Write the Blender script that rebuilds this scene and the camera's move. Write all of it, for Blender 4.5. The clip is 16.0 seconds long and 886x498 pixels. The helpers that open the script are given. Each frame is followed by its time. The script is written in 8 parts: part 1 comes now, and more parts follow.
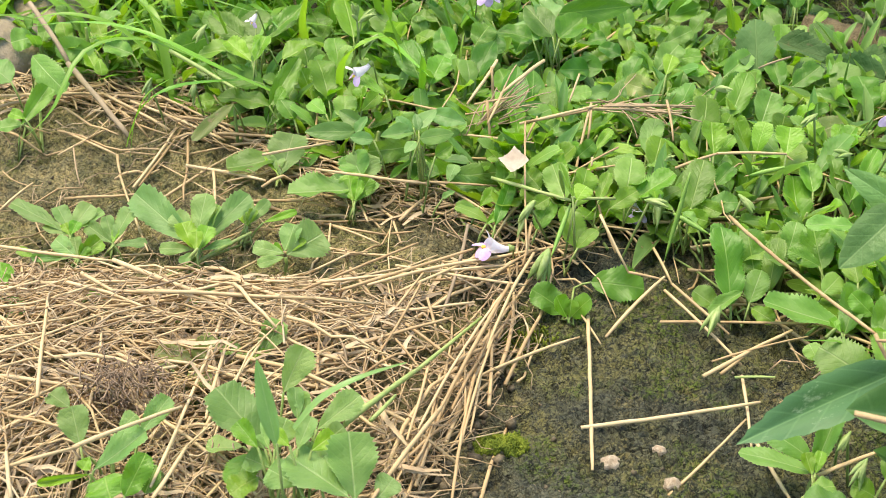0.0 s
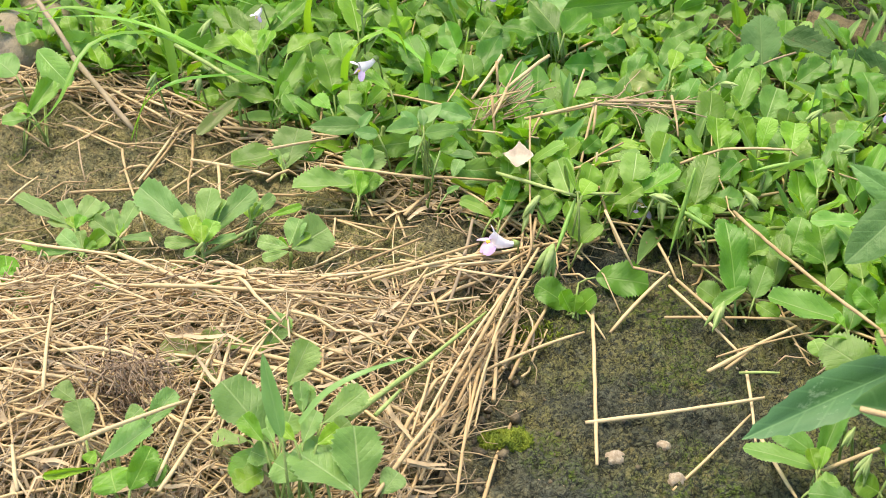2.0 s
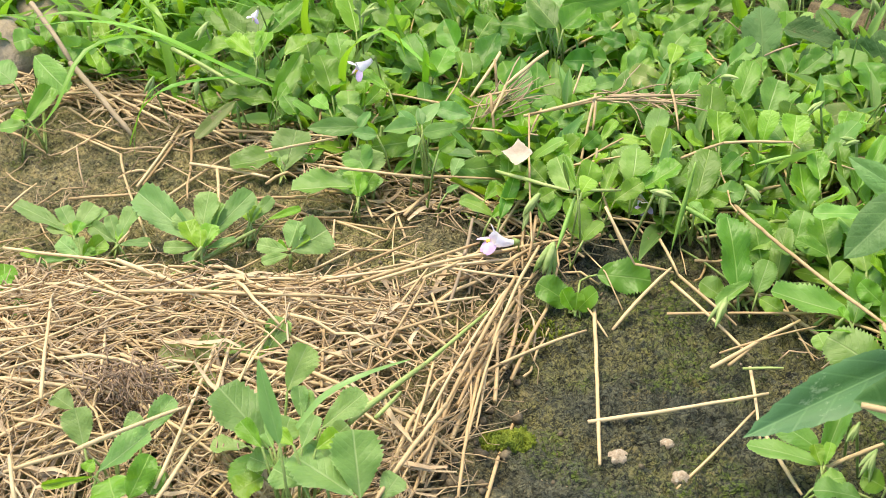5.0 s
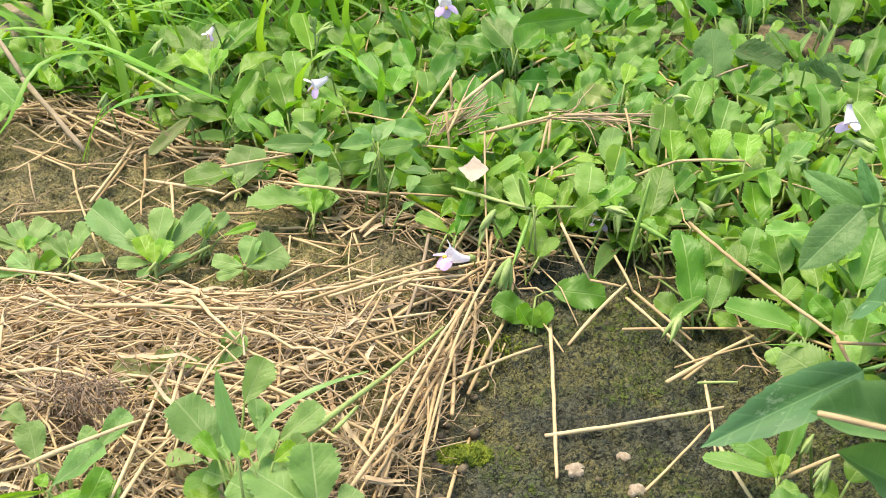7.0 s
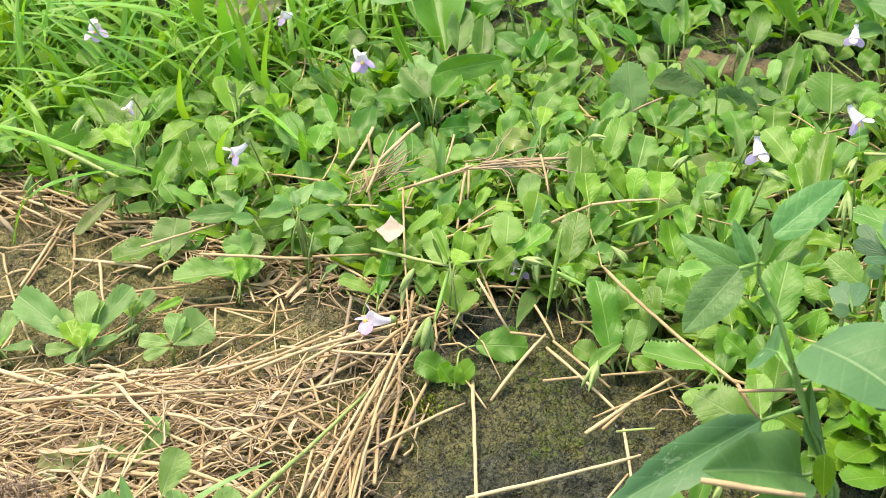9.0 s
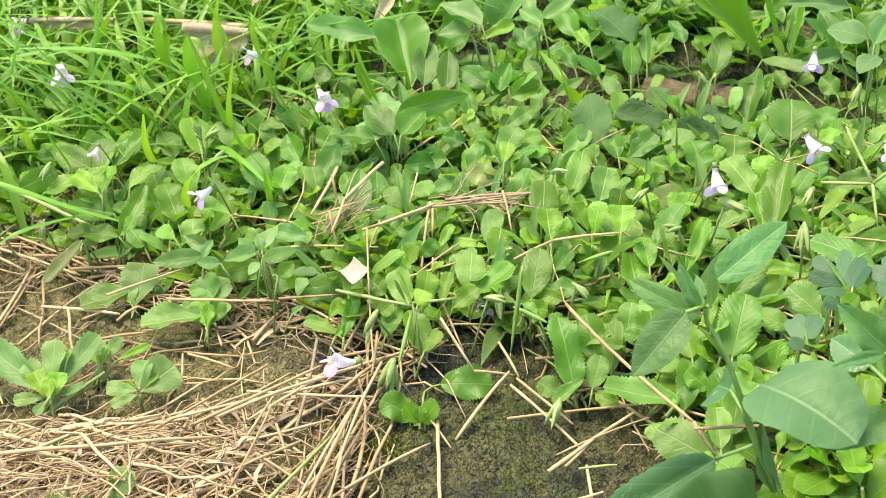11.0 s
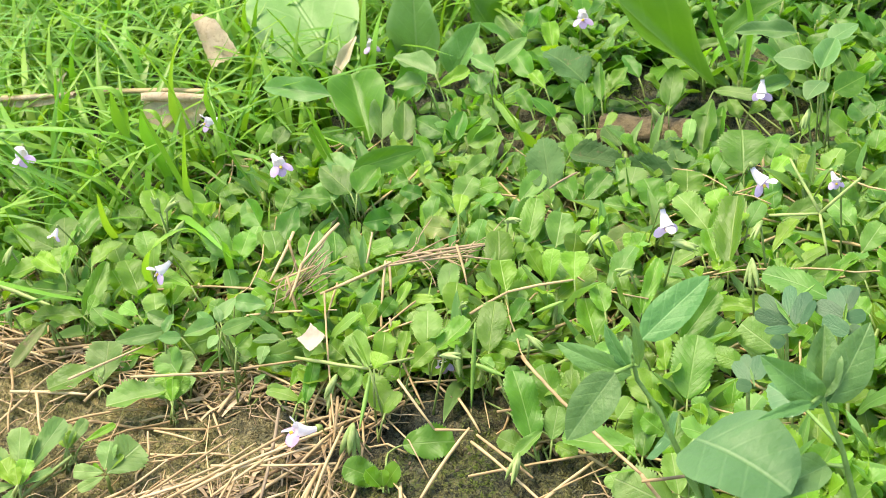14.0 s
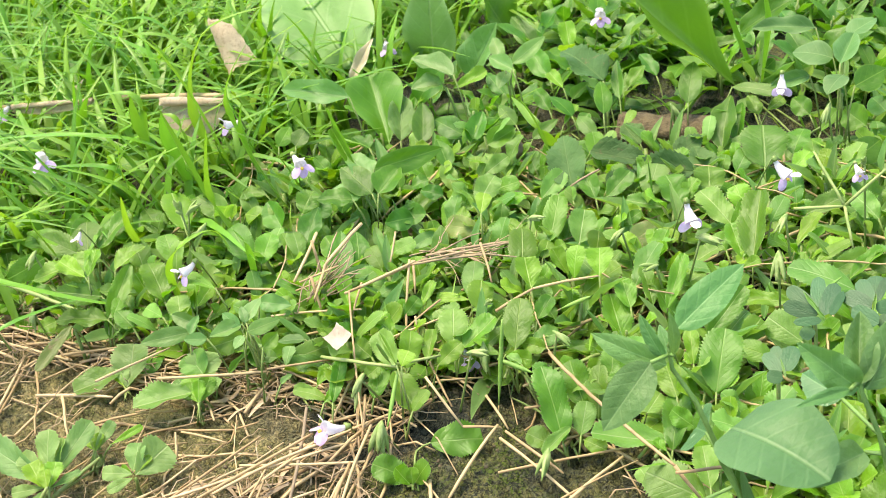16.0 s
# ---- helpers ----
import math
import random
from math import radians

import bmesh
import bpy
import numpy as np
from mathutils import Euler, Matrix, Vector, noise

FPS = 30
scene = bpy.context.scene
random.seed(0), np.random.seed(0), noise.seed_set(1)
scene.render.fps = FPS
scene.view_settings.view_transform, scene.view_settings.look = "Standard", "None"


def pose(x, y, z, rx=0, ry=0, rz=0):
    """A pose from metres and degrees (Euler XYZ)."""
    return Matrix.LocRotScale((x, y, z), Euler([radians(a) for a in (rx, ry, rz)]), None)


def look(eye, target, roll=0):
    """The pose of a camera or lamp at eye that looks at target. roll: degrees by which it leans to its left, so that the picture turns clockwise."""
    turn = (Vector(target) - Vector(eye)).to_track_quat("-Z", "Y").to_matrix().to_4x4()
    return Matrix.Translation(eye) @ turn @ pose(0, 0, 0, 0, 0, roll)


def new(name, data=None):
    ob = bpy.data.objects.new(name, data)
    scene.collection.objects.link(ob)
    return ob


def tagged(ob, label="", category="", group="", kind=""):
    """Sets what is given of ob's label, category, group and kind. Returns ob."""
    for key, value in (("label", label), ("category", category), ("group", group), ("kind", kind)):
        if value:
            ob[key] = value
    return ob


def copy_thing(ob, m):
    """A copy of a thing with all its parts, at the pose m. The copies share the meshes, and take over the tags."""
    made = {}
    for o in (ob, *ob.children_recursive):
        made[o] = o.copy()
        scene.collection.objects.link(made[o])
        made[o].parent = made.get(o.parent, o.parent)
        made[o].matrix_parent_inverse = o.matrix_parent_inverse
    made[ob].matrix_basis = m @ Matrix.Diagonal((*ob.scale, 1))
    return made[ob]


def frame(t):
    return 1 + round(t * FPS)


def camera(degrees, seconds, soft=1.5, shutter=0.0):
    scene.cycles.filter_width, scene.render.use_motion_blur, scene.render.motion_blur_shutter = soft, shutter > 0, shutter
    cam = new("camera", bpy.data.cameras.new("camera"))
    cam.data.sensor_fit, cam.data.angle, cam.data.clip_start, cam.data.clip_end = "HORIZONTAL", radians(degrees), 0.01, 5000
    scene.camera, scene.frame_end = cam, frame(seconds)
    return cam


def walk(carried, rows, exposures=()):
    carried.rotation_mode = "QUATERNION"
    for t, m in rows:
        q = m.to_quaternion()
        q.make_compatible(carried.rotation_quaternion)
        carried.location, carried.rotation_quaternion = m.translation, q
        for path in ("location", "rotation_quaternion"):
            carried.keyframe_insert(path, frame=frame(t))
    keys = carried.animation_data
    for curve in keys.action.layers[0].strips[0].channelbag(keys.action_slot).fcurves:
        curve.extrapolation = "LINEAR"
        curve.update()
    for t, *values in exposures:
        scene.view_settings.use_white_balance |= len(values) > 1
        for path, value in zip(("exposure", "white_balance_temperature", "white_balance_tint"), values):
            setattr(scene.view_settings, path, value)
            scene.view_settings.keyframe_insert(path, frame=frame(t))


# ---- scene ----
cam = camera(37.020, 16.0, soft=0.85)
PATH = [
    (0, (-0.02699, -0.39046, 0.28496), (-0.01714, 0.02232, 0.00297), 0.244),
    (0.5, (-0.02563, -0.39030, 0.28600), (-0.01588, 0.02227, 0.00370), 0.038),
    (1, (-0.02766, -0.39067, 0.28502), (-0.01808, 0.02152, 0.00216), 0.107),
    (1.5, (-0.02946, -0.39115, 0.28413), (-0.02013, 0.02083, 0.00096), 0.333),
    (2, (-0.02805, -0.39078, 0.28509), (-0.01891, 0.02095, 0.00156), 0.349),
    (2.5, (-0.02668, -0.39044, 0.28543), (-0.01776, 0.02114, 0.00165), 0.264),
    (3, (-0.02591, -0.39015, 0.28660), (-0.01708, 0.02100, 0.00221), 0.046),
    (3.5, (-0.02566, -0.39023, 0.28585), (-0.01715, 0.02118, 0.00183), -0.156),
    (6, (-0.01643, -0.38610, 0.28426), (-0.01004, 0.02469, -0.00070), -1.892),
    (6.5, (-0.00809, -0.38606, 0.29230), (0.01312, 0.02974, 0.01542), -0.856),
    (7, (-0.02672, -0.39051, 0.28084), (-0.00226, 0.02591, 0.00516), 0.591),
    (7.5, (-0.00566, -0.38646, 0.29732), (0.01783, 0.02784, 0.01839), -1.545),
    (8, (-0.00274, -0.38560, 0.29737), (0.02122, 0.02962, 0.01985), -3.362),
    (8.5, (0.00164, -0.38612, 0.30154), (0.02521, 0.02937, 0.02439), -3.399),
    (9, (0.00318, -0.38542, 0.30303), (0.02830, 0.03033, 0.02640), -3.716),
    (9.2, (0.00473, -0.38477, 0.30496), (0.03191, 0.03076, 0.02819), -3.679),
    (11.5, (0.01826, -0.38486, 0.31443), (0.04642, 0.03419, 0.04313), -5.555),
    (12, (0.02232, -0.38479, 0.31678), (0.05075, 0.03491, 0.04652), -6.163),
    (12.5, (0.02776, -0.38420, 0.31844), (0.05486, 0.03645, 0.04951), -7.066),
    (13, (0.02830, -0.38454, 0.31943), (0.05496, 0.03668, 0.05135), -7.801),
    (13.5, (0.03307, -0.38458, 0.32195), (0.05838, 0.03741, 0.05496), -8.494),
    (14, (0.04135, -0.38334, 0.32441), (0.06500, 0.03971, 0.05896), -9.567),
    (14.5, (0.03481, -0.38394, 0.32172), (0.05855, 0.03992, 0.05756), -9.954),
    (15, (0.03993, -0.38438, 0.32561), (0.06240, 0.04004, 0.06224), -10.506),
    (15.5, (0.03789, -0.38475, 0.32493), (0.06030, 0.04017, 0.06237), -10.608),
    (16, (0.03305, -0.38476, 0.32190), (0.05539, 0.04037, 0.05967), -10.408),
]
cam.data.dof.use_dof, cam.data.dof.focus_distance, cam.data.dof.aperture_fstop = True, 0.47, 44
walk(cam, [(t, look(eye, target, roll)) for t, eye, target, roll in PATH], [(0, 1.50), (6, 1.55), (9, 1.61), (12, 1.70), (16, 1.71)])

# ---------------------------------------------------------------- world, sun
world = bpy.data.worlds.new("world")
scene.world = world
world.use_nodes = True
wn = world.node_tree
sky = wn.nodes.new("ShaderNodeTexSky")
sky.sky_type, sky.sun_disc = "NISHITA", False
sky.sun_elevation, sky.sun_rotation = radians(74), radians(-57)
wn.links.new(sky.outputs[0], wn.nodes["Background"].inputs[0])
wn.nodes["Background"].inputs[1].default_value = 0.15
sun = new("sun", bpy.data.lights.new("sun", "SUN"))
sun.data.energy, sun.data.angle, sun.data.color = 2.25, radians(34), (1.0, 0.93, 0.79)
scene.view_settings.use_white_balance = True
scene.view_settings.white_balance_temperature, scene.view_settings.white_balance_tint = 7700, 6
sun.matrix_basis = look((-0.22, 0.14, 0.95), (0, 0, 0))


# ---------------------------------------------------------------- materials
def node(nt, kind, *ins, **props):
    n = nt.nodes.new(kind)
    for key, value in props.items():
        setattr(n, key, value)
    for i, v in enumerate(ins):
        if v is None:
            continue
        if isinstance(v, bpy.types.NodeSocket):
            nt.links.new(v, n.inputs[i])
        else:
            n.inputs[i].default_value = v
    return n


def calc(nt, op, a, b=0.0, c=0.0):
    return node(nt, "ShaderNodeMath", a, b, c, operation=op).outputs[0]


def blend(nt, f, a, b, how="MIX"):
    n = nt.nodes.new("ShaderNodeMix")
    n.data_type, n.blend_type = "RGBA", how
    for i, v in ((0, f), (6, a), (7, b)):
        if isinstance(v, bpy.types.NodeSocket):
            nt.links.new(v, n.inputs[i])
        else:
            n.inputs[i].default_value = (*v, 1) if isinstance(v, tuple) else v
    return n.outputs[2]


def grain(nt, vec, scale, detail=4.0, rough=0.6):
    n = node(nt, "ShaderNodeTexNoise")
    n.inputs["Scale"].default_value, n.inputs["Detail"].default_value = scale, detail
    n.inputs["Roughness"].default_value = rough
    nt.links.new(vec, n.inputs["Vector"])
    return n.outputs[0]


def ramp(nt, f, lo, hi):
    n = node(nt, "ShaderNodeMapRange", f, lo, hi, 0.0, 1.0)
    n.interpolation_type = "SMOOTHSTEP"
    return n.outputs[0]


def fresh(name):
    m = bpy.data.materials.new(name)
    m.use_nodes = True
    nt = m.node_tree
    return m, nt, nt.nodes["Principled BSDF"]


def bumped(nt, bsdf, height, strength, distance):
    n = node(nt, "ShaderNodeBump")
    n.inputs["Strength"].default_value, n.inputs["Distance"].default_value = strength, distance
    nt.links.new(height, n.inputs["Height"])
    nt.links.new(n.outputs[0], bsdf.inputs["Normal"])
    return n.outputs[0]


def leaf_material(name, deep, light, vein, thin=0.51, gloss=0.38, ribs=8.0, slant=6.0, spots=0.0, spot=(0.35, 0.24, 0.08), relief=0.20, rib=0.14, margin=0.4, puff=0.6, midrib=0.55):
    m, nt, bsdf = fresh(name)
    tc = node(nt, "ShaderNodeTexCoord").outputs["Object"]
    xyz = node(nt, "ShaderNodeSeparateXYZ", tc)
    ax = calc(nt, "ABSOLUTE", xyz.outputs[0])
    mid = calc(nt, "SUBTRACT", 1.0, ramp(nt, ax, 0.006, 0.028))
    along = calc(nt, "SUBTRACT", calc(nt, "MULTIPLY", xyz.outputs[1], ribs), calc(nt, "MULTIPLY", ax, slant))
    side = calc(nt, "ABSOLUTE", calc(nt, "SUBTRACT", calc(nt, "FRACT", along), 0.5))
    pillow = calc(nt, "MULTIPLY", ramp(nt, side, 0.0, 0.5), min(1.0, ribs))
    side = calc(nt, "SUBTRACT", 1.0, ramp(nt, side, 0.01, 0.10))
    rand = calc(nt, "FRACT", calc(nt, "ADD", node(nt, "ShaderNodeObjectInfo").outputs["Random"], node(nt, "ShaderNodeNewGeometry").outputs["Random Per Island"]))
    even = node(nt, "ShaderNodeVectorMath", tc, (0.55, 1.0, 1.0), operation="MULTIPLY").outputs[0]
    shift = node(nt, "ShaderNodeVectorMath", even, calc(nt, "MULTIPLY", rand, 37.0), operation="ADD").outputs[0]
    far = grain(nt, shift, 2.2, 3)
    fine = grain(nt, shift, 34, 5, 0.7)
    f = calc(nt, "ADD", calc(nt, "MULTIPLY", ramp(nt, far, 0.3, 0.7), 0.34), calc(nt, "MULTIPLY", rand, 0.66))
    col = blend(nt, f, deep, light)
    col = blend(nt, calc(nt, "MULTIPLY", ramp(nt, fine, 0.35, 0.75), 0.10), col, tuple(c * 1.4 for c in light))
    col = blend(nt, calc(nt, "MULTIPLY", side, rib), col, vein)
    col = blend(nt, calc(nt, "MULTIPLY", mid, midrib), col, vein)
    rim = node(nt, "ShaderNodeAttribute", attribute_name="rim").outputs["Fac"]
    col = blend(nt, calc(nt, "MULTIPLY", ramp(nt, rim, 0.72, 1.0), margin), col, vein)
    if spots:
        patch = ramp(nt, grain(nt, shift, 3.5, 5, 0.75), 0.62 - spots * 0.3, 0.72 - spots * 0.25)
        col = blend(nt, patch, col, spot)
    other, third = calc(nt, "FRACT", calc(nt, "MULTIPLY", rand, 7.31)), calc(nt, "FRACT", calc(nt, "MULTIPLY", rand, 13.7))
    hue = node(nt, "ShaderNodeHueSaturation", calc(nt, "ADD", 0.486, calc(nt, "MULTIPLY", other, 0.032)), 1.0, calc(nt, "ADD", 0.84, calc(nt, "MULTIPLY", third, 0.40)), 1.0)
    nt.links.new(col, hue.inputs["Color"])
    col = hue.outputs[0]
    nt.links.new(col, bsdf.inputs["Base Color"])
    bsdf.inputs["Roughness"].default_value = gloss
    bsdf.inputs["Specular IOR Level"].default_value = 0.55
    quilt = grain(nt, shift, 9, 2, 0.5)
    h = calc(nt, "ADD", calc(nt, "MULTIPLY", fine, 0.22), calc(nt, "MULTIPLY", quilt, puff))
    h = calc(nt, "ADD", h, calc(nt, "MULTIPLY", pillow, 0.045))
    h = calc(nt, "SUBTRACT", h, calc(nt, "ADD", calc(nt, "MULTIPLY", side, 0.10), calc(nt, "MULTIPLY", mid, 0.8 * min(1.0, 2 * midrib))))
    nrm = bumped(nt, bsdf, h, relief, 0.0022)
    tr = node(nt, "ShaderNodeBsdfTranslucent")
    nt.links.new(blend(nt, 1.0, col, (1.0, 1.0, 0.45), "MULTIPLY"), tr.inputs[0])
    nt.links.new(nrm, tr.inputs["Normal"])
    tr_mix = node(nt, "ShaderNodeMixShader", thin, bsdf.outputs[0], tr.outputs[0])
    nt.links.new(tr_mix.outputs[0], nt.nodes["Material Output"].inputs[0])
    return m


def fibre_material(name, dark, light, streak=90.0, rough=0.65, spot=(0.17, 0.10, 0.045), spots=0.45):
    m, nt, bsdf = fresh(name)
    tc = node(nt, "ShaderNodeTexCoord").outputs["Object"]
    isl = node(nt, "ShaderNodeNewGeometry").outputs["Random Per Island"]
    rand = node(nt, "ShaderNodeObjectInfo").outputs["Random"]
    both = calc(nt, "FRACT", calc(nt, "ADD", isl, rand))
    fine = grain(nt, tc, 900, 3)
    wide = grain(nt, tc, streak, 4, 0.7)
    col = blend(nt, calc(nt, "ADD", calc(nt, "MULTIPLY", both, 0.6), calc(nt, "MULTIPLY", ramp(nt, wide, 0.3, 0.7), 0.40)), dark, light)
    col = blend(nt, calc(nt, "MULTIPLY", ramp(nt, grain(nt, tc, streak * 1.7, 4, 0.8), 0.58, 0.7), spots), col, spot)
    nt.links.new(col, bsdf.inputs["Base Color"])
    bsdf.inputs["Roughness"].default_value = rough
    bumped(nt, bsdf, calc(nt, "ADD", fine, wide), 0.4, 0.0004)
    return m


def plain_material(name, a, b, scale, rough=0.7, bump=0.4, depth=0.001, thin=0.0, c=None):
    m, nt, bsdf = fresh(name)
    tc = node(nt, "ShaderNodeTexCoord").outputs["Object"]
    g = grain(nt, tc, scale, 6, 0.7)
    fine = grain(nt, tc, scale * 7, 4, 0.7)
    col = blend(nt, ramp(nt, g, 0.32, 0.68), a, b)
    if c:
        col = blend(nt, calc(nt, "MULTIPLY", ramp(nt, fine, 0.5, 0.7), 0.7), col, c)
    nt.links.new(col, bsdf.inputs["Base Color"])
    bsdf.inputs["Roughness"].default_value = rough
    nrm = bumped(nt, bsdf, calc(nt, "ADD", g, calc(nt, "MULTIPLY", fine, 0.5)), bump, depth)
    if thin:
        tr = node(nt, "ShaderNodeBsdfTranslucent")
        nt.links.new(col, tr.inputs[0])
        mx = node(nt, "ShaderNodeMixShader", thin, bsdf.outputs[0], tr.outputs[0])
        nt.links.new(mx.outputs[0], nt.nodes["Material Output"].inputs[0])
    return m


LEAF = leaf_material("toothed_leaf", (0.078, 0.205, 0.017), (0.185, 0.362, 0.036), (0.33, 0.47, 0.13), relief=0.26, rib=0.07, margin=0.4)
MINT = leaf_material("pale_toothed_leaf", (0.118, 0.275, 0.041), (0.238, 0.420, 0.088), (0.42, 0.55, 0.24), gloss=0.42, relief=0.26, rib=0.07, margin=0.4)
SMOOTH = leaf_material("smooth_leaf", (0.048, 0.165, 0.013), (0.140, 0.325, 0.030), (0.24, 0.41, 0.085), thin=0.5, ribs=5.0, slant=3.5, rib=0.10, gloss=0.42)
YOUNG = leaf_material("young_leaf", (0.14, 0.32, 0.018), (0.225, 0.42, 0.036), (0.40, 0.56, 0.17), thin=0.45, relief=0.3, rib=0.08, margin=0.4)
GREY = leaf_material("broad_leaf", (0.060, 0.165, 0.038), (0.110, 0.240, 0.060), (0.20, 0.34, 0.13), thin=0.28, gloss=0.62, ribs=4.5, slant=2.6, relief=0.22, rib=0.14, puff=0.45)
DARK = leaf_material("dark_leaf", (0.042, 0.124, 0.041), (0.074, 0.183, 0.062), (0.15, 0.29, 0.12), thin=0.22, gloss=0.5, ribs=5.5, slant=3.0, relief=0.22, rib=0.22, puff=0.3, spots=0.10, spot=(0.26, 0.36, 0.22), margin=0.2)
BIG = leaf_material("large_leaf", (0.12, 0.265, 0.055), (0.19, 0.36, 0.095), (0.32, 0.46, 0.20), thin=0.4, gloss=0.5, ribs=4.5, slant=3.5, relief=0.5, rib=0.12)
BLUE = leaf_material("leaflet", (0.034, 0.104, 0.036), (0.060, 0.150, 0.054), (0.11, 0.20, 0.09), thin=0.25, gloss=0.5, ribs=3.0, rib=0.05, margin=0.1, midrib=0.3)
OLD = leaf_material("yellowed_leaf", (0.20, 0.29, 0.07), (0.30, 0.36, 0.13), (0.35, 0.38, 0.15), spots=0.25, spot=(0.46, 0.34, 0.20))
DRYLEAF = leaf_material("withered_leaf", (0.38, 0.29, 0.19), (0.58, 0.47, 0.34), (0.66, 0.60, 0.45), thin=0.25, gloss=0.6)
GRASS = leaf_material("grass_blade", (0.115, 0.275, 0.028), (0.24, 0.45, 0.052), (0.30, 0.48, 0.11), thin=0.45, gloss=0.4, ribs=0.0, slant=0.0, midrib=0.0, puff=0.0)
NEARBLADE = leaf_material("near_blade", (0.13, 0.28, 0.07), (0.20, 0.37, 0.115), (0.25, 0.40, 0.15), thin=0.4, gloss=0.45, ribs=0.0, slant=0.0, midrib=0.0, puff=0.0)
# Paler and bluer base colour than MINT.
PALER = leaf_material("paler_toothed_leaf", (0.150, 0.295, 0.070), (0.275, 0.435, 0.140), (0.42, 0.55, 0.26), gloss=0.48, relief=0.30, rib=0.09)
PALELEAF = leaf_material("pale_smooth_leaf", (0.128, 0.278, 0.066), (0.245, 0.420, 0.130), (0.34, 0.48, 0.20), gloss=0.42, ribs=5.0, slant=3.5, rib=0.08, margin=0.15, puff=0.7)
HERB = leaf_material("herb_leaf", (0.085, 0.206, 0.052), (0.150, 0.300, 0.087), (0.24, 0.39, 0.16), thin=0.35, gloss=0.5, ribs=5.5, slant=3.0, relief=0.3, rib=0.16, puff=0.9, margin=0.15)
# Dull green, darkened so the colour carries the shade of the log hollow.
DULL_SHADED = leaf_material("dull_shaded_leaf", (0.040, 0.100, 0.020), (0.075, 0.150, 0.036), (0.12, 0.19, 0.06), thin=0.25, gloss=0.75, ribs=6.0, slant=3.5, relief=0.4, rib=0.16, puff=1.0, spots=0.10, spot=(0.13, 0.12, 0.05))
FRESH = leaf_material("upright_leaf", (0.075, 0.20, 0.014), (0.12, 0.28, 0.024), (0.20, 0.36, 0.07), thin=0.5, ribs=5.0, slant=4.0, puff=0.4)
BROAD = leaf_material("broad_dark_leaf", (0.054, 0.136, 0.040), (0.092, 0.195, 0.061), (0.15, 0.26, 0.10), thin=0.25, gloss=0.5, ribs=4.5, slant=2.6, relief=0.34, rib=0.20, puff=1.0, margin=0.1)
STEM = plain_material("green_stem", (0.13, 0.22, 0.045), (0.24, 0.31, 0.09), 160, 0.5, c=(0.20, 0.16, 0.07))
HSTEM = plain_material("herb_stem", (0.12, 0.235, 0.05), (0.20, 0.33, 0.085), 160, 0.5)
TAN = plain_material("tan_stem", (0.34, 0.24, 0.11), (0.46, 0.34, 0.17), 160, 0.55, c=(0.30, 0.17, 0.09))
POD = plain_material("seed_pod", (0.13, 0.275, 0.038), (0.22, 0.365, 0.07), 120, 0.5)
BUD = plain_material("flower_bud", (0.21, 0.34, 0.075), (0.40, 0.48, 0.19), 200, 0.5, thin=0.2)
STRAW = fibre_material("straw", (0.285, 0.178, 0.082), (0.58, 0.422, 0.235))
PALE = fibre_material("pale_straw", (0.43, 0.30, 0.152), (0.615, 0.465, 0.278))
ROOT = fibre_material("rootlet", (0.25, 0.168, 0.10), (0.46, 0.335, 0.20))
FLUFF = fibre_material("root_fluff", (0.16, 0.105, 0.07), (0.34, 0.24, 0.165))
HUSK = fibre_material("dry_husk", (0.28, 0.19, 0.11), (0.52, 0.40, 0.26), 130, 0.7)
GREYWOOD = fibre_material("weathered_stick", (0.14, 0.098, 0.062), (0.36, 0.275, 0.185), 140, 0.8)
LOGWOOD = plain_material("log_wood", (0.07, 0.050, 0.026), (0.24, 0.175, 0.09), 130, 0.85, 1.0, 0.003, c=(0.26, 0.20, 0.11))
DEAD = plain_material("dead_leaf", (0.60, 0.48, 0.34), (0.78, 0.66, 0.50), 70, 0.7, c=(0.42, 0.29, 0.17), thin=0.2)
PAPER = plain_material("bleached_chip", (0.57, 0.46, 0.37), (0.72, 0.62, 0.53), 110, 0.7)
PETAL = plain_material("lilac_petal", (0.57, 0.38, 0.71), (0.73, 0.56, 0.83), 220, 0.6, thin=0.4)
WHITE = plain_material("white_petal", (0.80, 0.73, 0.81), (0.88, 0.83, 0.88), 220, 0.6, thin=0.4)
YOLK = plain_material("yellow_throat", (0.75, 0.50, 0.05), (0.85, 0.62, 0.10), 300, 0.6)
PEBBLE = plain_material("pebble_stone", (0.33, 0.235, 0.15), (0.60, 0.49, 0.37), 420, 0.85, 0.8, 0.002, c=(0.25, 0.17, 0.11))
SHELL = plain_material("snail_shell", (0.10, 0.065, 0.04), (0.22, 0.15, 0.095), 160, 0.5)
RUNNER = plain_material("runner_stem", (0.20, 0.29, 0.075), (0.32, 0.39, 0.13), 120, 0.55, c=(0.26, 0.19, 0.09))
SOILBIT = plain_material("soil_crumb", (0.05, 0.04, 0.025), (0.17, 0.13, 0.08), 300, 0.9)
MOSS = plain_material("moss", (0.095, 0.135, 0.008), (0.21, 0.25, 0.022), 260, 0.9)
STONE = plain_material("grey_stone", (0.17, 0.135, 0.095), (0.36, 0.29, 0.205), 40, 0.85, 0.8, 0.004, c=(0.22, 0.18, 0.14))


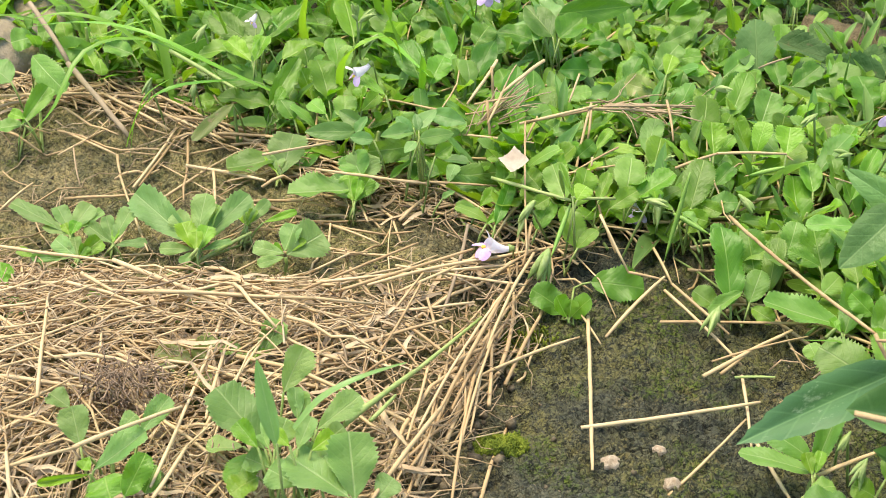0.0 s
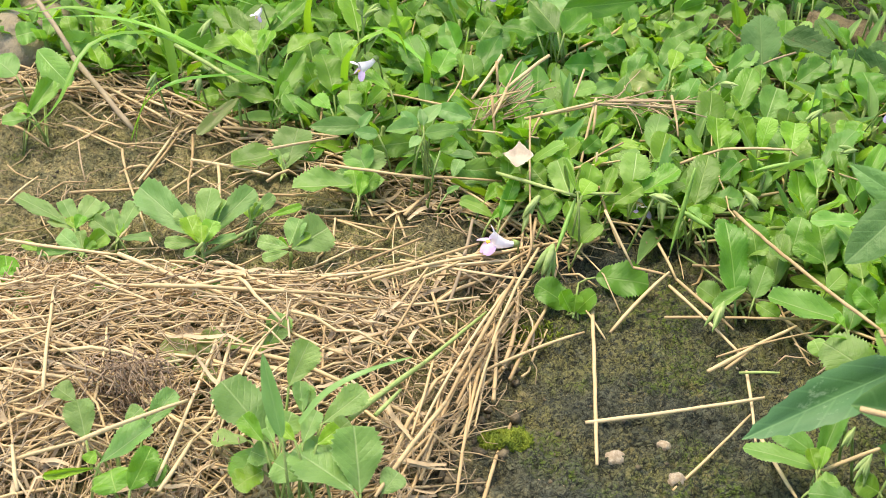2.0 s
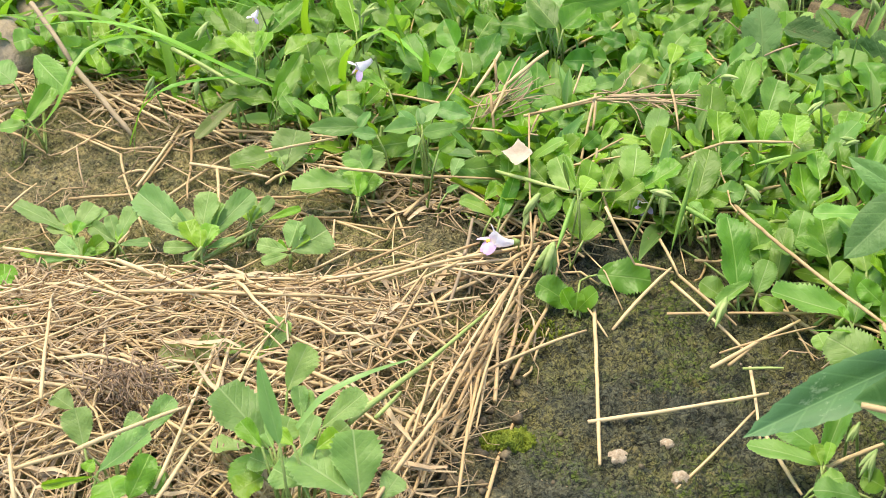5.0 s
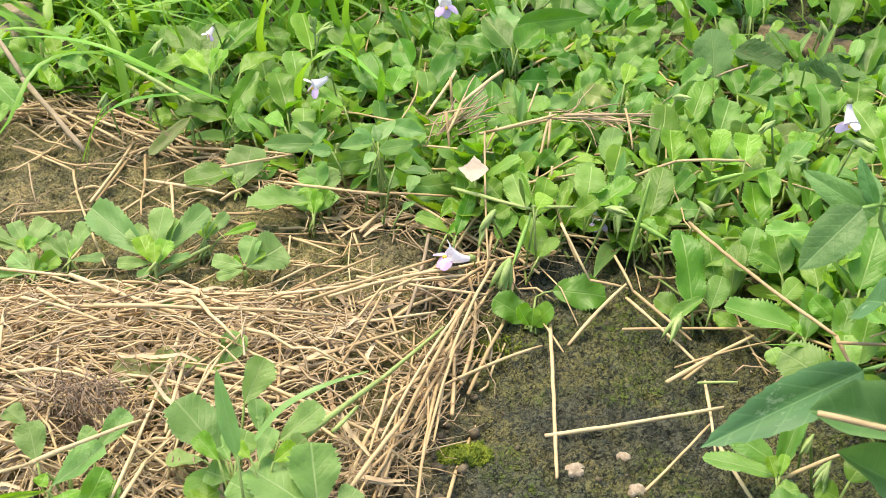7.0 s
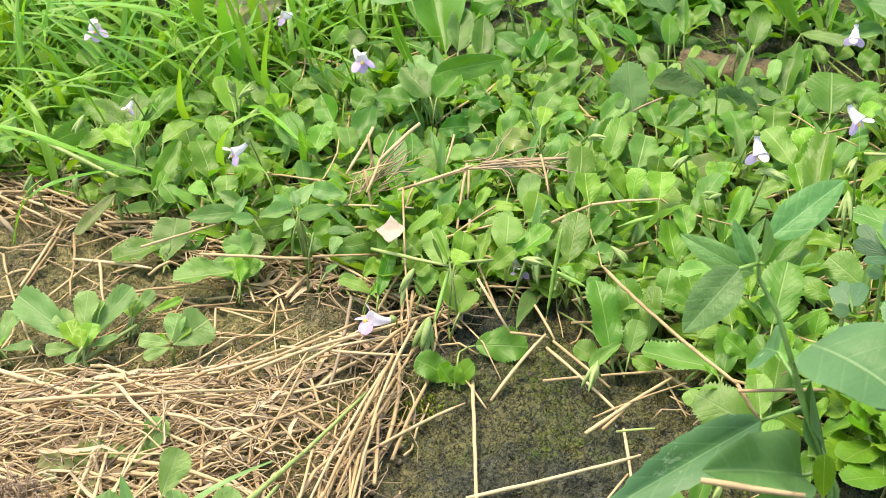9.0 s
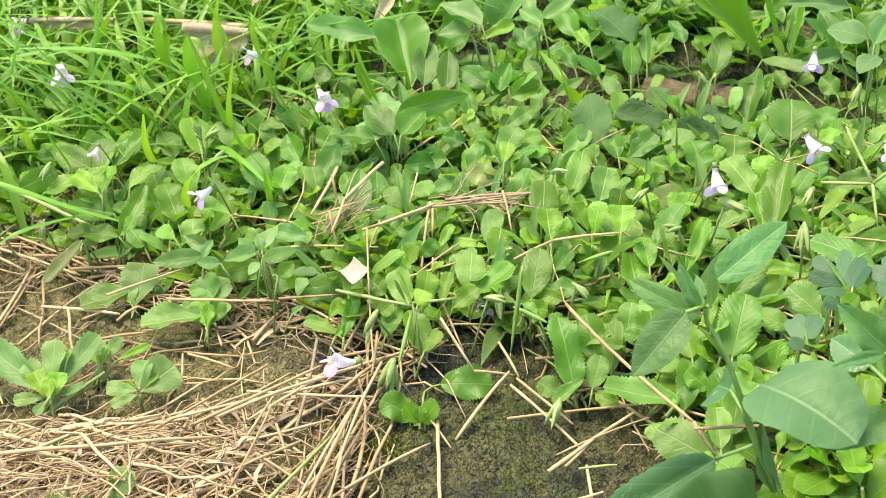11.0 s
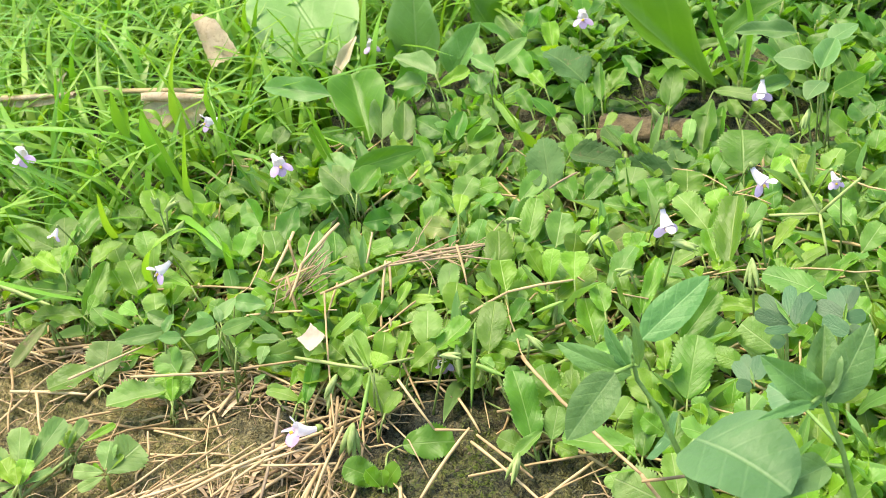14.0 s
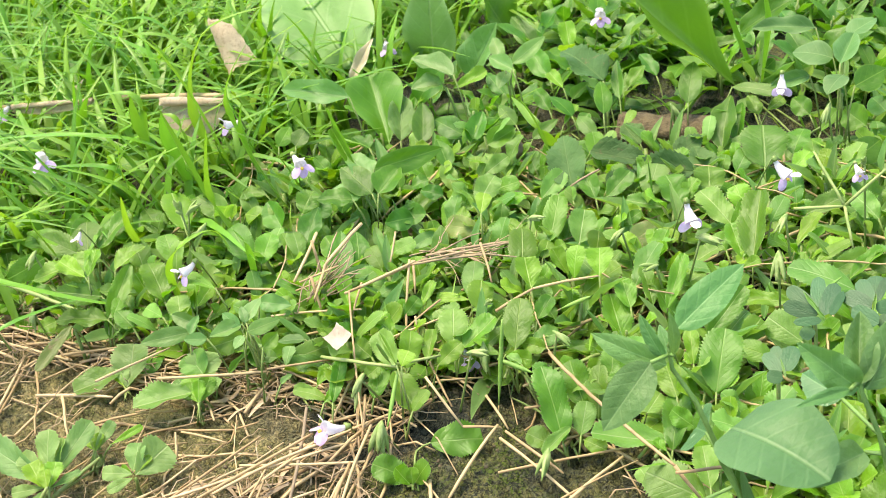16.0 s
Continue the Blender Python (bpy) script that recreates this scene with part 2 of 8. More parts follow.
def ground_material():
    m, nt, bsdf = fresh("damp_rock")
    tc = node(nt, "ShaderNodeTexCoord").outputs["Object"]
    wide = grain(nt, tc, 22, 5, 0.6)
    mid = grain(nt, tc, 95, 5, 0.7)
    fine = grain(nt, tc, 300, 6, 0.75)
    crumb = grain(nt, tc, 1300, 3, 0.7)
    grit = grain(nt, tc, 620, 5, 0.75)
    swirl = node(nt, "ShaderNodeTexNoise", tc)
    swirl.inputs["Scale"].default_value = 260.0
    swirl = node(nt, "ShaderNodeVectorMath", swirl.outputs["Color"], (0.005, 0.004, 0.005), operation="MULTIPLY").outputs[0]
    warp = node(nt, "ShaderNodeVectorMath", tc, swirl, operation="ADD").outputs[0]
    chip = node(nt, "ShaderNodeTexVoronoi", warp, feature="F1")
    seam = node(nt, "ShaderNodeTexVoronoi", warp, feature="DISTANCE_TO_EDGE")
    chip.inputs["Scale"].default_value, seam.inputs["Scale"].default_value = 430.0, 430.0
    flake = node(nt, "ShaderNodeSeparateXYZ", chip.outputs["Color"]).outputs[0]
    col = blend(nt, calc(nt, "ADD", calc(nt, "MULTIPLY", ramp(nt, mid, 0.38, 0.62), 0.45), calc(nt, "MULTIPLY", flake, 0.5)), (0.048, 0.057, 0.047), (0.155, 0.158, 0.108))
    ochre = calc(nt, "MULTIPLY", ramp(nt, grain(nt, tc, 60, 5, 0.75), 0.50, 0.62), ramp(nt, grit, 0.47, 0.56))
    col = blend(nt, calc(nt, "MULTIPLY", ochre, 0.7), col, (0.25, 0.20, 0.08))
    olive = calc(nt, "MULTIPLY", ramp(nt, grain(nt, tc, 13, 4, 0.6), 0.46, 0.60), ramp(nt, grain(nt, tc, 240, 5, 0.8), 0.40, 0.54))
    col = blend(nt, calc(nt, "MULTIPLY", olive, 0.8), col, (0.235, 0.220, 0.082))
    green = calc(nt, "MULTIPLY", ramp(nt, wide, 0.48, 0.62), ramp(nt, grain(nt, tc, 420, 5, 0.8), 0.44, 0.56))
    col = blend(nt, calc(nt, "MULTIPLY", green, 0.85), col, (0.115, 0.175, 0.016))
    # Crevice shade put into the colour: cracks and pits go near black.
    cleft_shade = calc(nt, "MULTIPLY", calc(nt, "SUBTRACT", 1.0, ramp(nt, seam.outputs["Distance"], 0.02, 0.13)), ramp(nt, fine, 0.40, 0.56))
    col = blend(nt, calc(nt, "MULTIPLY", cleft_shade, 0.75), col, (0.012, 0.014, 0.012))
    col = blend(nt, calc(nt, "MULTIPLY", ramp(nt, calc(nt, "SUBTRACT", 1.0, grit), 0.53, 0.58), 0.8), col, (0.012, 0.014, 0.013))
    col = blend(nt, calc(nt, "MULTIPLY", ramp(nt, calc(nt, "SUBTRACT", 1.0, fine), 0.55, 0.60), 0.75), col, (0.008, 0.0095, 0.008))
    col = blend(nt, calc(nt, "MULTIPLY", ramp(nt, crumb, 0.59, 0.66), 0.7), col, (0.23, 0.205, 0.12))
    flat = node(nt, "ShaderNodeVectorMath", tc, (1.0, 0.6, 0.0), operation="MULTIPLY").outputs[0]
    away = node(nt, "ShaderNodeVectorMath", flat, (-0.15, 0.0, 0.0), operation="DISTANCE").outputs["Value"]
    side = calc(nt, "ADD", calc(nt, "SUBTRACT", 0.157, away), calc(nt, "MULTIPLY", calc(nt, "SUBTRACT", mid, 0.5), 0.10))
    patchy = calc(nt, "ADD", 0.40, calc(nt, "MULTIPLY", ramp(nt, grain(nt, tc, 38, 6, 0.75), 0.40, 0.58), 0.60))
    dry = calc(nt, "MULTIPLY", ramp(nt, side, -0.02, 0.05), calc(nt, "ADD", 0.36, calc(nt, "MULTIPLY", ramp(nt, grit, 0.42, 0.58), 0.56)))
    loam = blend(nt, ramp(nt, grain(nt, tc, 130, 5, 0.7), 0.42, 0.60), (0.30, 0.265, 0.118), (0.52, 0.415, 0.205))
    col = blend(nt, calc(nt, "MULTIPLY", dry, patchy), col, loam)
    under = node(nt, "ShaderNodeVectorMath", flat, (0.11, 0.070, 0.0), operation="DISTANCE").outputs["Value"]
    earth = ramp(nt, calc(nt, "ADD", calc(nt, "SUBTRACT", 0.074, under), calc(nt, "MULTIPLY", calc(nt, "SUBTRACT", mid, 0.5), 0.08)), -0.02, 0.03)
    col = blend(nt, calc(nt, "MULTIPLY", earth, calc(nt, "ADD", 0.35, calc(nt, "MULTIPLY", ramp(nt, grit, 0.40, 0.60), 0.5))), col, (0.27, 0.21, 0.112))
    nt.links.new(col, bsdf.inputs["Base Color"])
    nt.links.new(node(nt, "ShaderNodeMapRange", fine, 0.3, 0.7, 0.6, 0.9).outputs[0], bsdf.inputs["Roughness"])
    bsdf.inputs["Specular IOR Level"].default_value = 0.22
    h = calc(nt, "ADD", calc(nt, "ADD", mid, calc(nt, "MULTIPLY", fine, 0.5)), calc(nt, "MULTIPLY", crumb, 0.25))
    h = calc(nt, "ADD", h, calc(nt, "MULTIPLY", ramp(nt, seam.outputs["Distance"], 0.0, 0.25), 0.12))
    bumped(nt, bsdf, h, 1.0, 0.0065)
    return m


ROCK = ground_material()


# ---------------------------------------------------------------- builders
def link(name, bm, material, smooth=True):
    me = bpy.data.meshes.new(name)
    bm.to_mesh(me)
    bm.free()
    me.materials.append(material)
    if smooth:
        me.shade_smooth()
    return new(name, me)


def part(name, bm, material, parent, label=""):
    ob = link(name, bm, material)
    ob.parent = parent
    return tagged(ob, label)


def shared(name, me, m, parent):
    ob = new(name, me)
    ob.parent = parent
    ob.matrix_basis = m
    return ob


def tube(bm, pts, radii, sides=6, closed=True):
    pts = [Vector(p) for p in pts]
    rings = []
    for i, p in enumerate(pts):
        d = (pts[min(i + 1, len(pts) - 1)] - pts[max(i - 1, 0)]).normalized()
        a = d.cross(Vector((0.13, 0.21, 0.97)) if abs(d.z) < 0.9 else Vector((1, 0, 0))).normalized()
        b = d.cross(a)
        r = radii[i] if isinstance(radii, (list, tuple)) else radii
        rings.append([bm.verts.new(p + (a * math.cos(k * math.tau / sides) + b * math.sin(k * math.tau / sides)) * r) for k in range(sides)])
    for u, v in zip(rings, rings[1:]):
        for k in range(sides):
            bm.faces.new((u[k], u[(k + 1) % sides], v[(k + 1) % sides], v[k]))
    if closed:
        bm.faces.new(rings[0][::-1])
        bm.faces.new(rings[-1])
    return bm


def bow(a, b, n, sag=(0, 0, 0), wob=0.0, rng=random):
    a, b, sag = Vector(a), Vector(b), Vector(sag)
    out = []
    for i in range(n + 1):
        f = i / n
        p = a.lerp(b, f) + sag * (4 * f * (1 - f))
        if wob and 0 < i < n:
            p += Vector((rng.uniform(-wob, wob), rng.uniform(-wob, wob), rng.uniform(-wob, wob)))
        out.append(p)
    return out


def hump(x, y):
    """Height of the ground."""
    near = max(0.0, 1.0 - (x * x + y * y) / 4.0)
    z = 0.0045 * noise.noise((x * 14, y * 14, 3.1)) + 0.0022 * noise.noise((x * 50, y * 50, 7.7)) + 0.0050 * (0.25 - abs(noise.noise((x * 95, y * 95, 2.2)))) + 0.0046 * (0.25 - abs(noise.noise((x * 230, y * 230, 8.2)))) + 0.0022 * noise.noise((x * 420, y * 420, 5.2))
    return z * near + 0.15 * (1 - near) * noise.noise((x * 0.05, y * 0.05, 1.0))


def heap(x, y):
    """Thickness of the straw lying on the ground."""
    d = math.hypot((x + 0.13) / 0.12, (y + 0.06) / 0.06)
    return 0.022 * max(0.0, 1 - 0.8 * d * d)


SHAPES = {"ovate": (0.60, 0.85), "elliptic": (0.66, 0.72), "oval": (0.46, 0.66), "lance": (0.66, 1.0), "round": (0.66, 0.56), "spoon": (1.2, 0.55), "heart": (0.36, 0.50), "oblong": (0.34, 0.32), "obovate": (1.05, 0.42), "blunt": (0.64, 0.42)}


def outline(kind, f):
    """Half width of a leaf at f of its length: wedge at the base, blunt or pointed at the tip."""
    if kind == "blade":
        return (1 - f ** 2.2) * (0.6 + 0.4 * min(1, f * 4))
    a, b = SHAPES[kind]
    return max(0.0, f) ** a * max(0.0, 1 - f) ** b + 0.03 * min(1, f * 8) * (1 - f)


def leaf_mesh(name, kind, material, teeth=12, bite=0.10, fold=0.25, arch=0.25, wave=0.03, seed=0, cols=3, rows=None):
    """A leaf of length 1 along y and width 1 across x, with toothed edge, folded on the midrib and arched."""
    rng = random.Random(seed)
    bm = bmesh.new()
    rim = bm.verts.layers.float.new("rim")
    n = rows or (teeth * 2 if teeth else 14)
    ph, grid = rng.uniform(0, 6), []
    top = max(outline(kind, i / 60) for i in range(61))
    for i in range(n + 1):
        f = i / n
        half = 0.5 * outline(kind, f) / top
        cut = 1.0
        if teeth and 0 < i < n:
            cut = 1.02 - (bite if i % 2 else 0.0) * (0.7 + 0.6 * rng.random()) * min(1, f * 3.0)
        line = []
        for k in range(-cols, cols + 1):
            u = k / cols if cols != 3 else (0, 0.45, 0.86, 1.0)[abs(k)] * (1 if k > 0 else -1)
            x = half * u * (cut if abs(k) == cols else 1)
            z = fold * abs(x) + arch * (0.25 - (f - 0.5) ** 2) + wave * math.sin(f * 11 + ph + (2.2 if k < 0 else 0)) * abs(u) * 2 * half
            z -= 0.10 * abs(u) ** 3 * half
            line.append(bm.verts.new((x, f + (0.55 / n if teeth and i % 2 == 0 and 0 < i < n and abs(k) == cols else 0), z)))
        grid.append(line)
    for a, b in zip(grid, grid[1:]):
        for k in range(2 * cols):
            bm.faces.new((a[k], a[k + 1], b[k + 1], b[k]))
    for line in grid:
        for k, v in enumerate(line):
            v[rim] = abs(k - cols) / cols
    bmesh.ops.remove_doubles(bm, verts=bm.verts, dist=1e-5)
    me = bpy.data.meshes.new(name)
    bm.to_mesh(me)
    bm.free()
    me.materials.append(material)
    me.shade_smooth()
    return me


MESHES = {}


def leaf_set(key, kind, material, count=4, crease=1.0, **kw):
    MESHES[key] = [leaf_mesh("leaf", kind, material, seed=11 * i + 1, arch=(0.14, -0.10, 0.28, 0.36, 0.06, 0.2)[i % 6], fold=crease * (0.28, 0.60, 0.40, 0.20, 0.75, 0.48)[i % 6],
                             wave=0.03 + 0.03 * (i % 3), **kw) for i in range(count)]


leaf_set("t", "blunt", LEAF, 6, 0.7, teeth=18, bite=0.15)
leaf_set("h", "blunt", MINT, 6, 0.7, teeth=18, bite=0.15)
leaf_set("e", "elliptic", LEAF, 5, 0.7, teeth=17, bite=0.15)
leaf_set("y", "obovate", YOUNG, 4, 0.8, teeth=14, bite=0.14)
leaf_set("s", "ovate", SMOOTH, 4, teeth=0)
leaf_set("S", "ovate", PALELEAF, 4, teeth=0)
leaf_set("g", "ovate", GREY, 4, teeth=0, cols=4)
leaf_set("m", "ovate", HERB, 4, teeth=0, cols=4)
leaf_set("l", "lance", GREY, 3, teeth=0, cols=4)
leaf_set("k", "ovate", DARK, 3, teeth=11, bite=0.04, cols=4)
leaf_set("D", "ovate", DULL_SHADED, 3, teeth=13, bite=0.12)
leaf_set("K", "lance", DARK, 1, teeth=9, bite=0.05, cols=4)
leaf_set("b", "ovate", BIG, 3, teeth=0, cols=4)
leaf_set("o", "blunt", OLD, 3, 0.7, teeth=17, bite=0.14)
MESHES["f"] = [leaf_mesh("leaf", "obovate", PALER, teeth=14, bite=0.13, fold=0.20 + 0.08 * i, arch=0.16 - 0.10 * i, wave=0.06, seed=40 + i) for i in range(4)]
MESHES["F"] = [leaf_mesh("leaf", "obovate", YOUNG, teeth=11, bite=0.17, fold=0.35 + 0.1 * i, arch=-0.10, wave=0.06, seed=50 + i) for i in range(3)]
leaf_set("v", "spoon", FRESH, 3, teeth=0, cols=4)
MESHES["H"] = [leaf_mesh("leaf", "heart", BROAD, teeth=0, cols=5, rows=20, fold=0.30, arch=0.25, wave=0.02, seed=3)]
leaf_set("d", "ovate", DRYLEAF, 3, teeth=0, cols=4)
MESHES["n"] = [leaf_mesh("leaf", "lance", PALELEAF, teeth=0, rows=8, cols=2, fold=0.5, arch=0.15 - 0.15 * i, wave=0.03, seed=60 + i) for i in range(3)]
MESHES["q"] = [leaf_mesh("leaflet", "oblong", BLUE, teeth=0, rows=10, cols=2, fold=0.12, arch=0.1, wave=0.01, seed=i) for i in range(3)]
LRNG = random.Random(5)


def leaf_pose(base, tip, width, roll=0.0):
    base, tip = Vector(base), Vector(tip)
    d = tip - base
    size = max(d.length, 1e-4)
    y = d / size
    x = y.cross(Vector((0, 0, 1)))
    x = x.normalized() if x.length > 1e-3 else Vector((1, 0, 0))
    x = (Matrix.Rotation(radians(roll), 3, y) @ x).normalized()
    z = x.cross(y)
    m = Matrix((x * width, y * size, z * 0.5 * (width + size))).transposed().to_4x4()
    m.translation = base
    return m


def leaf(parent, kind, base, tip, width, roll=None, name="leaf"):
    me = LRNG.choice(MESHES[kind])
    roll = LRNG.uniform(-14, 14) if roll is None else roll
    m = Matrix.Translation(-parent.location) @ leaf_pose(base, tip, width, roll)
    return shared(name, me, m, parent)


def root(name, x, y, z, label, category, group=""):
    ob = new(name)
    ob.empty_display_size = 0.01
    ob.location = (x, y, z)
    return tagged(ob, label, category, group)


TAKEN = []


def herb(leaves, foot=None, label="creeping green herb with toothed leaves on bare soil", stem=STEM, name="creeping_herb"):
    """A low plant: leaves are (kind, base x y z, tip x y z, width)."""
    if foot is None:
        n = len(leaves)
        foot = (sum(v[1] for v in leaves) / n, sum(v[2] for v in leaves) / n + 0.004)
    fx, fy = foot[0], foot[1]
    fz = hump(fx, fy)
    ob = root(name, fx, fy, fz, label, "plant", "creeping herbs")
    here = Vector((fx, fy, fz))
    crown = Vector((fx, fy, max(0.004, sum(v[3] for v in leaves) / len(leaves) * (0.98 if name == "compound_leaf" else 0.8))))
    bm = bmesh.new()
    tube(bm, [p - here for p in bow(here - Vector((0, 0, 0.002)), crown, 4, wob=0.0006, rng=LRNG)], [0.0009, 0.0008, 0.0008, 0.0007, 0.0007])
    part("stem", bm, stem, ob)
    for v in leaves:
        kind, bx, by, bz, tx, ty, tz, w = v[:8]
        b = Vector((bx, by, bz))
        leaf(ob, kind, b, (tx, ty, tz), w, v[8] if len(v) > 8 else None)
        for f in ((0.5,) if w < 0.018 else (0.1, 0.35, 0.6, 0.85, 1.1)):
            TAKEN.append((bx + (tx - bx) * f, by + (ty - by) * f, bz))
        if name != "compound_leaf" and (b - crown).length > 0.004:
            bm = bmesh.new()
            back = (b - Vector((tx, ty, tz))).normalized()
            low = b + Vector((back.x, back.y, 0)) * 0.006
            low.z = hump(low.x, low.y) + 0.25 * (bz - hump(low.x, low.y))
            run = [here + Vector((0, 0, 0.001)), here.lerp(low, 0.5) + Vector((0, 0, 0.0015)), low, b.lerp(low, 0.35) + back * 0.001, b]
            tube(bm, [p - here for p in run], [0.0005, 0.0005, 0.00045, 0.00045, 0.0004], 5)
            part("stalk", bm, stem, ob)
    return ob


def straw(a, b, r, material=STRAW, label="dry straw stalk lying on the litter", name="dry_straw", sag=None, kink=True):
    a, b, r = Vector(a), Vector(b), 0.84 * r
    n = max(3, int((b - a).length / 0.006))
    sag = Vector((LRNG.uniform(-1, 1), LRNG.uniform(-1, 1), LRNG.uniform(0, 0.6))) * (b - a).length * 0.02 if sag is None else Vector(sag)
    pts = bow(a, b, n, sag, r * 0.16, LRNG)
    need = max(hump(p.x, p.y) + r * 0.7 - p.z for p in pts)
    for p in pts:
        p.z += min(0.004, max(0.0, need))
    bm = bmesh.new()
    radii = [r * LRNG.uniform(0.93, 1.05) * (1.0 - 0.15 * i / n) for i in range(n + 1)]
    if kink and n > 4:
        radii[LRNG.randrange(1, n)] *= 1.12
    radii[0] *= 0.9
    radii[-1] *= 0.8
    mid = (a + b) / 2
    tube(bm, [p - mid for p in pts], radii, 7)
    ob = link(name, bm, material)
    ob.location = mid
    return tagged(ob, label, "straw" if "straw" in name else "twig", "dry straws" if "straw" in name else "")


def petal_mesh(bm, base, d, side, length, width, curl, n=5):
    """Rounded petal from base along d."""
    d, side = Vector(d).normalized(), Vector(side).normalized()
    up = side.cross(d)
    rows = []
    for i in range(n + 1):
        f = i / n
        w = width * (0.35 + 0.65 * math.sin(math.pi * min(1, 0.18 + f * 0.74)))
        if i == n:
            w *= 0.62
        c = Vector(base) + d * length * f + up * curl * length * f * f
        rows.append([bm.verts.new(c + side * w * 0.5 * k + up * length * 0.06 * (1 - k * k)) for k in (-1, -0.5, 0, 0.5, 1)])
    for a, b in zip(rows, rows[1:]):
        for k in range(4):
            bm.faces.new((a[k], a[k + 1], b[k + 1], b[k]))


def flower(x, y, z, dx, dy, dz, size, label="pale lilac two-lipped flower with white tube", tube_len=1.0):
    """dx dy dz: the way the mouth faces."""
    ob = root("lipped_flower", x, y, z, label, "flower", "lilac flowers")
    d = Vector((dx, dy, dz)).normalized()
    s = d.cross(Vector((0, 0, 1))).normalized()
    u = s.cross(d)
    L = size * tube_len
    bm = bmesh.new()
    pts = [d * (-L + L * i / 6) + u * (-0.10 * L * math.sin(i / 6 * 3.1)) for i in range(7)]
    tube(bm, pts, [size * r for r in (0.07, 0.09, 0.12, 0.16, 0.20, 0.25, 0.29)], 10, closed=False)
    corolla = part("corolla_tube", bm, WHITE, ob)
    bm = bmesh.new()
    petal_mesh(bm, u * size * 0.20, d * 0.35 + u, s, size * 0.42, size * 0.42, -0.35)
    part("upper_lip", bm, WHITE, corolla)
    for a, w in ((-1, 0.40), (0, 0.46), (1, 0.40)):
        bm = bmesh.new()
        way = d * 0.75 + s * a * 0.85 - u * (0.75 if a == 0 else 0.35)
        sd = way.normalized().cross(u).normalized()
        petal_mesh(bm, -u * size * 0.12 + s * a * size * 0.16, way, sd, size * 0.50, size * w, -0.25)
        part("lower_lobe", bm, PETAL, corolla, "lilac petal lobe")
    bm = bmesh.new()
    bmesh.ops.create_icosphere(bm, subdivisions=1, radius=size * 0.09, matrix=Matrix.Translation(d * size * 0.12 - u * size * 0.12))
    part("throat", bm, YOLK, corolla, "yellow throat")
    bm = bmesh.new()
    tube(bm, [-d * L * 1.02, -d * L * 0.80 - u * L * 0.03], [size * 0.09, size * 0.16], 6)
    part("calyx", bm, STEM, ob)
    foot = Vector((-d.x * L * 1.3, -d.y * L * 1.3 + 0.8 * z, hump(x, y + 0.8 * z) - z))
    bm = bmesh.new()
    tube(bm, bow(-d * L, foot, 5, u * -0.002), [0.00035] * 6, 5)
    part("flower_stalk", bm, STEM, ob)
    return ob


def spindle(name, a, b, r, parent, material, sides=7, peak=0.45, droop=0.0):
    a, b = Vector(a), Vector(b)
    bm = bmesh.new()
    f = [0, 0.08, 0.25, peak, 0.7, 0.88, 1.0]
    tube(bm, [a.lerp(b, t) - Vector((0, 0, droop * t * t)) for t in f], [r * k for k in (0.35, 0.6, 0.9, 1.0, 0.85, 0.45, 0.08)], sides)
    return part(name, bm, material, parent)


def bud_cluster(x, y, z, dx, dy, dz, size, n=7, label="tuft of narrow green flower buds"):
    ob = root("bud_cluster", x, y, z, label, "flower bud", "bud clusters")
    d = Vector((dx, dy, dz)).normalized()
    for i in range(n):
        w = (d + Vector((LRNG.uniform(-0.34, 0.34), LRNG.uniform(-0.34, 0.34), LRNG.uniform(-0.3, 0.2)))).normalized()
        start = -d * size * 0.25 * i / n
        spindle("bud", start, start + w * size * LRNG.uniform(0.5, 0.95), size * LRNG.uniform(0.07, 0.11), ob, BUD, droop=0.16 * size)
    bm = bmesh.new()
    tube(bm, bow((0, 0, 0), Vector((-d.x * size, -d.y * size, hump(x, y) - z)), 4), 0.0005, 5)
    part("stalk", bm, STEM, ob)
    return ob


def pod(a, b, r, label="slender green seed pod on a creeping stem"):
    a, b = Vector(a), Vector(b)
    ob = root("seed_pod", a.x, a.y, a.z, label, "seed pod", "seed pods")
    spindle("husk", (0, 0, 0), (b - a) * 0.9, r, ob, POD, 8, 0.5)
    bm = bmesh.new()
    tube(bm, [(b - a) * 0.88, b - a], [r * 0.3, r * 0.1], 5)
    part("tip", bm, TAN, ob)
    return ob


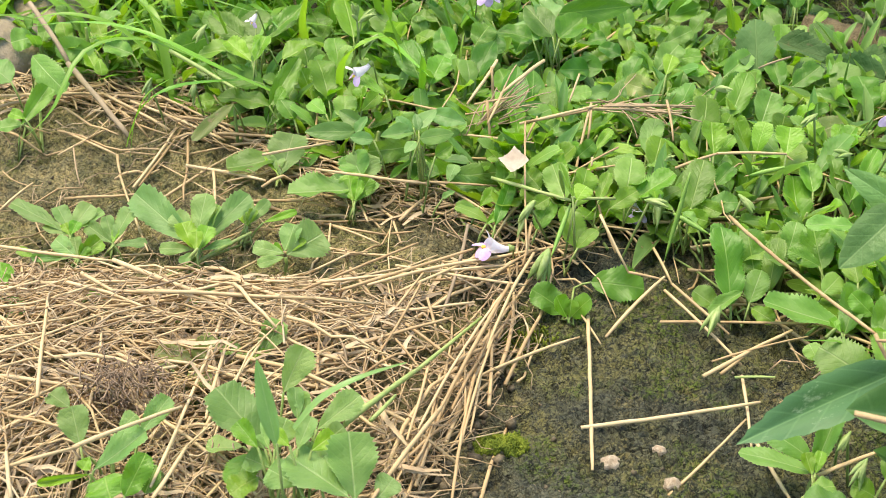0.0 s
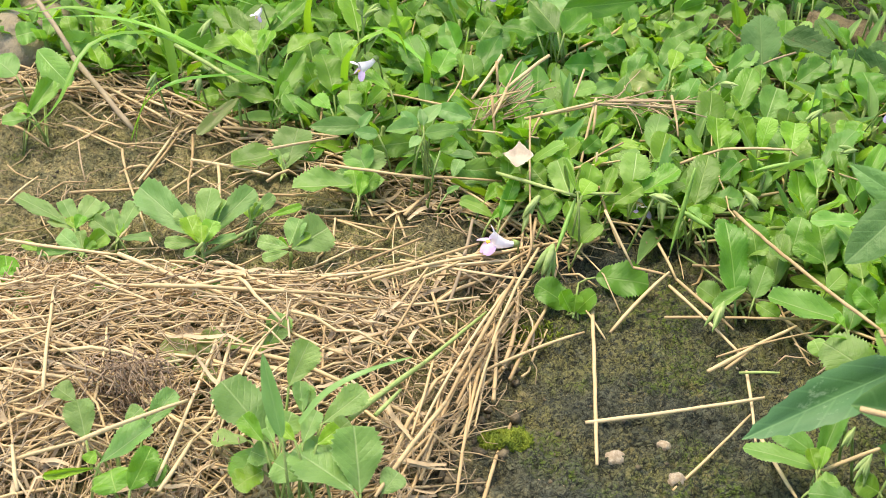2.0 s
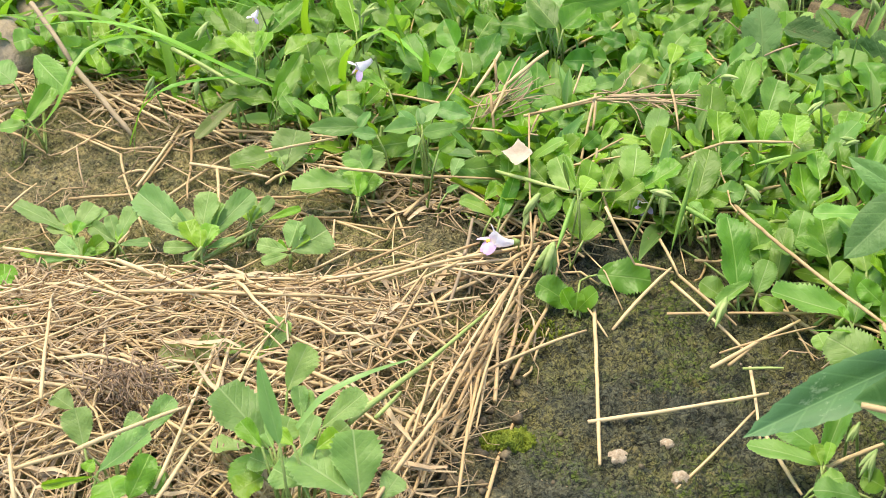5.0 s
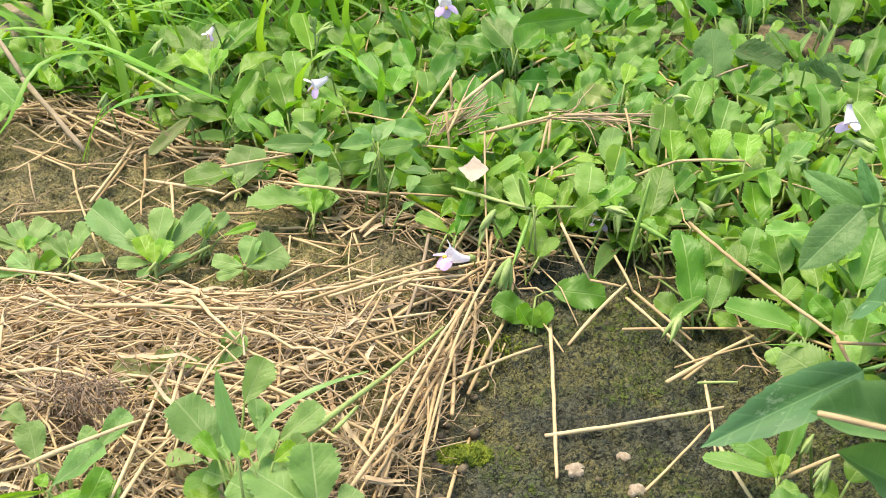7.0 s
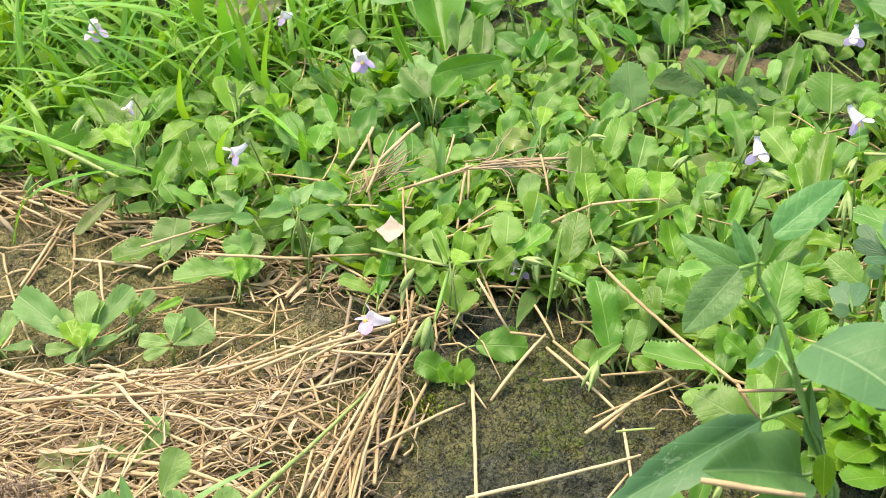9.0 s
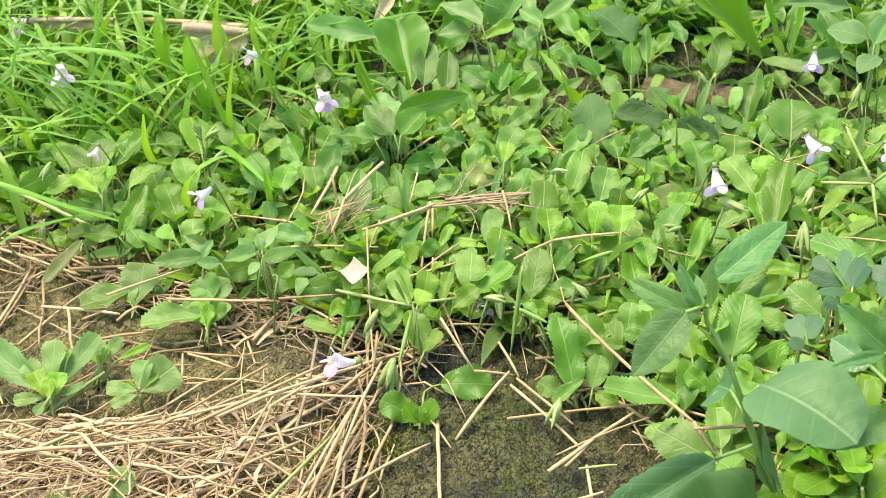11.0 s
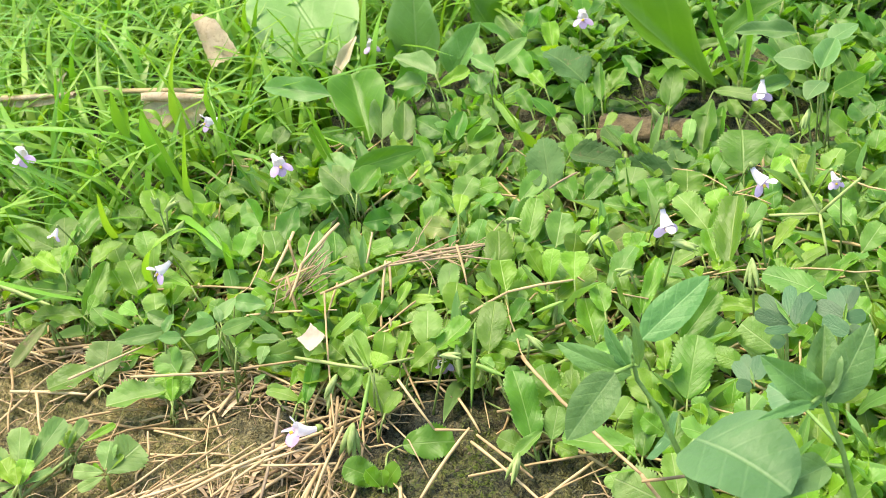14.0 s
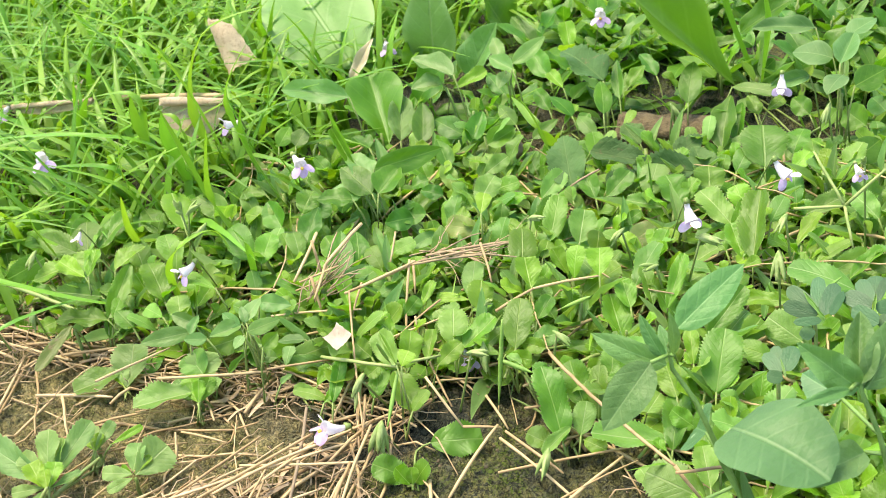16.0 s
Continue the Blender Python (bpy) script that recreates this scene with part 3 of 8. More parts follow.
def grass_blade(pts, w, name="grass_blade", label="long arching green grass blade", material=GRASS):
    """A single arching blade with a folded middle, through the points given."""
    P = [Vector(p) for p in pts]
    n = 14
    smooth = []
    for i in range(n + 1):
        f = i / n * (len(P) - 1)
        k = min(int(f), len(P) - 2)
        g = f - k
        p0, p1, p2, p3 = P[max(k - 1, 0)], P[k], P[k + 1], P[min(k + 2, len(P) - 1)]
        smooth.append(0.5 * (2 * p1 + (p2 - p0) * g + (2 * p0 - 5 * p1 + 4 * p2 - p3) * g * g + (3 * p1 - p0 - 3 * p2 + p3) * g ** 3))
    o = P[0]
    bm = bmesh.new()
    rows = []
    for i, p in enumerate(smooth):
        f = i / n
        d = (smooth[min(i + 1, n)] - smooth[max(i - 1, 0)]).normalized()
        s = d.cross(Vector((0, 0, 1)))
        s = s.normalized() if s.length > 1e-3 else Vector((1, 0, 0))
        u = s.cross(d)
        half = 0.5 * w * outline("blade", f) + 0.0002
        rows.append([bm.verts.new(p - o + s * half * k + u * half * 0.35 * abs(k)) for k in (-1, -0.5, 0, 0.5, 1)])
    for a, b in zip(rows, rows[1:]):
        for k in range(4):
            bm.faces.new((a[k], a[k + 1], b[k + 1], b[k]))
    ob = link(name, bm, material)
    ob.location = o
    return tagged(ob, label, "grass", "grass blades")


def stone(name, x, y, z, rx, ry, rz, material, label, seed, category="stone"):
    bm = bmesh.new()
    bmesh.ops.create_icosphere(bm, subdivisions=3, radius=1)
    for v in bm.verts:
        k = 1 + 0.22 * noise.noise(v.co * 1.1 + Vector((seed * 3.3, 0, 0))) + 0.16 * noise.noise(v.co * 2.6 + Vector((seed, 0, 0))) + 0.07 * noise.noise(v.co * 7 + Vector((seed, 0, 0)))
        v.co = Vector((v.co.x * rx, v.co.y * ry, v.co.z * rz)) * k
    ob = link(name, bm, material)
    ob.location = (x, y, z)
    return tagged(ob, label, category)


def tall_herb(leaves, stem, label):
    """An upright plant with a tapered stem and stalked smooth leaves."""
    foot = Vector(stem[-1])
    ob = root("tall_herb", foot.x, foot.y, hump(foot.x, foot.y), label, "plant", "tall herbs")
    here = ob.location
    pts = []
    for a, b in zip(stem, stem[1:]):
        pts += bow(a, b, 3)[:-1]
    pts.append(here + Vector((0, 0, -0.002)))
    bm = bmesh.new()
    n = len(pts) - 1
    tube(bm, [Vector(p) - here for p in pts], [0.0004 + 0.0006 * (i / n) ** 0.6 for i in range(n + 1)], 8)
    part("stem", bm, HSTEM, ob)
    for v in leaves:
        kind, bx, by, bz, tx, ty, tz, w = v[:8]
        b = Vector((bx, by, bz))
        leaf(ob, kind, b, (tx, ty, tz), w, v[8] if len(v) > 8 else 0)
        near = min(pts, key=lambda p: (Vector(p) - b).length)
        if (Vector(near) - b).length > 0.002:
            bm = bmesh.new()
            tube(bm, [p - here for p in bow(near, b, 3)], 0.0006, 5)
            part("stalk", bm, HSTEM, ob)
    return ob


# ---------------------------------------------------------------- ground
def ground():
    """One sheet, fine underfoot and coarse towards the horizon."""
    axis = [-60, -20, -8, -3, -1.5, -0.9, -0.6, -0.45, -0.35] + [-0.26 + 0.0011 * i for i in range(474)] + [0.3, 0.4, 0.55, 0.9, 1.5, 3, 8, 20, 60]
    verts, faces = [], []
    n = len(axis)
    for y in axis:
        for x in axis:
            verts.append((x, y, hump(x, y)))
    for j in range(n - 1):
        for i in range(n - 1):
            faces.append((j * n + i, j * n + i + 1, (j + 1) * n + i + 1, (j + 1) * n + i))
    me = bpy.data.meshes.new("ground")
    me.from_pydata(verts, [], faces)
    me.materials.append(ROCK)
    me.shade_smooth()
    return tagged(new("ground", me), "damp dark rock and soil with moss stains", "ground", kind="structure")


ground()


# ---------------------------------------------------------------- plants, straws and flowers, one by one
herb([
    ("t", 0.0252, -0.0177, 0.0030, 0.0132, -0.0136, 0.0100, 0.0112, -33),
    ("t", 0.0273, -0.0204, 0.0030, 0.0333, -0.0220, 0.0120, 0.0088, 38),
    ("y", 0.0252, -0.0223, 0.0040, 0.0212, -0.0211, 0.0125, 0.0071, -38),
    ("y", 0.0262, -0.0224, 0.0040, 0.0268, -0.0205, 0.0105, 0.0057, 6),
    ("t", 0.0357, -0.0043, 0.0060, 0.0549, -0.0060, 0.0040, 0.0142, 33),
], label="small creeping herb at the edge of bare rock")
herb([
    ("o", -0.1030, 0.0996, 0.0240, -0.1181, 0.0814, 0.0170, 0.0060, -27),
], label="withered yellow leaf hanging over straw")
herb([
    ("b", 0.0381, 0.3305, 0.0140, 0.0068, 0.4222, 0.0560, 0.0647, -15),
    ("b", 0.0840, 0.3101, 0.0140, 0.0888, 0.3126, 0.0660, 0.0317, 33),
    ("s", 0.0686, 0.2691, 0.0140, 0.0908, 0.2691, 0.0360, 0.0183, 38),
    ("b", 0.0995, 0.2844, 0.0140, 0.1193, 0.2831, 0.0440, 0.0217, 38),
    ("s", 0.1317, 0.3350, 0.0140, 0.1194, 0.3374, 0.0440, 0.0230, -38),
    ("s", 0.0745, 0.3134, 0.0140, 0.0749, 0.3157, 0.0340, 0.0161, 3),
], label="plant with large pale leaves in the grass")
herb([
    ("v", 0.2268, 0.2108, 0.0140, 0.1625, 0.2234, 0.0905, 0.0338, -38),
    ("s", 0.2388, 0.2364, 0.0300, 0.2681, 0.2249, 0.0500, 0.0145, 38),
], label="plant with one big tapering upright leaf")
herb([
    ("t", 0.0874, 0.0715, 0.0210, 0.0922, 0.0895, 0.0314, 0.0130, 15),
    ("y", 0.0872, 0.0470, 0.0290, 0.0879, 0.0597, 0.0360, 0.0119, 19),
    ("t", 0.0979, 0.0792, 0.0210, 0.1022, 0.0855, 0.0252, 0.0073, 26),
    ("y", 0.1028, 0.0828, 0.0210, 0.1089, 0.0842, 0.0230, 0.0063, 40),
    ("t", 0.1033, 0.0897, 0.0210, 0.1128, 0.1082, 0.0324, 0.0109, 11),
    ("h", 0.0890, 0.0591, 0.0210, 0.0954, 0.0511, 0.0204, 0.0070, 14),
], label="toothed herb with a cupped bright leaf on a tan runner")
herb([
    ("h", 0.1151, 0.0850, 0.0210, 0.1213, 0.0978, 0.0289, 0.0128, 19),
    ("t", 0.1202, 0.0760, 0.0210, 0.1238, 0.0836, 0.0257, 0.0111, 30),
    ("y", 0.1144, 0.0443, 0.0300, 0.1176, 0.0547, 0.0362, 0.0119, 2),
    ("h", 0.1160, 0.0587, 0.0210, 0.1091, 0.0700, 0.0256, 0.0075, -16),
    ("t", 0.1204, 0.0623, 0.0210, 0.1289, 0.0662, 0.0249, 0.0057, 15),
    ("h", 0.1173, 0.0547, 0.0210, 0.1234, 0.0589, 0.0246, 0.0070, 41),
], label="pale toothed herb rising from the runner")
herb([
    ("t", 0.0747, 0.0213, 0.0210, 0.0815, 0.0382, 0.0318, 0.0124, 4),
    ("t", 0.0679, 0.0200, 0.0210, 0.0590, 0.0258, 0.0213, 0.0066, 2),
    ("y", 0.0705, 0.0190, 0.0210, 0.0795, 0.0126, 0.0206, 0.0074, 59),
    ("t", 0.0868, 0.0371, 0.0210, 0.0943, 0.0432, 0.0259, 0.0077, 16),
    ("h", 0.0749, 0.0108, 0.0210, 0.0706, 0.0155, 0.0228, 0.0052, 6),
    ("h", 0.0817, 0.0233, 0.0210, 0.0931, 0.0242, 0.0215, 0.0088, 30),
    ("t", 0.0776, 0.0248, 0.0210, 0.0857, 0.0182, 0.0204, 0.0066, 46),
], label="toothed herb with one long upright leaf")
herb([
    ("h", 0.0521, 0.0317, 0.0210, 0.0553, 0.0449, 0.0290, 0.0126, 9),
    ("t", 0.0556, 0.0289, 0.0210, 0.0704, 0.0353, 0.0277, 0.0102, 6),
    ("t", 0.0446, 0.0216, 0.0210, 0.0552, 0.0261, 0.0258, 0.0079, 35),
    ("h", 0.0644, 0.0620, 0.0210, 0.0693, 0.0753, 0.0292, 0.0099, -4),
    ("t", 0.0656, 0.0523, 0.0210, 0.0696, 0.0628, 0.0276, 0.0116, 20),
    ("y", 0.0634, 0.0602, 0.0210, 0.0503, 0.0671, 0.0211, 0.0052, -27),
    ("y", 0.0627, 0.0517, 0.0210, 0.0711, 0.0539, 0.0219, 0.0055, 10),
    ("t", 0.0409, 0.0266, 0.0210, 0.0459, 0.0363, 0.0275, 0.0058, -3),
    ("y", 0.0429, 0.0615, 0.0210, 0.0510, 0.0702, 0.0274, 0.0047, 21),
    ("t", 0.0363, 0.0590, 0.0210, 0.0434, 0.0637, 0.0251, 0.0070, 50),
], label="leafy toothed herb with folded leaves")
herb([
    ("h", 0.0286, 0.0272, 0.0210, 0.0247, 0.0414, 0.0282, 0.0107, -28),
    ("t", 0.0322, 0.0237, 0.0210, 0.0372, 0.0363, 0.0292, 0.0102, 37),
    ("y", 0.0309, 0.0131, 0.0300, 0.0348, 0.0174, 0.0333, 0.0077, 14),
    ("v", 0.0292, 0.0120, 0.0320, 0.0252, 0.0254, 0.0387, 0.0028, -26),
    ("t", 0.0277, 0.0252, 0.0200, 0.0327, 0.0090, 0.0113, 0.0122, -10),
    ("t", 0.0315, 0.0061, 0.0140, 0.0389, 0.0110, 0.0185, 0.0056, 12),
    ("t", 0.0201, 0.0359, 0.0210, 0.0151, 0.0430, 0.0241, 0.0085, -38),
    ("t", 0.0228, 0.0293, 0.0210, 0.0171, 0.0271, 0.0186, 0.0066, -33),
], label="toothed herb with a yellow-green crown")
herb([
    ("s", 0.0558, 0.1356, 0.0210, 0.0413, 0.1400, 0.0201, 0.0105, -38),
    ("s", 0.0217, 0.1035, 0.0210, 0.0233, 0.1189, 0.0294, 0.0105, 13),
    ("s", 0.0613, 0.1665, 0.0210, 0.0525, 0.1664, 0.0191, 0.0087, -25),
    ("h", 0.0264, 0.0763, 0.0210, 0.0365, 0.0772, 0.0236, 0.0081, 13),
    ("t", 0.0309, 0.0970, 0.0210, 0.0281, 0.1084, 0.0264, 0.0089, -15),
    ("h", 0.0179, 0.0884, 0.0210, 0.0287, 0.0916, 0.0250, 0.0083, 38),
    ("s", 0.0137, 0.1133, 0.0210, 0.0093, 0.1255, 0.0265, 0.0102, -24),
    ("t", 0.0372, 0.1088, 0.0210, 0.0478, 0.1098, 0.0237, 0.0085, 26),
], label="smooth oval-leaved herb among dry stalks")
herb([
    ("h", 0.0779, 0.1328, 0.0210, 0.0688, 0.1423, 0.0239, 0.0094, -44),
    ("h", 0.0797, 0.1342, 0.0210, 0.0904, 0.1446, 0.0284, 0.0121, 23),
    ("y", 0.0775, 0.1039, 0.0340, 0.0811, 0.1122, 0.0390, 0.0074, 18),
    ("y", 0.0745, 0.1212, 0.0210, 0.0685, 0.1272, 0.0228, 0.0088, -17),
    ("o", 0.0769, 0.1126, 0.0210, 0.0630, 0.1204, 0.0221, 0.0107, -50),
    ("h", 0.0809, 0.1135, 0.0210, 0.0926, 0.1023, 0.0204, 0.0091, 57),
    ("h", 0.0877, 0.1609, 0.0210, 0.1003, 0.1651, 0.0257, 0.0087, 42),
    ("t", 0.0889, 0.1445, 0.0210, 0.1010, 0.1437, 0.0232, 0.0090, 40),
    ("y", 0.0911, 0.1274, 0.0210, 0.1008, 0.1289, 0.0238, 0.0078, 13),
    ("s", 0.0656, 0.1489, 0.0210, 0.0561, 0.1558, 0.0225, 0.0080, -31),
], label="bright leafy sprig in the sward")
herb([
    ("o", 0.1501, 0.0868, 0.0210, 0.1372, 0.0836, 0.0166, 0.0108, -40),
    ("h", 0.1530, 0.1104, 0.0210, 0.1611, 0.1233, 0.0291, 0.0133, 6),
    ("h", 0.1555, 0.0995, 0.0210, 0.1422, 0.1100, 0.0217, 0.0076, -28),
    ("t", 0.1629, 0.0965, 0.0210, 0.1615, 0.1124, 0.0286, 0.0146, 5),
    ("t", 0.1769, 0.1009, 0.0210, 0.1813, 0.1134, 0.0281, 0.0147, 11),
    ("y", 0.1601, 0.0789, 0.0210, 0.1698, 0.0749, 0.0210, 0.0053, 3),
    ("y", 0.1491, 0.0833, 0.0210, 0.1547, 0.0735, 0.0198, 0.0063, 40),
    ("t", 0.1352, 0.0914, 0.0210, 0.1449, 0.0939, 0.0244, 0.0059, 42),
    ("y", 0.1382, 0.1078, 0.0210, 0.1458, 0.0986, 0.0201, 0.0065, 45),
], label="toothed herb with a reddened old leaf")
herb([
    ("h", 0.1781, 0.0734, 0.0210, 0.1707, 0.0928, 0.0292, 0.0127, -10),
    ("y", 0.1769, 0.0720, 0.0210, 0.1881, 0.0797, 0.0273, 0.0072, 23),
    ("t", 0.1773, 0.0454, 0.0210, 0.1901, 0.0709, 0.0366, 0.0136, -20),
    ("t", 0.1744, 0.0491, 0.0210, 0.1744, 0.0638, 0.0286, 0.0094, 0),
    ("y", 0.1839, 0.0507, 0.0210, 0.1712, 0.0480, 0.0198, 0.0065, -25),
    ("y", 0.1720, 0.0422, 0.0210, 0.1793, 0.0429, 0.0229, 0.0055, 39),
    ("h", 0.1937, 0.0700, 0.0210, 0.2028, 0.0778, 0.0269, 0.0082, 21),
    ("t", 0.1698, 0.0563, 0.0210, 0.1678, 0.0645, 0.0248, 0.0080, -25),
], label="herb with paired toothed leaves and a yellow crown")
herb([
    ("t", 0.1360, 0.0260, 0.0210, 0.1489, 0.0433, 0.0329, 0.0067, 16),
    ("h", 0.1284, 0.0453, 0.0210, 0.1429, 0.0580, 0.0308, 0.0102, 1),
    ("t", 0.1315, 0.0301, 0.0210, 0.1318, 0.0454, 0.0293, 0.0068, 16),
    ("h", 0.1640, 0.0419, 0.0210, 0.1490, 0.0518, 0.0217, 0.0069, -6),
    ("t", 0.1229, 0.0317, 0.0210, 0.1230, 0.0429, 0.0271, 0.0090, -1),
    ("y", 0.1437, 0.0403, 0.0210, 0.1499, 0.0449, 0.0247, 0.0055, -7),
    ("h", 0.1557, 0.0530, 0.0210, 0.1659, 0.0549, 0.0242, 0.0084, 10),
], label="toothed herb with narrow folded leaves")
herb([
    ("t", 0.1446, 0.0036, 0.0210, 0.1636, 0.0154, 0.0314, 0.0095, 35),
    ("t", 0.1369, -0.0301, 0.0220, 0.1470, -0.0116, 0.0346, 0.0159, 6),
    ("y", 0.1347, -0.0110, 0.0210, 0.1373, 0.0005, 0.0281, 0.0063, 1),
    ("y", 0.1340, -0.0029, 0.0210, 0.1360, -0.0098, 0.0203, 0.0063, 11),
    ("t", 0.1621, -0.0172, 0.0210, 0.1526, -0.0094, 0.0235, 0.0087, -32),
    ("t", 0.1236, -0.0269, 0.0210, 0.1233, -0.0153, 0.0277, 0.0102, -29),
    ("h", 0.1248, -0.0014, 0.0210, 0.1204, 0.0052, 0.0239, 0.0085, -29),
    ("t", 0.1563, -0.0036, 0.0210, 0.1647, 0.0015, 0.0256, 0.0094, 34),
], label="large toothed leaves behind the tall herb")
herb([
    ("h", 0.2053, 0.0120, 0.0210, 0.1853, 0.0290, 0.0260, 0.0128, -18),
    ("h", 0.1753, -0.0112, 0.0210, 0.1670, 0.0008, 0.0260, 0.0135, -38),
    ("t", 0.1803, 0.0134, 0.0210, 0.1626, 0.0225, 0.0212, 0.0071, -30),
    ("t", 0.2065, 0.0196, 0.0210, 0.2225, 0.0256, 0.0275, 0.0062, 6),
    ("y", 0.1966, 0.0493, 0.0210, 0.2104, 0.0579, 0.0284, 0.0075, -2),
    ("t", 0.1991, 0.0351, 0.0210, 0.2149, 0.0377, 0.0257, 0.0064, 6),
    ("h", 0.2018, 0.0264, 0.0210, 0.2173, 0.0283, 0.0253, 0.0094, 49),
    ("h", 0.2098, 0.0706, 0.0210, 0.2261, 0.0715, 0.0249, 0.0091, 31),
    ("h", 0.2340, 0.0559, 0.0210, 0.2294, 0.0679, 0.0262, 0.0109, -23),
    ("t", 0.2223, 0.0185, 0.0210, 0.2185, 0.0256, 0.0240, 0.0089, -23),
    ("h", 0.2294, 0.0372, 0.0210, 0.2407, 0.0446, 0.0273, 0.0101, 28),
    ("t", 0.2150, -0.0027, 0.0210, 0.2110, 0.0031, 0.0233, 0.0094, -19),
], label="broad toothed leaves under the compound leaf")
herb([
    ("t", 0.1362, 0.1180, 0.0210, 0.1489, 0.1250, 0.0272, 0.0108, 23),
    ("t", 0.1306, 0.1183, 0.0210, 0.1291, 0.1311, 0.0270, 0.0098, -13),
    ("t", 0.1002, 0.1022, 0.0210, 0.1126, 0.1125, 0.0289, 0.0121, 47),
    ("h", 0.1081, 0.1277, 0.0210, 0.1208, 0.1359, 0.0278, 0.0104, 34),
    ("h", 0.1146, 0.1048, 0.0210, 0.1063, 0.1017, 0.0204, 0.0100, -52),
    ("t", 0.0916, 0.0968, 0.0210, 0.0880, 0.1074, 0.0257, 0.0100, 3),
    ("t", 0.1207, 0.1203, 0.0210, 0.1186, 0.1268, 0.0238, 0.0088, -23),
], label="toothed herb at the foot of the leaf bank")
herb([
    ("D", 0.1225, 0.1274, 0.0220, 0.1257, 0.1550, 0.0359, 0.0184, -10),
    ("D", 0.1771, 0.1215, 0.0220, 0.1527, 0.1373, 0.0227, 0.0157, -41),
    ("D", 0.1381, 0.1565, 0.0240, 0.1607, 0.1374, 0.0227, 0.0134, 25),
    ("D", 0.1369, 0.1223, 0.0220, 0.1509, 0.1248, 0.0262, 0.0114, 32),
    ("D", 0.1745, 0.1444, 0.0180, 0.1900, 0.1496, 0.0239, 0.0118, 31),
    ("D", 0.1638, 0.1642, 0.0180, 0.1593, 0.1773, 0.0233, 0.0122, -15),
    ("D", 0.1832, 0.1208, 0.0180, 0.1822, 0.1374, 0.0258, 0.0131, 0),
], label="dull leaves fallen over the log hollow, darkened for its shade")
herb([
    ("t", 0.2068, 0.1130, 0.0220, 0.2128, 0.1321, 0.0324, 0.0227, 4),
    ("t", 0.2225, 0.1203, 0.0210, 0.2314, 0.1296, 0.0274, 0.0115, -4),
    ("y", 0.2143, 0.1018, 0.0210, 0.2262, 0.1093, 0.0272, 0.0086, 8),
    ("h", 0.1947, 0.1157, 0.0210, 0.2027, 0.1232, 0.0263, 0.0093, 22),
    ("s", 0.2000, 0.1526, 0.0120, 0.2136, 0.1780, 0.0266, 0.0127, -13),
    ("s", 0.2089, 0.1583, 0.0120, 0.2185, 0.1763, 0.0224, 0.0083, -11),
    ("h", 0.2150, 0.1793, 0.0300, 0.2339, 0.1633, 0.0295, 0.0072, 31),
    ("y", 0.2270, 0.1654, 0.0210, 0.2365, 0.1681, 0.0243, 0.0066, 29),
], label="big toothed leaves beside the log")
herb([
    ("s", 0.1124, 0.2140, 0.0160, 0.1070, 0.2287, 0.0216, 0.0080, -25),
    ("s", 0.1174, 0.1953, 0.0160, 0.1320, 0.2002, 0.0215, 0.0069, 31),
    ("y", 0.1351, 0.2036, 0.0160, 0.1446, 0.2110, 0.0215, 0.0052, 3),
    ("s", 0.1466, 0.1853, 0.0160, 0.1418, 0.1991, 0.0214, 0.0080, -26),
    ("s", 0.1318, 0.2220, 0.0160, 0.1284, 0.2379, 0.0225, 0.0081, -21),
    ("s", 0.1454, 0.2296, 0.0160, 0.1563, 0.2352, 0.0209, 0.0072, 16),
    ("s", 0.1756, 0.2295, 0.0160, 0.1876, 0.2383, 0.0226, 0.0081, 9),
    ("s", 0.1926, 0.2360, 0.0160, 0.1886, 0.2531, 0.0226, 0.0082, -5),
    ("s", 0.1136, 0.2521, 0.0160, 0.1079, 0.2681, 0.0219, 0.0083, -29),
], label="shaded smooth herbs filling the log hollow")
herb([
    ("s", 0.2249, 0.1718, 0.0160, 0.2237, 0.1840, 0.0213, 0.0076, -4),
    ("s", 0.2466, 0.1617, 0.0160, 0.2426, 0.1734, 0.0205, 0.0103, -33),
    ("y", 0.2450, 0.1437, 0.0160, 0.2562, 0.1511, 0.0219, 0.0068, 18),
    ("s", 0.2396, 0.2129, 0.0160, 0.2506, 0.2183, 0.0208, 0.0089, 58),
    ("s", 0.2744, 0.2491, 0.0160, 0.2723, 0.2686, 0.0236, 0.0115, 2),
    ("y", 0.1980, 0.2889, 0.0160, 0.1939, 0.3081, 0.0230, 0.0097, 8),
    ("s", 0.2137, 0.2980, 0.0160, 0.2264, 0.3062, 0.0222, 0.0108, 14),
    ("s", 0.2484, 0.2465, 0.0160, 0.2453, 0.2641, 0.0227, 0.0102, -26),
], label="smooth herbs on the far side of the log")
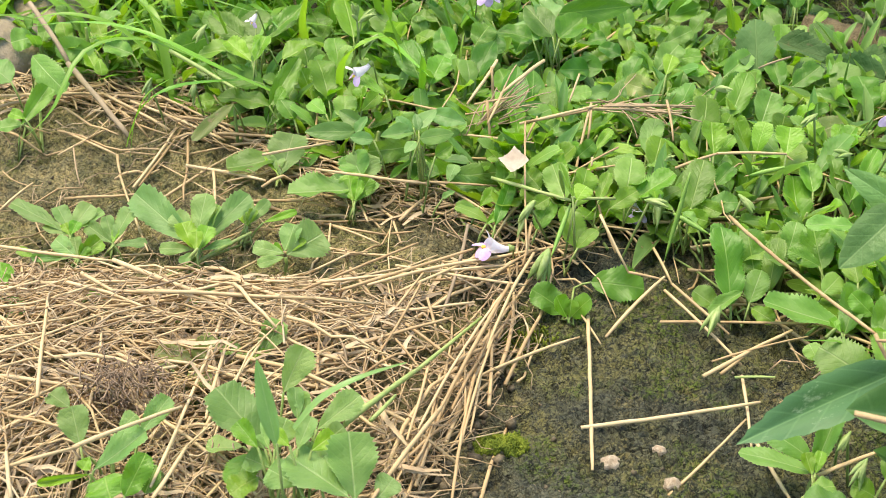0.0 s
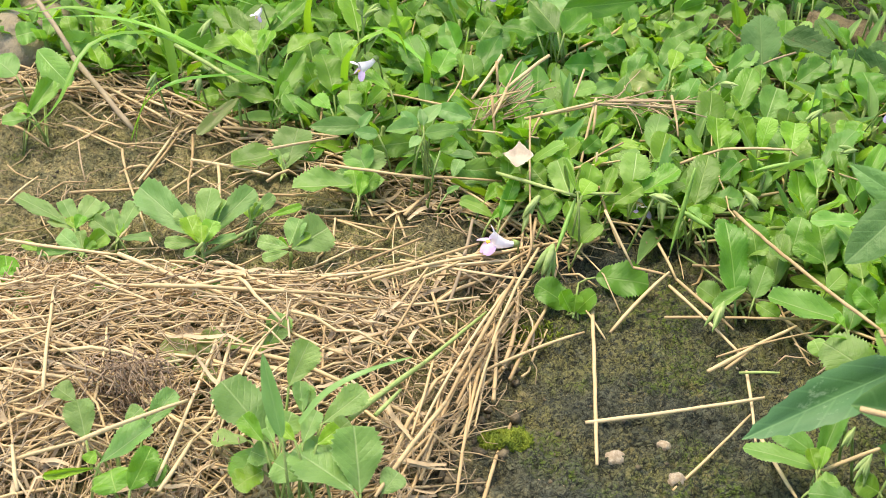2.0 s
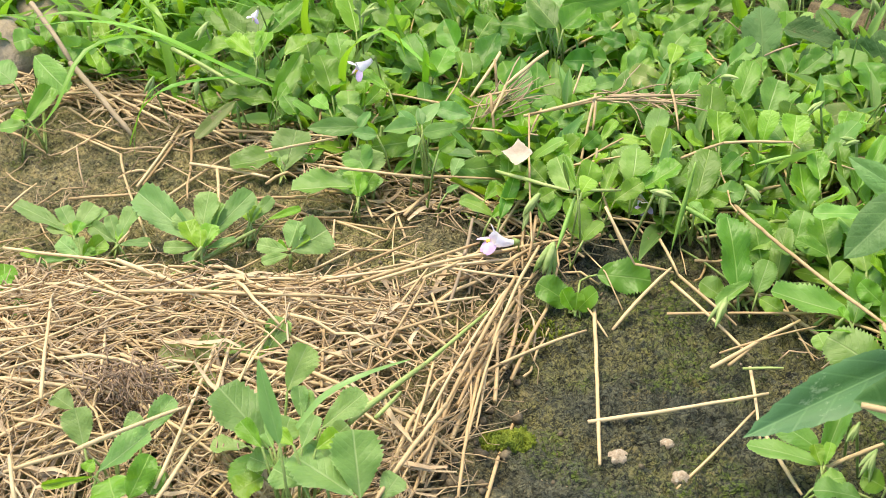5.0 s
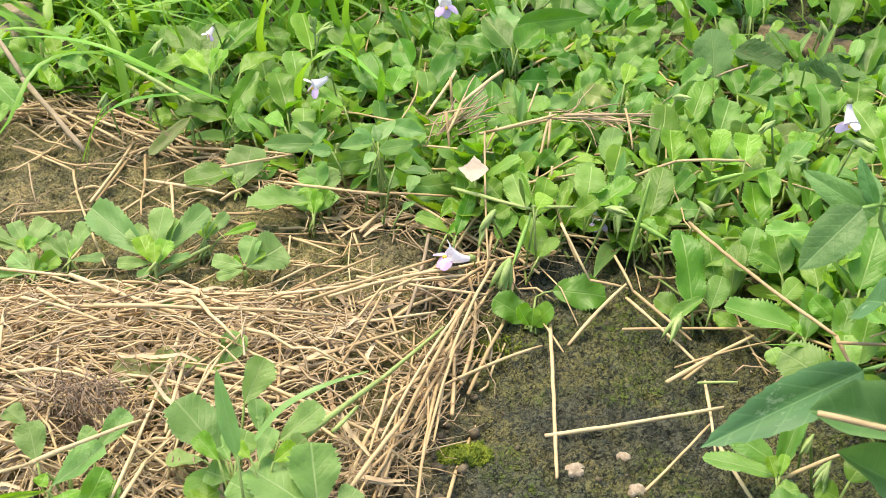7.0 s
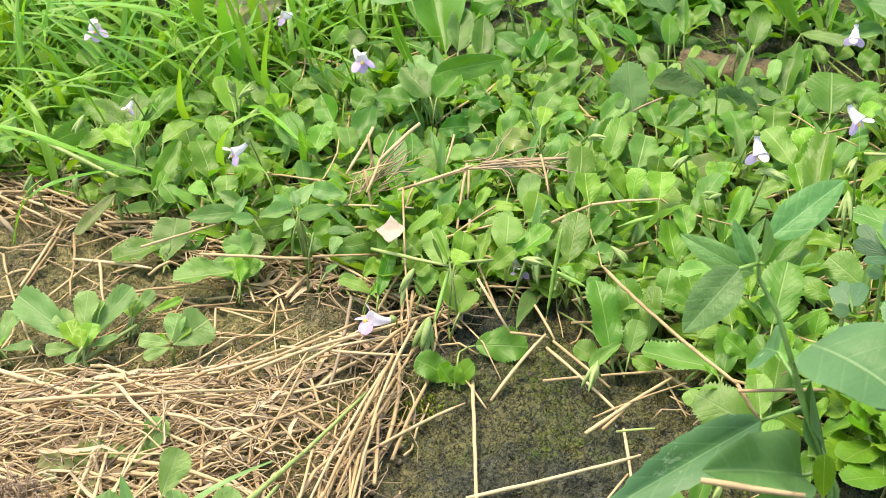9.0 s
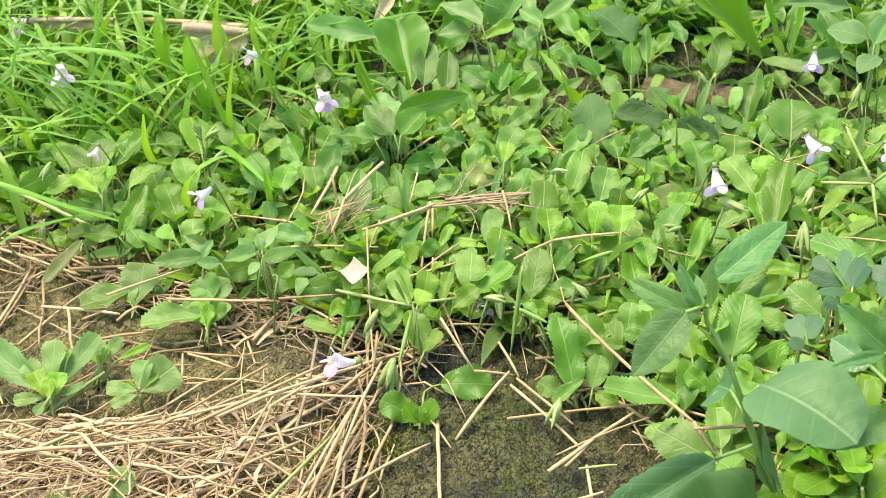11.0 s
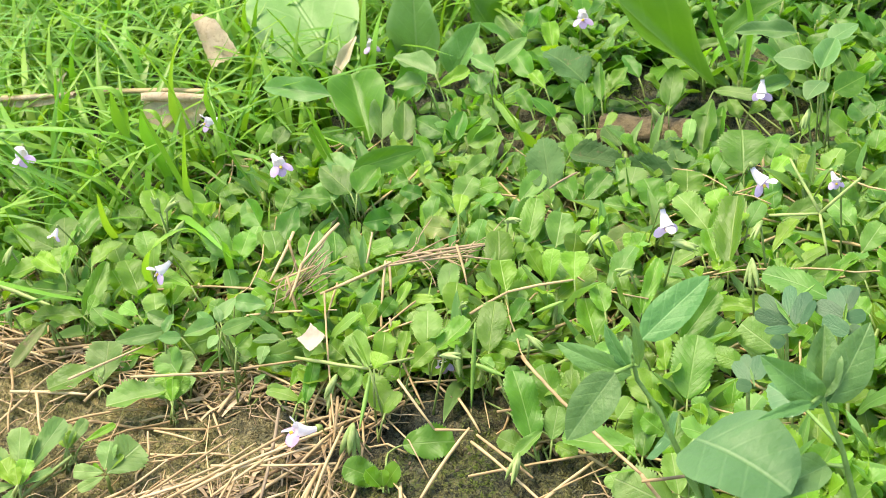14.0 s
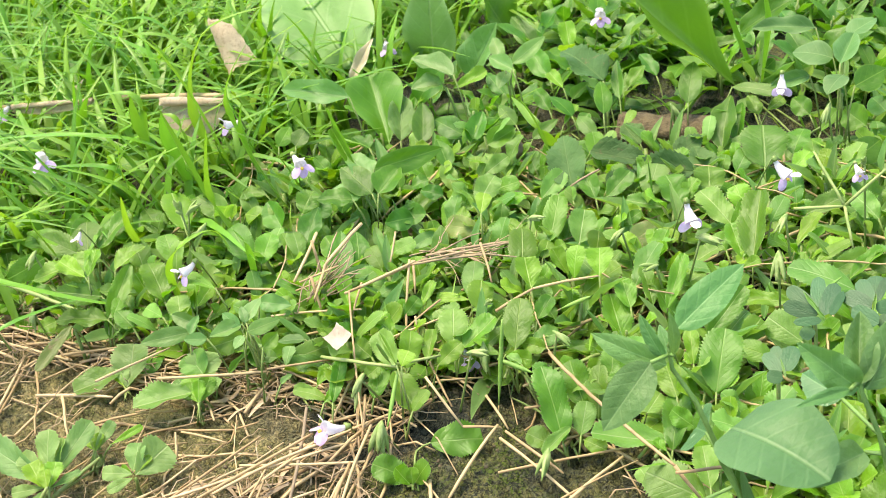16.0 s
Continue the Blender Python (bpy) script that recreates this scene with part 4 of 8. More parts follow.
herb([
    ("D", 0.1595, 0.2146, 0.0300, 0.1451, 0.2417, 0.0386, 0.0218, 0),
    ("s", 0.1507, 0.1794, 0.0300, 0.1544, 0.1971, 0.0388, 0.0092, 16),
    ("s", 0.1938, 0.1838, 0.0240, 0.2039, 0.2045, 0.0354, 0.0114, 4),
    ("y", 0.1911, 0.1822, 0.0210, 0.2042, 0.1918, 0.0282, 0.0051, 6),
    ("s", 0.1394, 0.2011, 0.0210, 0.1318, 0.2167, 0.0265, 0.0096, 8),
    ("y", 0.1425, 0.2344, 0.0210, 0.1382, 0.2468, 0.0256, 0.0075, -20),
    ("s", 0.1479, 0.2004, 0.0210, 0.1402, 0.1941, 0.0163, 0.0072, -4),
    ("y", 0.1588, 0.1759, 0.0210, 0.1669, 0.1835, 0.0263, 0.0050, 14),
    ("s", 0.1660, 0.2089, 0.0210, 0.1714, 0.2315, 0.0321, 0.0065, -20),
    ("s", 0.1383, 0.2497, 0.0210, 0.1331, 0.2733, 0.0300, 0.0123, -27),
], label="dark broad-leaved herb before the log")
herb([
    ("g", 0.2527, 0.1483, 0.0500, 0.2379, 0.1601, 0.0511, 0.0143, -25),
    ("g", 0.2585, 0.1833, 0.0500, 0.2315, 0.1975, 0.0500, 0.0095, -37),
    ("g", 0.2533, 0.1414, 0.0500, 0.2669, 0.1579, 0.0558, 0.0116, 7),
    ("g", 0.2500, 0.1301, 0.0500, 0.2389, 0.1219, 0.0464, 0.0112, -1),
    ("g", 0.2684, 0.1679, 0.0500, 0.2843, 0.1731, 0.0533, 0.0120, 6),
    ("s", 0.2540, 0.1269, 0.0450, 0.2701, 0.1310, 0.0481, 0.0124, 46),
    ("g", 0.2443, 0.1558, 0.0400, 0.2247, 0.1542, 0.0391, 0.0075, -46),
    ("s", 0.2618, 0.1318, 0.0210, 0.2568, 0.1459, 0.0242, 0.0133, -47),
    ("s", 0.2752, 0.1378, 0.0210, 0.2727, 0.1511, 0.0242, 0.0134, -15),
    ("s", 0.2450, 0.1048, 0.0210, 0.2593, 0.1110, 0.0246, 0.0127, 49),
], label="grey-green smooth herb on a thin stem")
herb([
    ("S", 0.1165, 0.2244, 0.0450, 0.1359, 0.2321, 0.0526, 0.0081, 51),
    ("S", 0.1152, 0.2178, 0.0450, 0.1058, 0.2305, 0.0485, 0.0087, -33),
    ("S", 0.1126, 0.2271, 0.0450, 0.1109, 0.2447, 0.0522, 0.0076, -21),
    ("S", 0.1135, 0.2273, 0.0400, 0.1071, 0.2198, 0.0352, 0.0076, -10),
    ("S", 0.0870, 0.2360, 0.0400, 0.0679, 0.2567, 0.0448, 0.0137, -8),
    ("S", 0.0808, 0.2380, 0.0360, 0.0647, 0.2422, 0.0344, 0.0119, -21),
    ("y", 0.0879, 0.2608, 0.0210, 0.1076, 0.2631, 0.0264, 0.0086, 33),
    ("s", 0.0842, 0.2054, 0.0210, 0.0724, 0.2199, 0.0252, 0.0122, -36),
    ("s", 0.0866, 0.1954, 0.0210, 0.0964, 0.2094, 0.0297, 0.0103, 17),
    ("s", 0.0636, 0.2050, 0.0210, 0.0685, 0.2276, 0.0325, 0.0116, 14),
    ("s", 0.0941, 0.1894, 0.0210, 0.1094, 0.1922, 0.0256, 0.0113, 40),
    ("s", 0.0721, 0.1747, 0.0210, 0.0701, 0.1914, 0.0286, 0.0095, 13),
], label="smooth herb sprig standing in the grass edge")
herb([
    ("s", 0.0369, 0.1526, 0.0400, 0.0697, 0.1537, 0.0432, 0.0116, 68),
    ("S", 0.0354, 0.1496, 0.0360, 0.0254, 0.1670, 0.0423, 0.0127, -1),
    ("S", 0.0297, 0.1436, 0.0340, 0.0128, 0.1482, 0.0336, 0.0110, -31),
    ("S", 0.0334, 0.1497, 0.0340, 0.0456, 0.1489, 0.0346, 0.0068, 36),
    ("v", 0.0309, 0.1508, 0.0340, 0.0212, 0.1810, 0.0513, 0.0048, -22),
    ("s", 0.0227, 0.1561, 0.0300, 0.0182, 0.1467, 0.0242, 0.0101, -18),
    ("s", 0.0060, 0.1519, 0.0210, 0.0117, 0.1610, 0.0268, 0.0118, 24),
    ("s", 0.0370, 0.2118, 0.0210, 0.0298, 0.2217, 0.0242, 0.0116, 8),
], label="smooth herb with long arching leaves")
herb([
    ("v", 0.0478, 0.2228, 0.0160, 0.0449, 0.2597, 0.0387, 0.0299, -1),
    ("S", 0.0325, 0.2221, 0.0460, -0.0010, 0.2467, 0.0466, 0.0128, -41),
    ("b", 0.0535, 0.2188, 0.0180, 0.0587, 0.2458, 0.0314, 0.0142, 18),
], label="curled plantain leaf turned over in the grass", name="curled_plantain")
herb([
    ("t", -0.1221, 0.2286, 0.0240, -0.1346, 0.2411, 0.0275, 0.0141, -21),
    ("t", -0.0755, 0.2321, 0.0240, -0.0962, 0.2458, 0.0262, 0.0112, -4),
    ("t", -0.0551, 0.1632, 0.0240, -0.0598, 0.1838, 0.0334, 0.0147, 13),
    ("t", -0.0162, 0.1802, 0.0240, -0.0289, 0.1838, 0.0231, 0.0105, -6),
    ("t", -0.1091, 0.3319, 0.0240, -0.0973, 0.3418, 0.0310, 0.0126, 51),
    ("t", -0.1075, 0.1716, 0.0240, -0.1005, 0.1807, 0.0302, 0.0114, 45),
    ("t", -0.0949, 0.1655, 0.0240, -0.0802, 0.1760, 0.0325, 0.0086, 53),
    ("t", -0.1118, 0.1776, 0.0240, -0.1334, 0.1851, 0.0234, 0.0115, -23),
    ("t", -0.0262, 0.1654, 0.0240, -0.0136, 0.1559, 0.0218, 0.0118, 32),
    ("t", -0.0513, 0.2166, 0.0240, -0.0587, 0.2330, 0.0303, 0.0128, -14),
    ("t", 0.0001, 0.1545, 0.0240, 0.0071, 0.1631, 0.0298, 0.0123, 20),
    ("t", -0.0758, 0.1915, 0.0240, -0.0685, 0.1769, 0.0179, 0.0122, 4),
    ("t", -0.0117, 0.1995, 0.0240, 0.0002, 0.1822, 0.0178, 0.0073, 31),
    ("s", 0.0008, 0.2253, 0.0240, 0.0082, 0.2328, 0.0291, 0.0100, 17),
    ("s", -0.0078, 0.2292, 0.0240, -0.0003, 0.2377, 0.0296, 0.0089, 32),
], label="dark toothed herb under the long grass")
herb([
    ("q", 0.1709, -0.0335, 0.0520, 0.1662, -0.0219, 0.0540, 0.0055, -40),
    ("q", 0.1708, -0.0379, 0.0520, 0.1618, -0.0295, 0.0530, 0.0054, -51),
    ("q", 0.1709, -0.0411, 0.0520, 0.1619, -0.0388, 0.0518, 0.0031, -45),
    ("q", 0.1724, -0.0337, 0.0520, 0.1779, -0.0209, 0.0550, 0.0051, 1),
    ("q", 0.1724, -0.0389, 0.0520, 0.1818, -0.0267, 0.0551, 0.0058, 7),
    ("q", 0.1744, -0.0396, 0.0520, 0.1826, -0.0312, 0.0543, 0.0031, 25),
    ("q", 0.1641, -0.0410, 0.0460, 0.1690, -0.0374, 0.0471, 0.0046, 28),
    ("S", 0.1718, -0.0422, 0.0530, 0.1696, -0.0277, 0.0557, 0.0014, -40),
], label="blue-green compound leaf with paired oval leaflets", name="compound_leaf")
herb([
    ("q", 0.1922, -0.0338, 0.0520, 0.1965, -0.0260, 0.0539, 0.0067, -3),
    ("q", 0.1891, -0.0382, 0.0520, 0.1901, -0.0266, 0.0544, 0.0055, -17),
    ("q", 0.1913, -0.0376, 0.0520, 0.1990, -0.0285, 0.0544, 0.0031, 8),
    ("q", 0.1887, -0.0401, 0.0520, 0.1825, -0.0314, 0.0533, 0.0062, -35),
    ("q", 0.1870, -0.0493, 0.0520, 0.1815, -0.0403, 0.0534, 0.0061, -45),
    ("q", 0.1893, -0.0414, 0.0520, 0.1961, -0.0418, 0.0524, 0.0050, 44),
    ("q", 0.1882, -0.0457, 0.0520, 0.1912, -0.0520, 0.0509, 0.0049, 43),
    ("S", 0.1871, -0.0441, 0.0530, 0.1914, -0.0367, 0.0548, 0.0010, 17),
], label="blue-green compound leaf with paired oval leaflets", name="compound_leaf")
herb([
    ("q", 0.1501, -0.0584, 0.0480, 0.1481, -0.0489, 0.0499, 0.0047, -25),
    ("q", 0.1514, -0.0548, 0.0480, 0.1525, -0.0463, 0.0499, 0.0041, -18),
    ("q", 0.1519, -0.0547, 0.0480, 0.1558, -0.0482, 0.0497, 0.0030, 9),
    ("q", 0.1514, -0.0579, 0.0480, 0.1584, -0.0494, 0.0504, 0.0060, 9),
    ("q", 0.1499, -0.0611, 0.0480, 0.1455, -0.0581, 0.0483, 0.0044, -52),
    ("S", 0.1503, -0.0625, 0.0490, 0.1516, -0.0544, 0.0509, 0.0009, -6),
], label="blue-green compound leaf with paired oval leaflets", name="compound_leaf")
herb([
    ("e", -0.0881, 0.1043, 0.0210, -0.0766, 0.1267, 0.0324, 0.0093, 37),
    ("e", -0.0885, 0.1033, 0.0210, -0.1106, 0.1078, 0.0231, 0.0112, -10),
    ("e", -0.0837, 0.1144, 0.0210, -0.0892, 0.1001, 0.0133, 0.0093, -23),
    ("e", -0.0927, 0.1239, 0.0210, -0.1132, 0.1307, 0.0243, 0.0110, -44),
    ("y", -0.0864, 0.1043, 0.0210, -0.0820, 0.1119, 0.0250, 0.0058, 30),
    ("e", -0.0778, 0.0973, 0.0180, -0.0841, 0.1063, 0.0226, 0.0092, -3),
    ("e", -0.1136, 0.1192, 0.0160, -0.1219, 0.1168, 0.0146, 0.0080, -35),
], label="vigorous toothed herb beside straw litter")
herb([
    ("e", -0.0906, 0.1385, 0.0300, -0.1223, 0.1364, 0.0286, 0.0136, -9),
    ("e", -0.1183, 0.1527, 0.0300, -0.1358, 0.1463, 0.0266, 0.0123, -70),
    ("y", -0.0975, 0.1276, 0.0300, -0.1086, 0.1377, 0.0349, 0.0095, -17),
    ("y", -0.0962, 0.1276, 0.0300, -0.0920, 0.1396, 0.0360, 0.0085, -1),
    ("e", -0.0979, 0.1500, 0.0300, -0.0980, 0.1652, 0.0373, 0.0160, -6),
    ("e", -0.0934, 0.1499, 0.0300, -0.0779, 0.1666, 0.0381, 0.0098, 14),
    ("e", -0.1035, 0.1513, 0.0300, -0.1195, 0.1632, 0.0356, 0.0129, -31),
    ("e", -0.0841, 0.1285, 0.0300, -0.0698, 0.1364, 0.0341, 0.0125, -2),
], label="toothed herb with a white bud in its crown")
herb([
    ("h", -0.1714, 0.1565, 0.0220, -0.1894, 0.1575, 0.0223, 0.0120, -64),
    ("h", -0.1927, 0.1339, 0.0300, -0.1761, 0.1170, 0.0214, 0.0129, 42),
    ("y", -0.1914, 0.0979, 0.0160, -0.1823, 0.1150, 0.0249, 0.0092, 36),
    ("y", -0.1899, 0.0996, 0.0180, -0.1966, 0.1022, 0.0193, 0.0058, -24),
    ("h", -0.1923, 0.1020, 0.0140, -0.2027, 0.1004, 0.0131, 0.0078, -21),
    ("h", -0.1536, 0.1516, 0.0220, -0.1668, 0.1570, 0.0245, 0.0093, -29),
    ("y", -0.1763, 0.1578, 0.0220, -0.1699, 0.1471, 0.0166, 0.0083, -5),
    ("h", -0.2013, 0.1252, 0.0220, -0.2123, 0.1334, 0.0261, 0.0150, -14),
    ("y", -0.1677, 0.1462, 0.0220, -0.1655, 0.1385, 0.0181, 0.0066, -15),
    ("h", -0.2020, 0.1700, 0.0220, -0.2119, 0.1673, 0.0206, 0.0122, -45),
], foot=(-0.2041, 0.1754), label="toothed herb over pale straw")
herb([
    ("t", -0.0636, 0.1079, 0.0210, -0.0694, 0.1272, 0.0307, 0.0133, 12),
    ("y", -0.0642, 0.0960, 0.0210, -0.0711, 0.1016, 0.0239, 0.0077, -21),
    ("h", -0.0562, 0.0910, 0.0210, -0.0564, 0.1017, 0.0266, 0.0105, 2),
    ("t", -0.0792, 0.1194, 0.0210, -0.0825, 0.1118, 0.0169, 0.0089, 5),
    ("y", -0.0494, 0.0986, 0.0210, -0.0424, 0.1061, 0.0249, 0.0072, 33),
    ("t", -0.0745, 0.1408, 0.0210, -0.0788, 0.1550, 0.0280, 0.0129, 5),
    ("t", -0.0607, 0.1406, 0.0210, -0.0635, 0.1547, 0.0280, 0.0113, 3),
], label="upright oval toothed leaf in the sward")
herb([
    ("S", -0.0512, 0.0726, 0.0260, -0.0715, 0.0722, 0.0259, 0.0078, -52),
    ("S", -0.0438, 0.0652, 0.0260, -0.0533, 0.0677, 0.0262, 0.0055, -50),
    ("S", -0.0487, 0.0776, 0.0260, -0.0579, 0.0838, 0.0292, 0.0065, -51),
    ("S", -0.0507, 0.0707, 0.0260, -0.0463, 0.0777, 0.0298, 0.0046, 6),
    ("h", -0.0278, 0.0743, 0.0180, -0.0460, 0.0711, 0.0174, 0.0102, -71),
    ("h", -0.0486, 0.0609, 0.0120, -0.0533, 0.0701, 0.0170, 0.0138, -25),
], label="smooth pale herb leaning over the soil")
herb([
    ("S", -0.0277, 0.0579, 0.0340, -0.0408, 0.0547, 0.0335, 0.0067, -31),
    ("S", -0.0270, 0.0597, 0.0340, -0.0188, 0.0674, 0.0382, 0.0063, 16),
    ("S", -0.0256, 0.0517, 0.0340, -0.0122, 0.0552, 0.0344, 0.0062, 55),
    ("S", -0.0201, 0.0714, 0.0340, -0.0073, 0.0648, 0.0334, 0.0077, 47),
    ("S", -0.0286, 0.0570, 0.0340, -0.0347, 0.0636, 0.0374, 0.0054, -45),
    ("S", -0.0259, 0.0583, 0.0340, -0.0270, 0.0653, 0.0377, 0.0040, 1),
    ("v", -0.0250, 0.0593, 0.0220, -0.0372, 0.0507, 0.0170, 0.0029, -20),
    ("S", -0.0271, 0.0496, 0.0340, -0.0314, 0.0453, 0.0316, 0.0044, -16),
    ("s", -0.0197, 0.0388, 0.0340, -0.0132, 0.0431, 0.0364, 0.0065, 53),
], label="smooth pale sprig with pointed leaves")
herb([
    ("h", 0.0009, 0.0530, 0.0120, -0.0155, 0.0534, 0.0120, 0.0086, -49),
    ("h", -0.0003, 0.0271, 0.0120, -0.0117, 0.0328, 0.0151, 0.0074, 0),
    ("t", 0.0023, 0.0217, 0.0140, 0.0086, 0.0372, 0.0227, 0.0061, 25),
    ("y", -0.0010, 0.0226, 0.0140, 0.0045, 0.0266, 0.0164, 0.0043, 32),
    ("S", 0.0112, 0.0868, 0.0210, 0.0275, 0.0948, 0.0254, 0.0090, 25),
    ("t", 0.0076, 0.0648, 0.0210, 0.0008, 0.0615, 0.0191, 0.0069, -38),
    ("S", -0.0058, 0.0647, 0.0160, -0.0170, 0.0668, 0.0162, 0.0055, -11),
    ("t", 0.0180, 0.0214, 0.0120, 0.0240, 0.0317, 0.0179, 0.0087, 8),
], label="herb beside a bleached chip")
herb([
    ("s", -0.0006, 0.1274, 0.0210, 0.0086, 0.1461, 0.0303, 0.0112, 4),
    ("s", 0.0245, 0.1392, 0.0340, 0.0086, 0.1429, 0.0357, 0.0101, -22),
    ("s", 0.0336, 0.1413, 0.0340, 0.0221, 0.1577, 0.0418, 0.0138, -16),
    ("s", 0.0127, 0.0982, 0.0200, 0.0169, 0.1197, 0.0309, 0.0117, 10),
    ("h", -0.0037, 0.1221, 0.0210, -0.0046, 0.1338, 0.0269, 0.0095, 15),
    ("t", -0.0208, 0.1225, 0.0210, -0.0142, 0.1356, 0.0277, 0.0110, 18),
    ("t", -0.0252, 0.1279, 0.0210, -0.0320, 0.1457, 0.0298, 0.0137, -23),
    ("y", -0.0393, 0.0954, 0.0300, -0.0527, 0.1043, 0.0344, 0.0072, -7),
    ("s", 0.0497, 0.1351, 0.0210, 0.0365, 0.1353, 0.0210, 0.0107, -55),
    ("s", 0.0365, 0.1401, 0.0340, 0.0486, 0.1513, 0.0395, 0.0137, 15),
    ("S", 0.0584, 0.1167, 0.0210, 0.0440, 0.1100, 0.0204, 0.0069, -37),
    ("s", 0.0228, 0.1502, 0.0210, 0.0299, 0.1417, 0.0167, 0.0103, 36),
    ("s", -0.0103, 0.1508, 0.0210, -0.0151, 0.1654, 0.0281, 0.0120, -34),
    ("s", -0.0359, 0.1749, 0.0210, -0.0492, 0.1874, 0.0269, 0.0124, -31),
    ("t", 0.0094, 0.1864, 0.0210, -0.0038, 0.1945, 0.0247, 0.0126, -28),
], label="smooth-leaved dark herb behind dry stalks")
herb([
    ("t", 0.0817, -0.0243, 0.0100, 0.0804, -0.0018, 0.0279, 0.0129, 11),
    ("t", 0.0939, -0.0077, 0.0100, 0.0926, 0.0066, 0.0214, 0.0120, -21),
    ("t", 0.0969, -0.0163, 0.0100, 0.1023, -0.0010, 0.0224, 0.0086, -16),
    ("h", 0.0887, -0.0228, 0.0100, 0.0938, -0.0139, 0.0174, 0.0089, 11),
    ("h", 0.0856, -0.0219, 0.0140, 0.0735, -0.0276, 0.0090, 0.0052, -16),
    ("t", 0.0896, -0.0234, 0.0080, 0.0960, -0.0301, 0.0068, 0.0068, 30),
    ("h", 0.0783, -0.0205, 0.0060, 0.0702, -0.0154, 0.0100, 0.0089, -26),
    ("t", 0.0798, 0.0265, 0.0100, 0.0736, 0.0293, 0.0121, 0.0066, -49),
    ("y", 0.0745, 0.0208, 0.0100, 0.0812, 0.0241, 0.0128, 0.0074, 1),
], label="upright toothed herb at the rock edge")
herb([
    ("h", 0.1171, -0.0363, 0.0100, 0.0914, -0.0283, 0.0148, 0.0114, -16),
    ("t", 0.1170, -0.0410, 0.0100, 0.1266, -0.0230, 0.0214, 0.0106, 0),
    ("t", 0.1256, -0.0483, 0.0120, 0.1331, -0.0342, 0.0211, 0.0093, 1),
    ("t", 0.1132, -0.0153, 0.0200, 0.1033, -0.0099, 0.0232, 0.0065, -41),
    ("t", 0.1159, -0.0118, 0.0160, 0.1150, 0.0026, 0.0247, 0.0131, -12),
    ("y", 0.1140, -0.0454, 0.0140, 0.1105, -0.0411, 0.0167, 0.0050, 6),
    ("h", 0.1266, -0.0057, 0.0300, 0.1095, -0.0047, 0.0301, 0.0069, -21),
    ("h", 0.1127, -0.0258, 0.0160, 0.1194, -0.0206, 0.0194, 0.0080, 29),
    ("t", 0.1265, -0.0390, 0.0160, 0.1200, -0.0320, 0.0204, 0.0078, -56),
], label="broad toothed herb rooted at the rock edge")
herb([
    ("h", 0.1200, -0.0680, 0.0100, 0.1040, -0.0543, 0.0151, 0.0164, -31),
    ("h", 0.1224, -0.0667, 0.0140, 0.1239, -0.0546, 0.0215, 0.0093, -2),
    ("h", 0.1061, -0.0503, 0.0060, 0.1040, -0.0451, 0.0092, 0.0069, -25),
    ("h", 0.1279, -0.0606, 0.0140, 0.1342, -0.0473, 0.0222, 0.0113, 20),
    ("t", 0.1247, -0.0826, 0.0140, 0.1188, -0.0763, 0.0179, 0.0126, -16),
    ("y", 0.1183, -0.0744, 0.0140, 0.1145, -0.0708, 0.0162, 0.0055, -25),
], label="spreading toothed herb beside bare rock")
herb([
    ("h", 0.0879, -0.1111, 0.0140, 0.0670, -0.1043, 0.0159, 0.0078, -2),
    ("h", 0.0884, -0.1049, 0.0140, 0.0761, -0.0969, 0.0190, 0.0092, -24),
    ("h", 0.0886, -0.1097, 0.0140, 0.0987, -0.0956, 0.0299, 0.0071, 3),
    ("y", 0.0865, -0.1141, 0.0160, 0.0853, -0.1086, 0.0196, 0.0047, -7),
    ("y", 0.0876, -0.1136, 0.0160, 0.0904, -0.1081, 0.0196, 0.0037, 9),
    ("h", 0.0857, -0.1184, 0.0140, 0.0926, -0.1171, 0.0143, 0.0066, 6),
    ("h", 0.0952, -0.1253, 0.0140, 0.0823, -0.1221, 0.0146, 0.0098, 4),
    ("t", 0.1029, -0.1211, 0.0140, 0.0969, -0.1182, 0.0158, 0.0083, -31),
    ("t", 0.1082, -0.1144, 0.0140, 0.1160, -0.1076, 0.0186, 0.0101, 8),
], label="toothed herb rosette at the edge of bare rock")
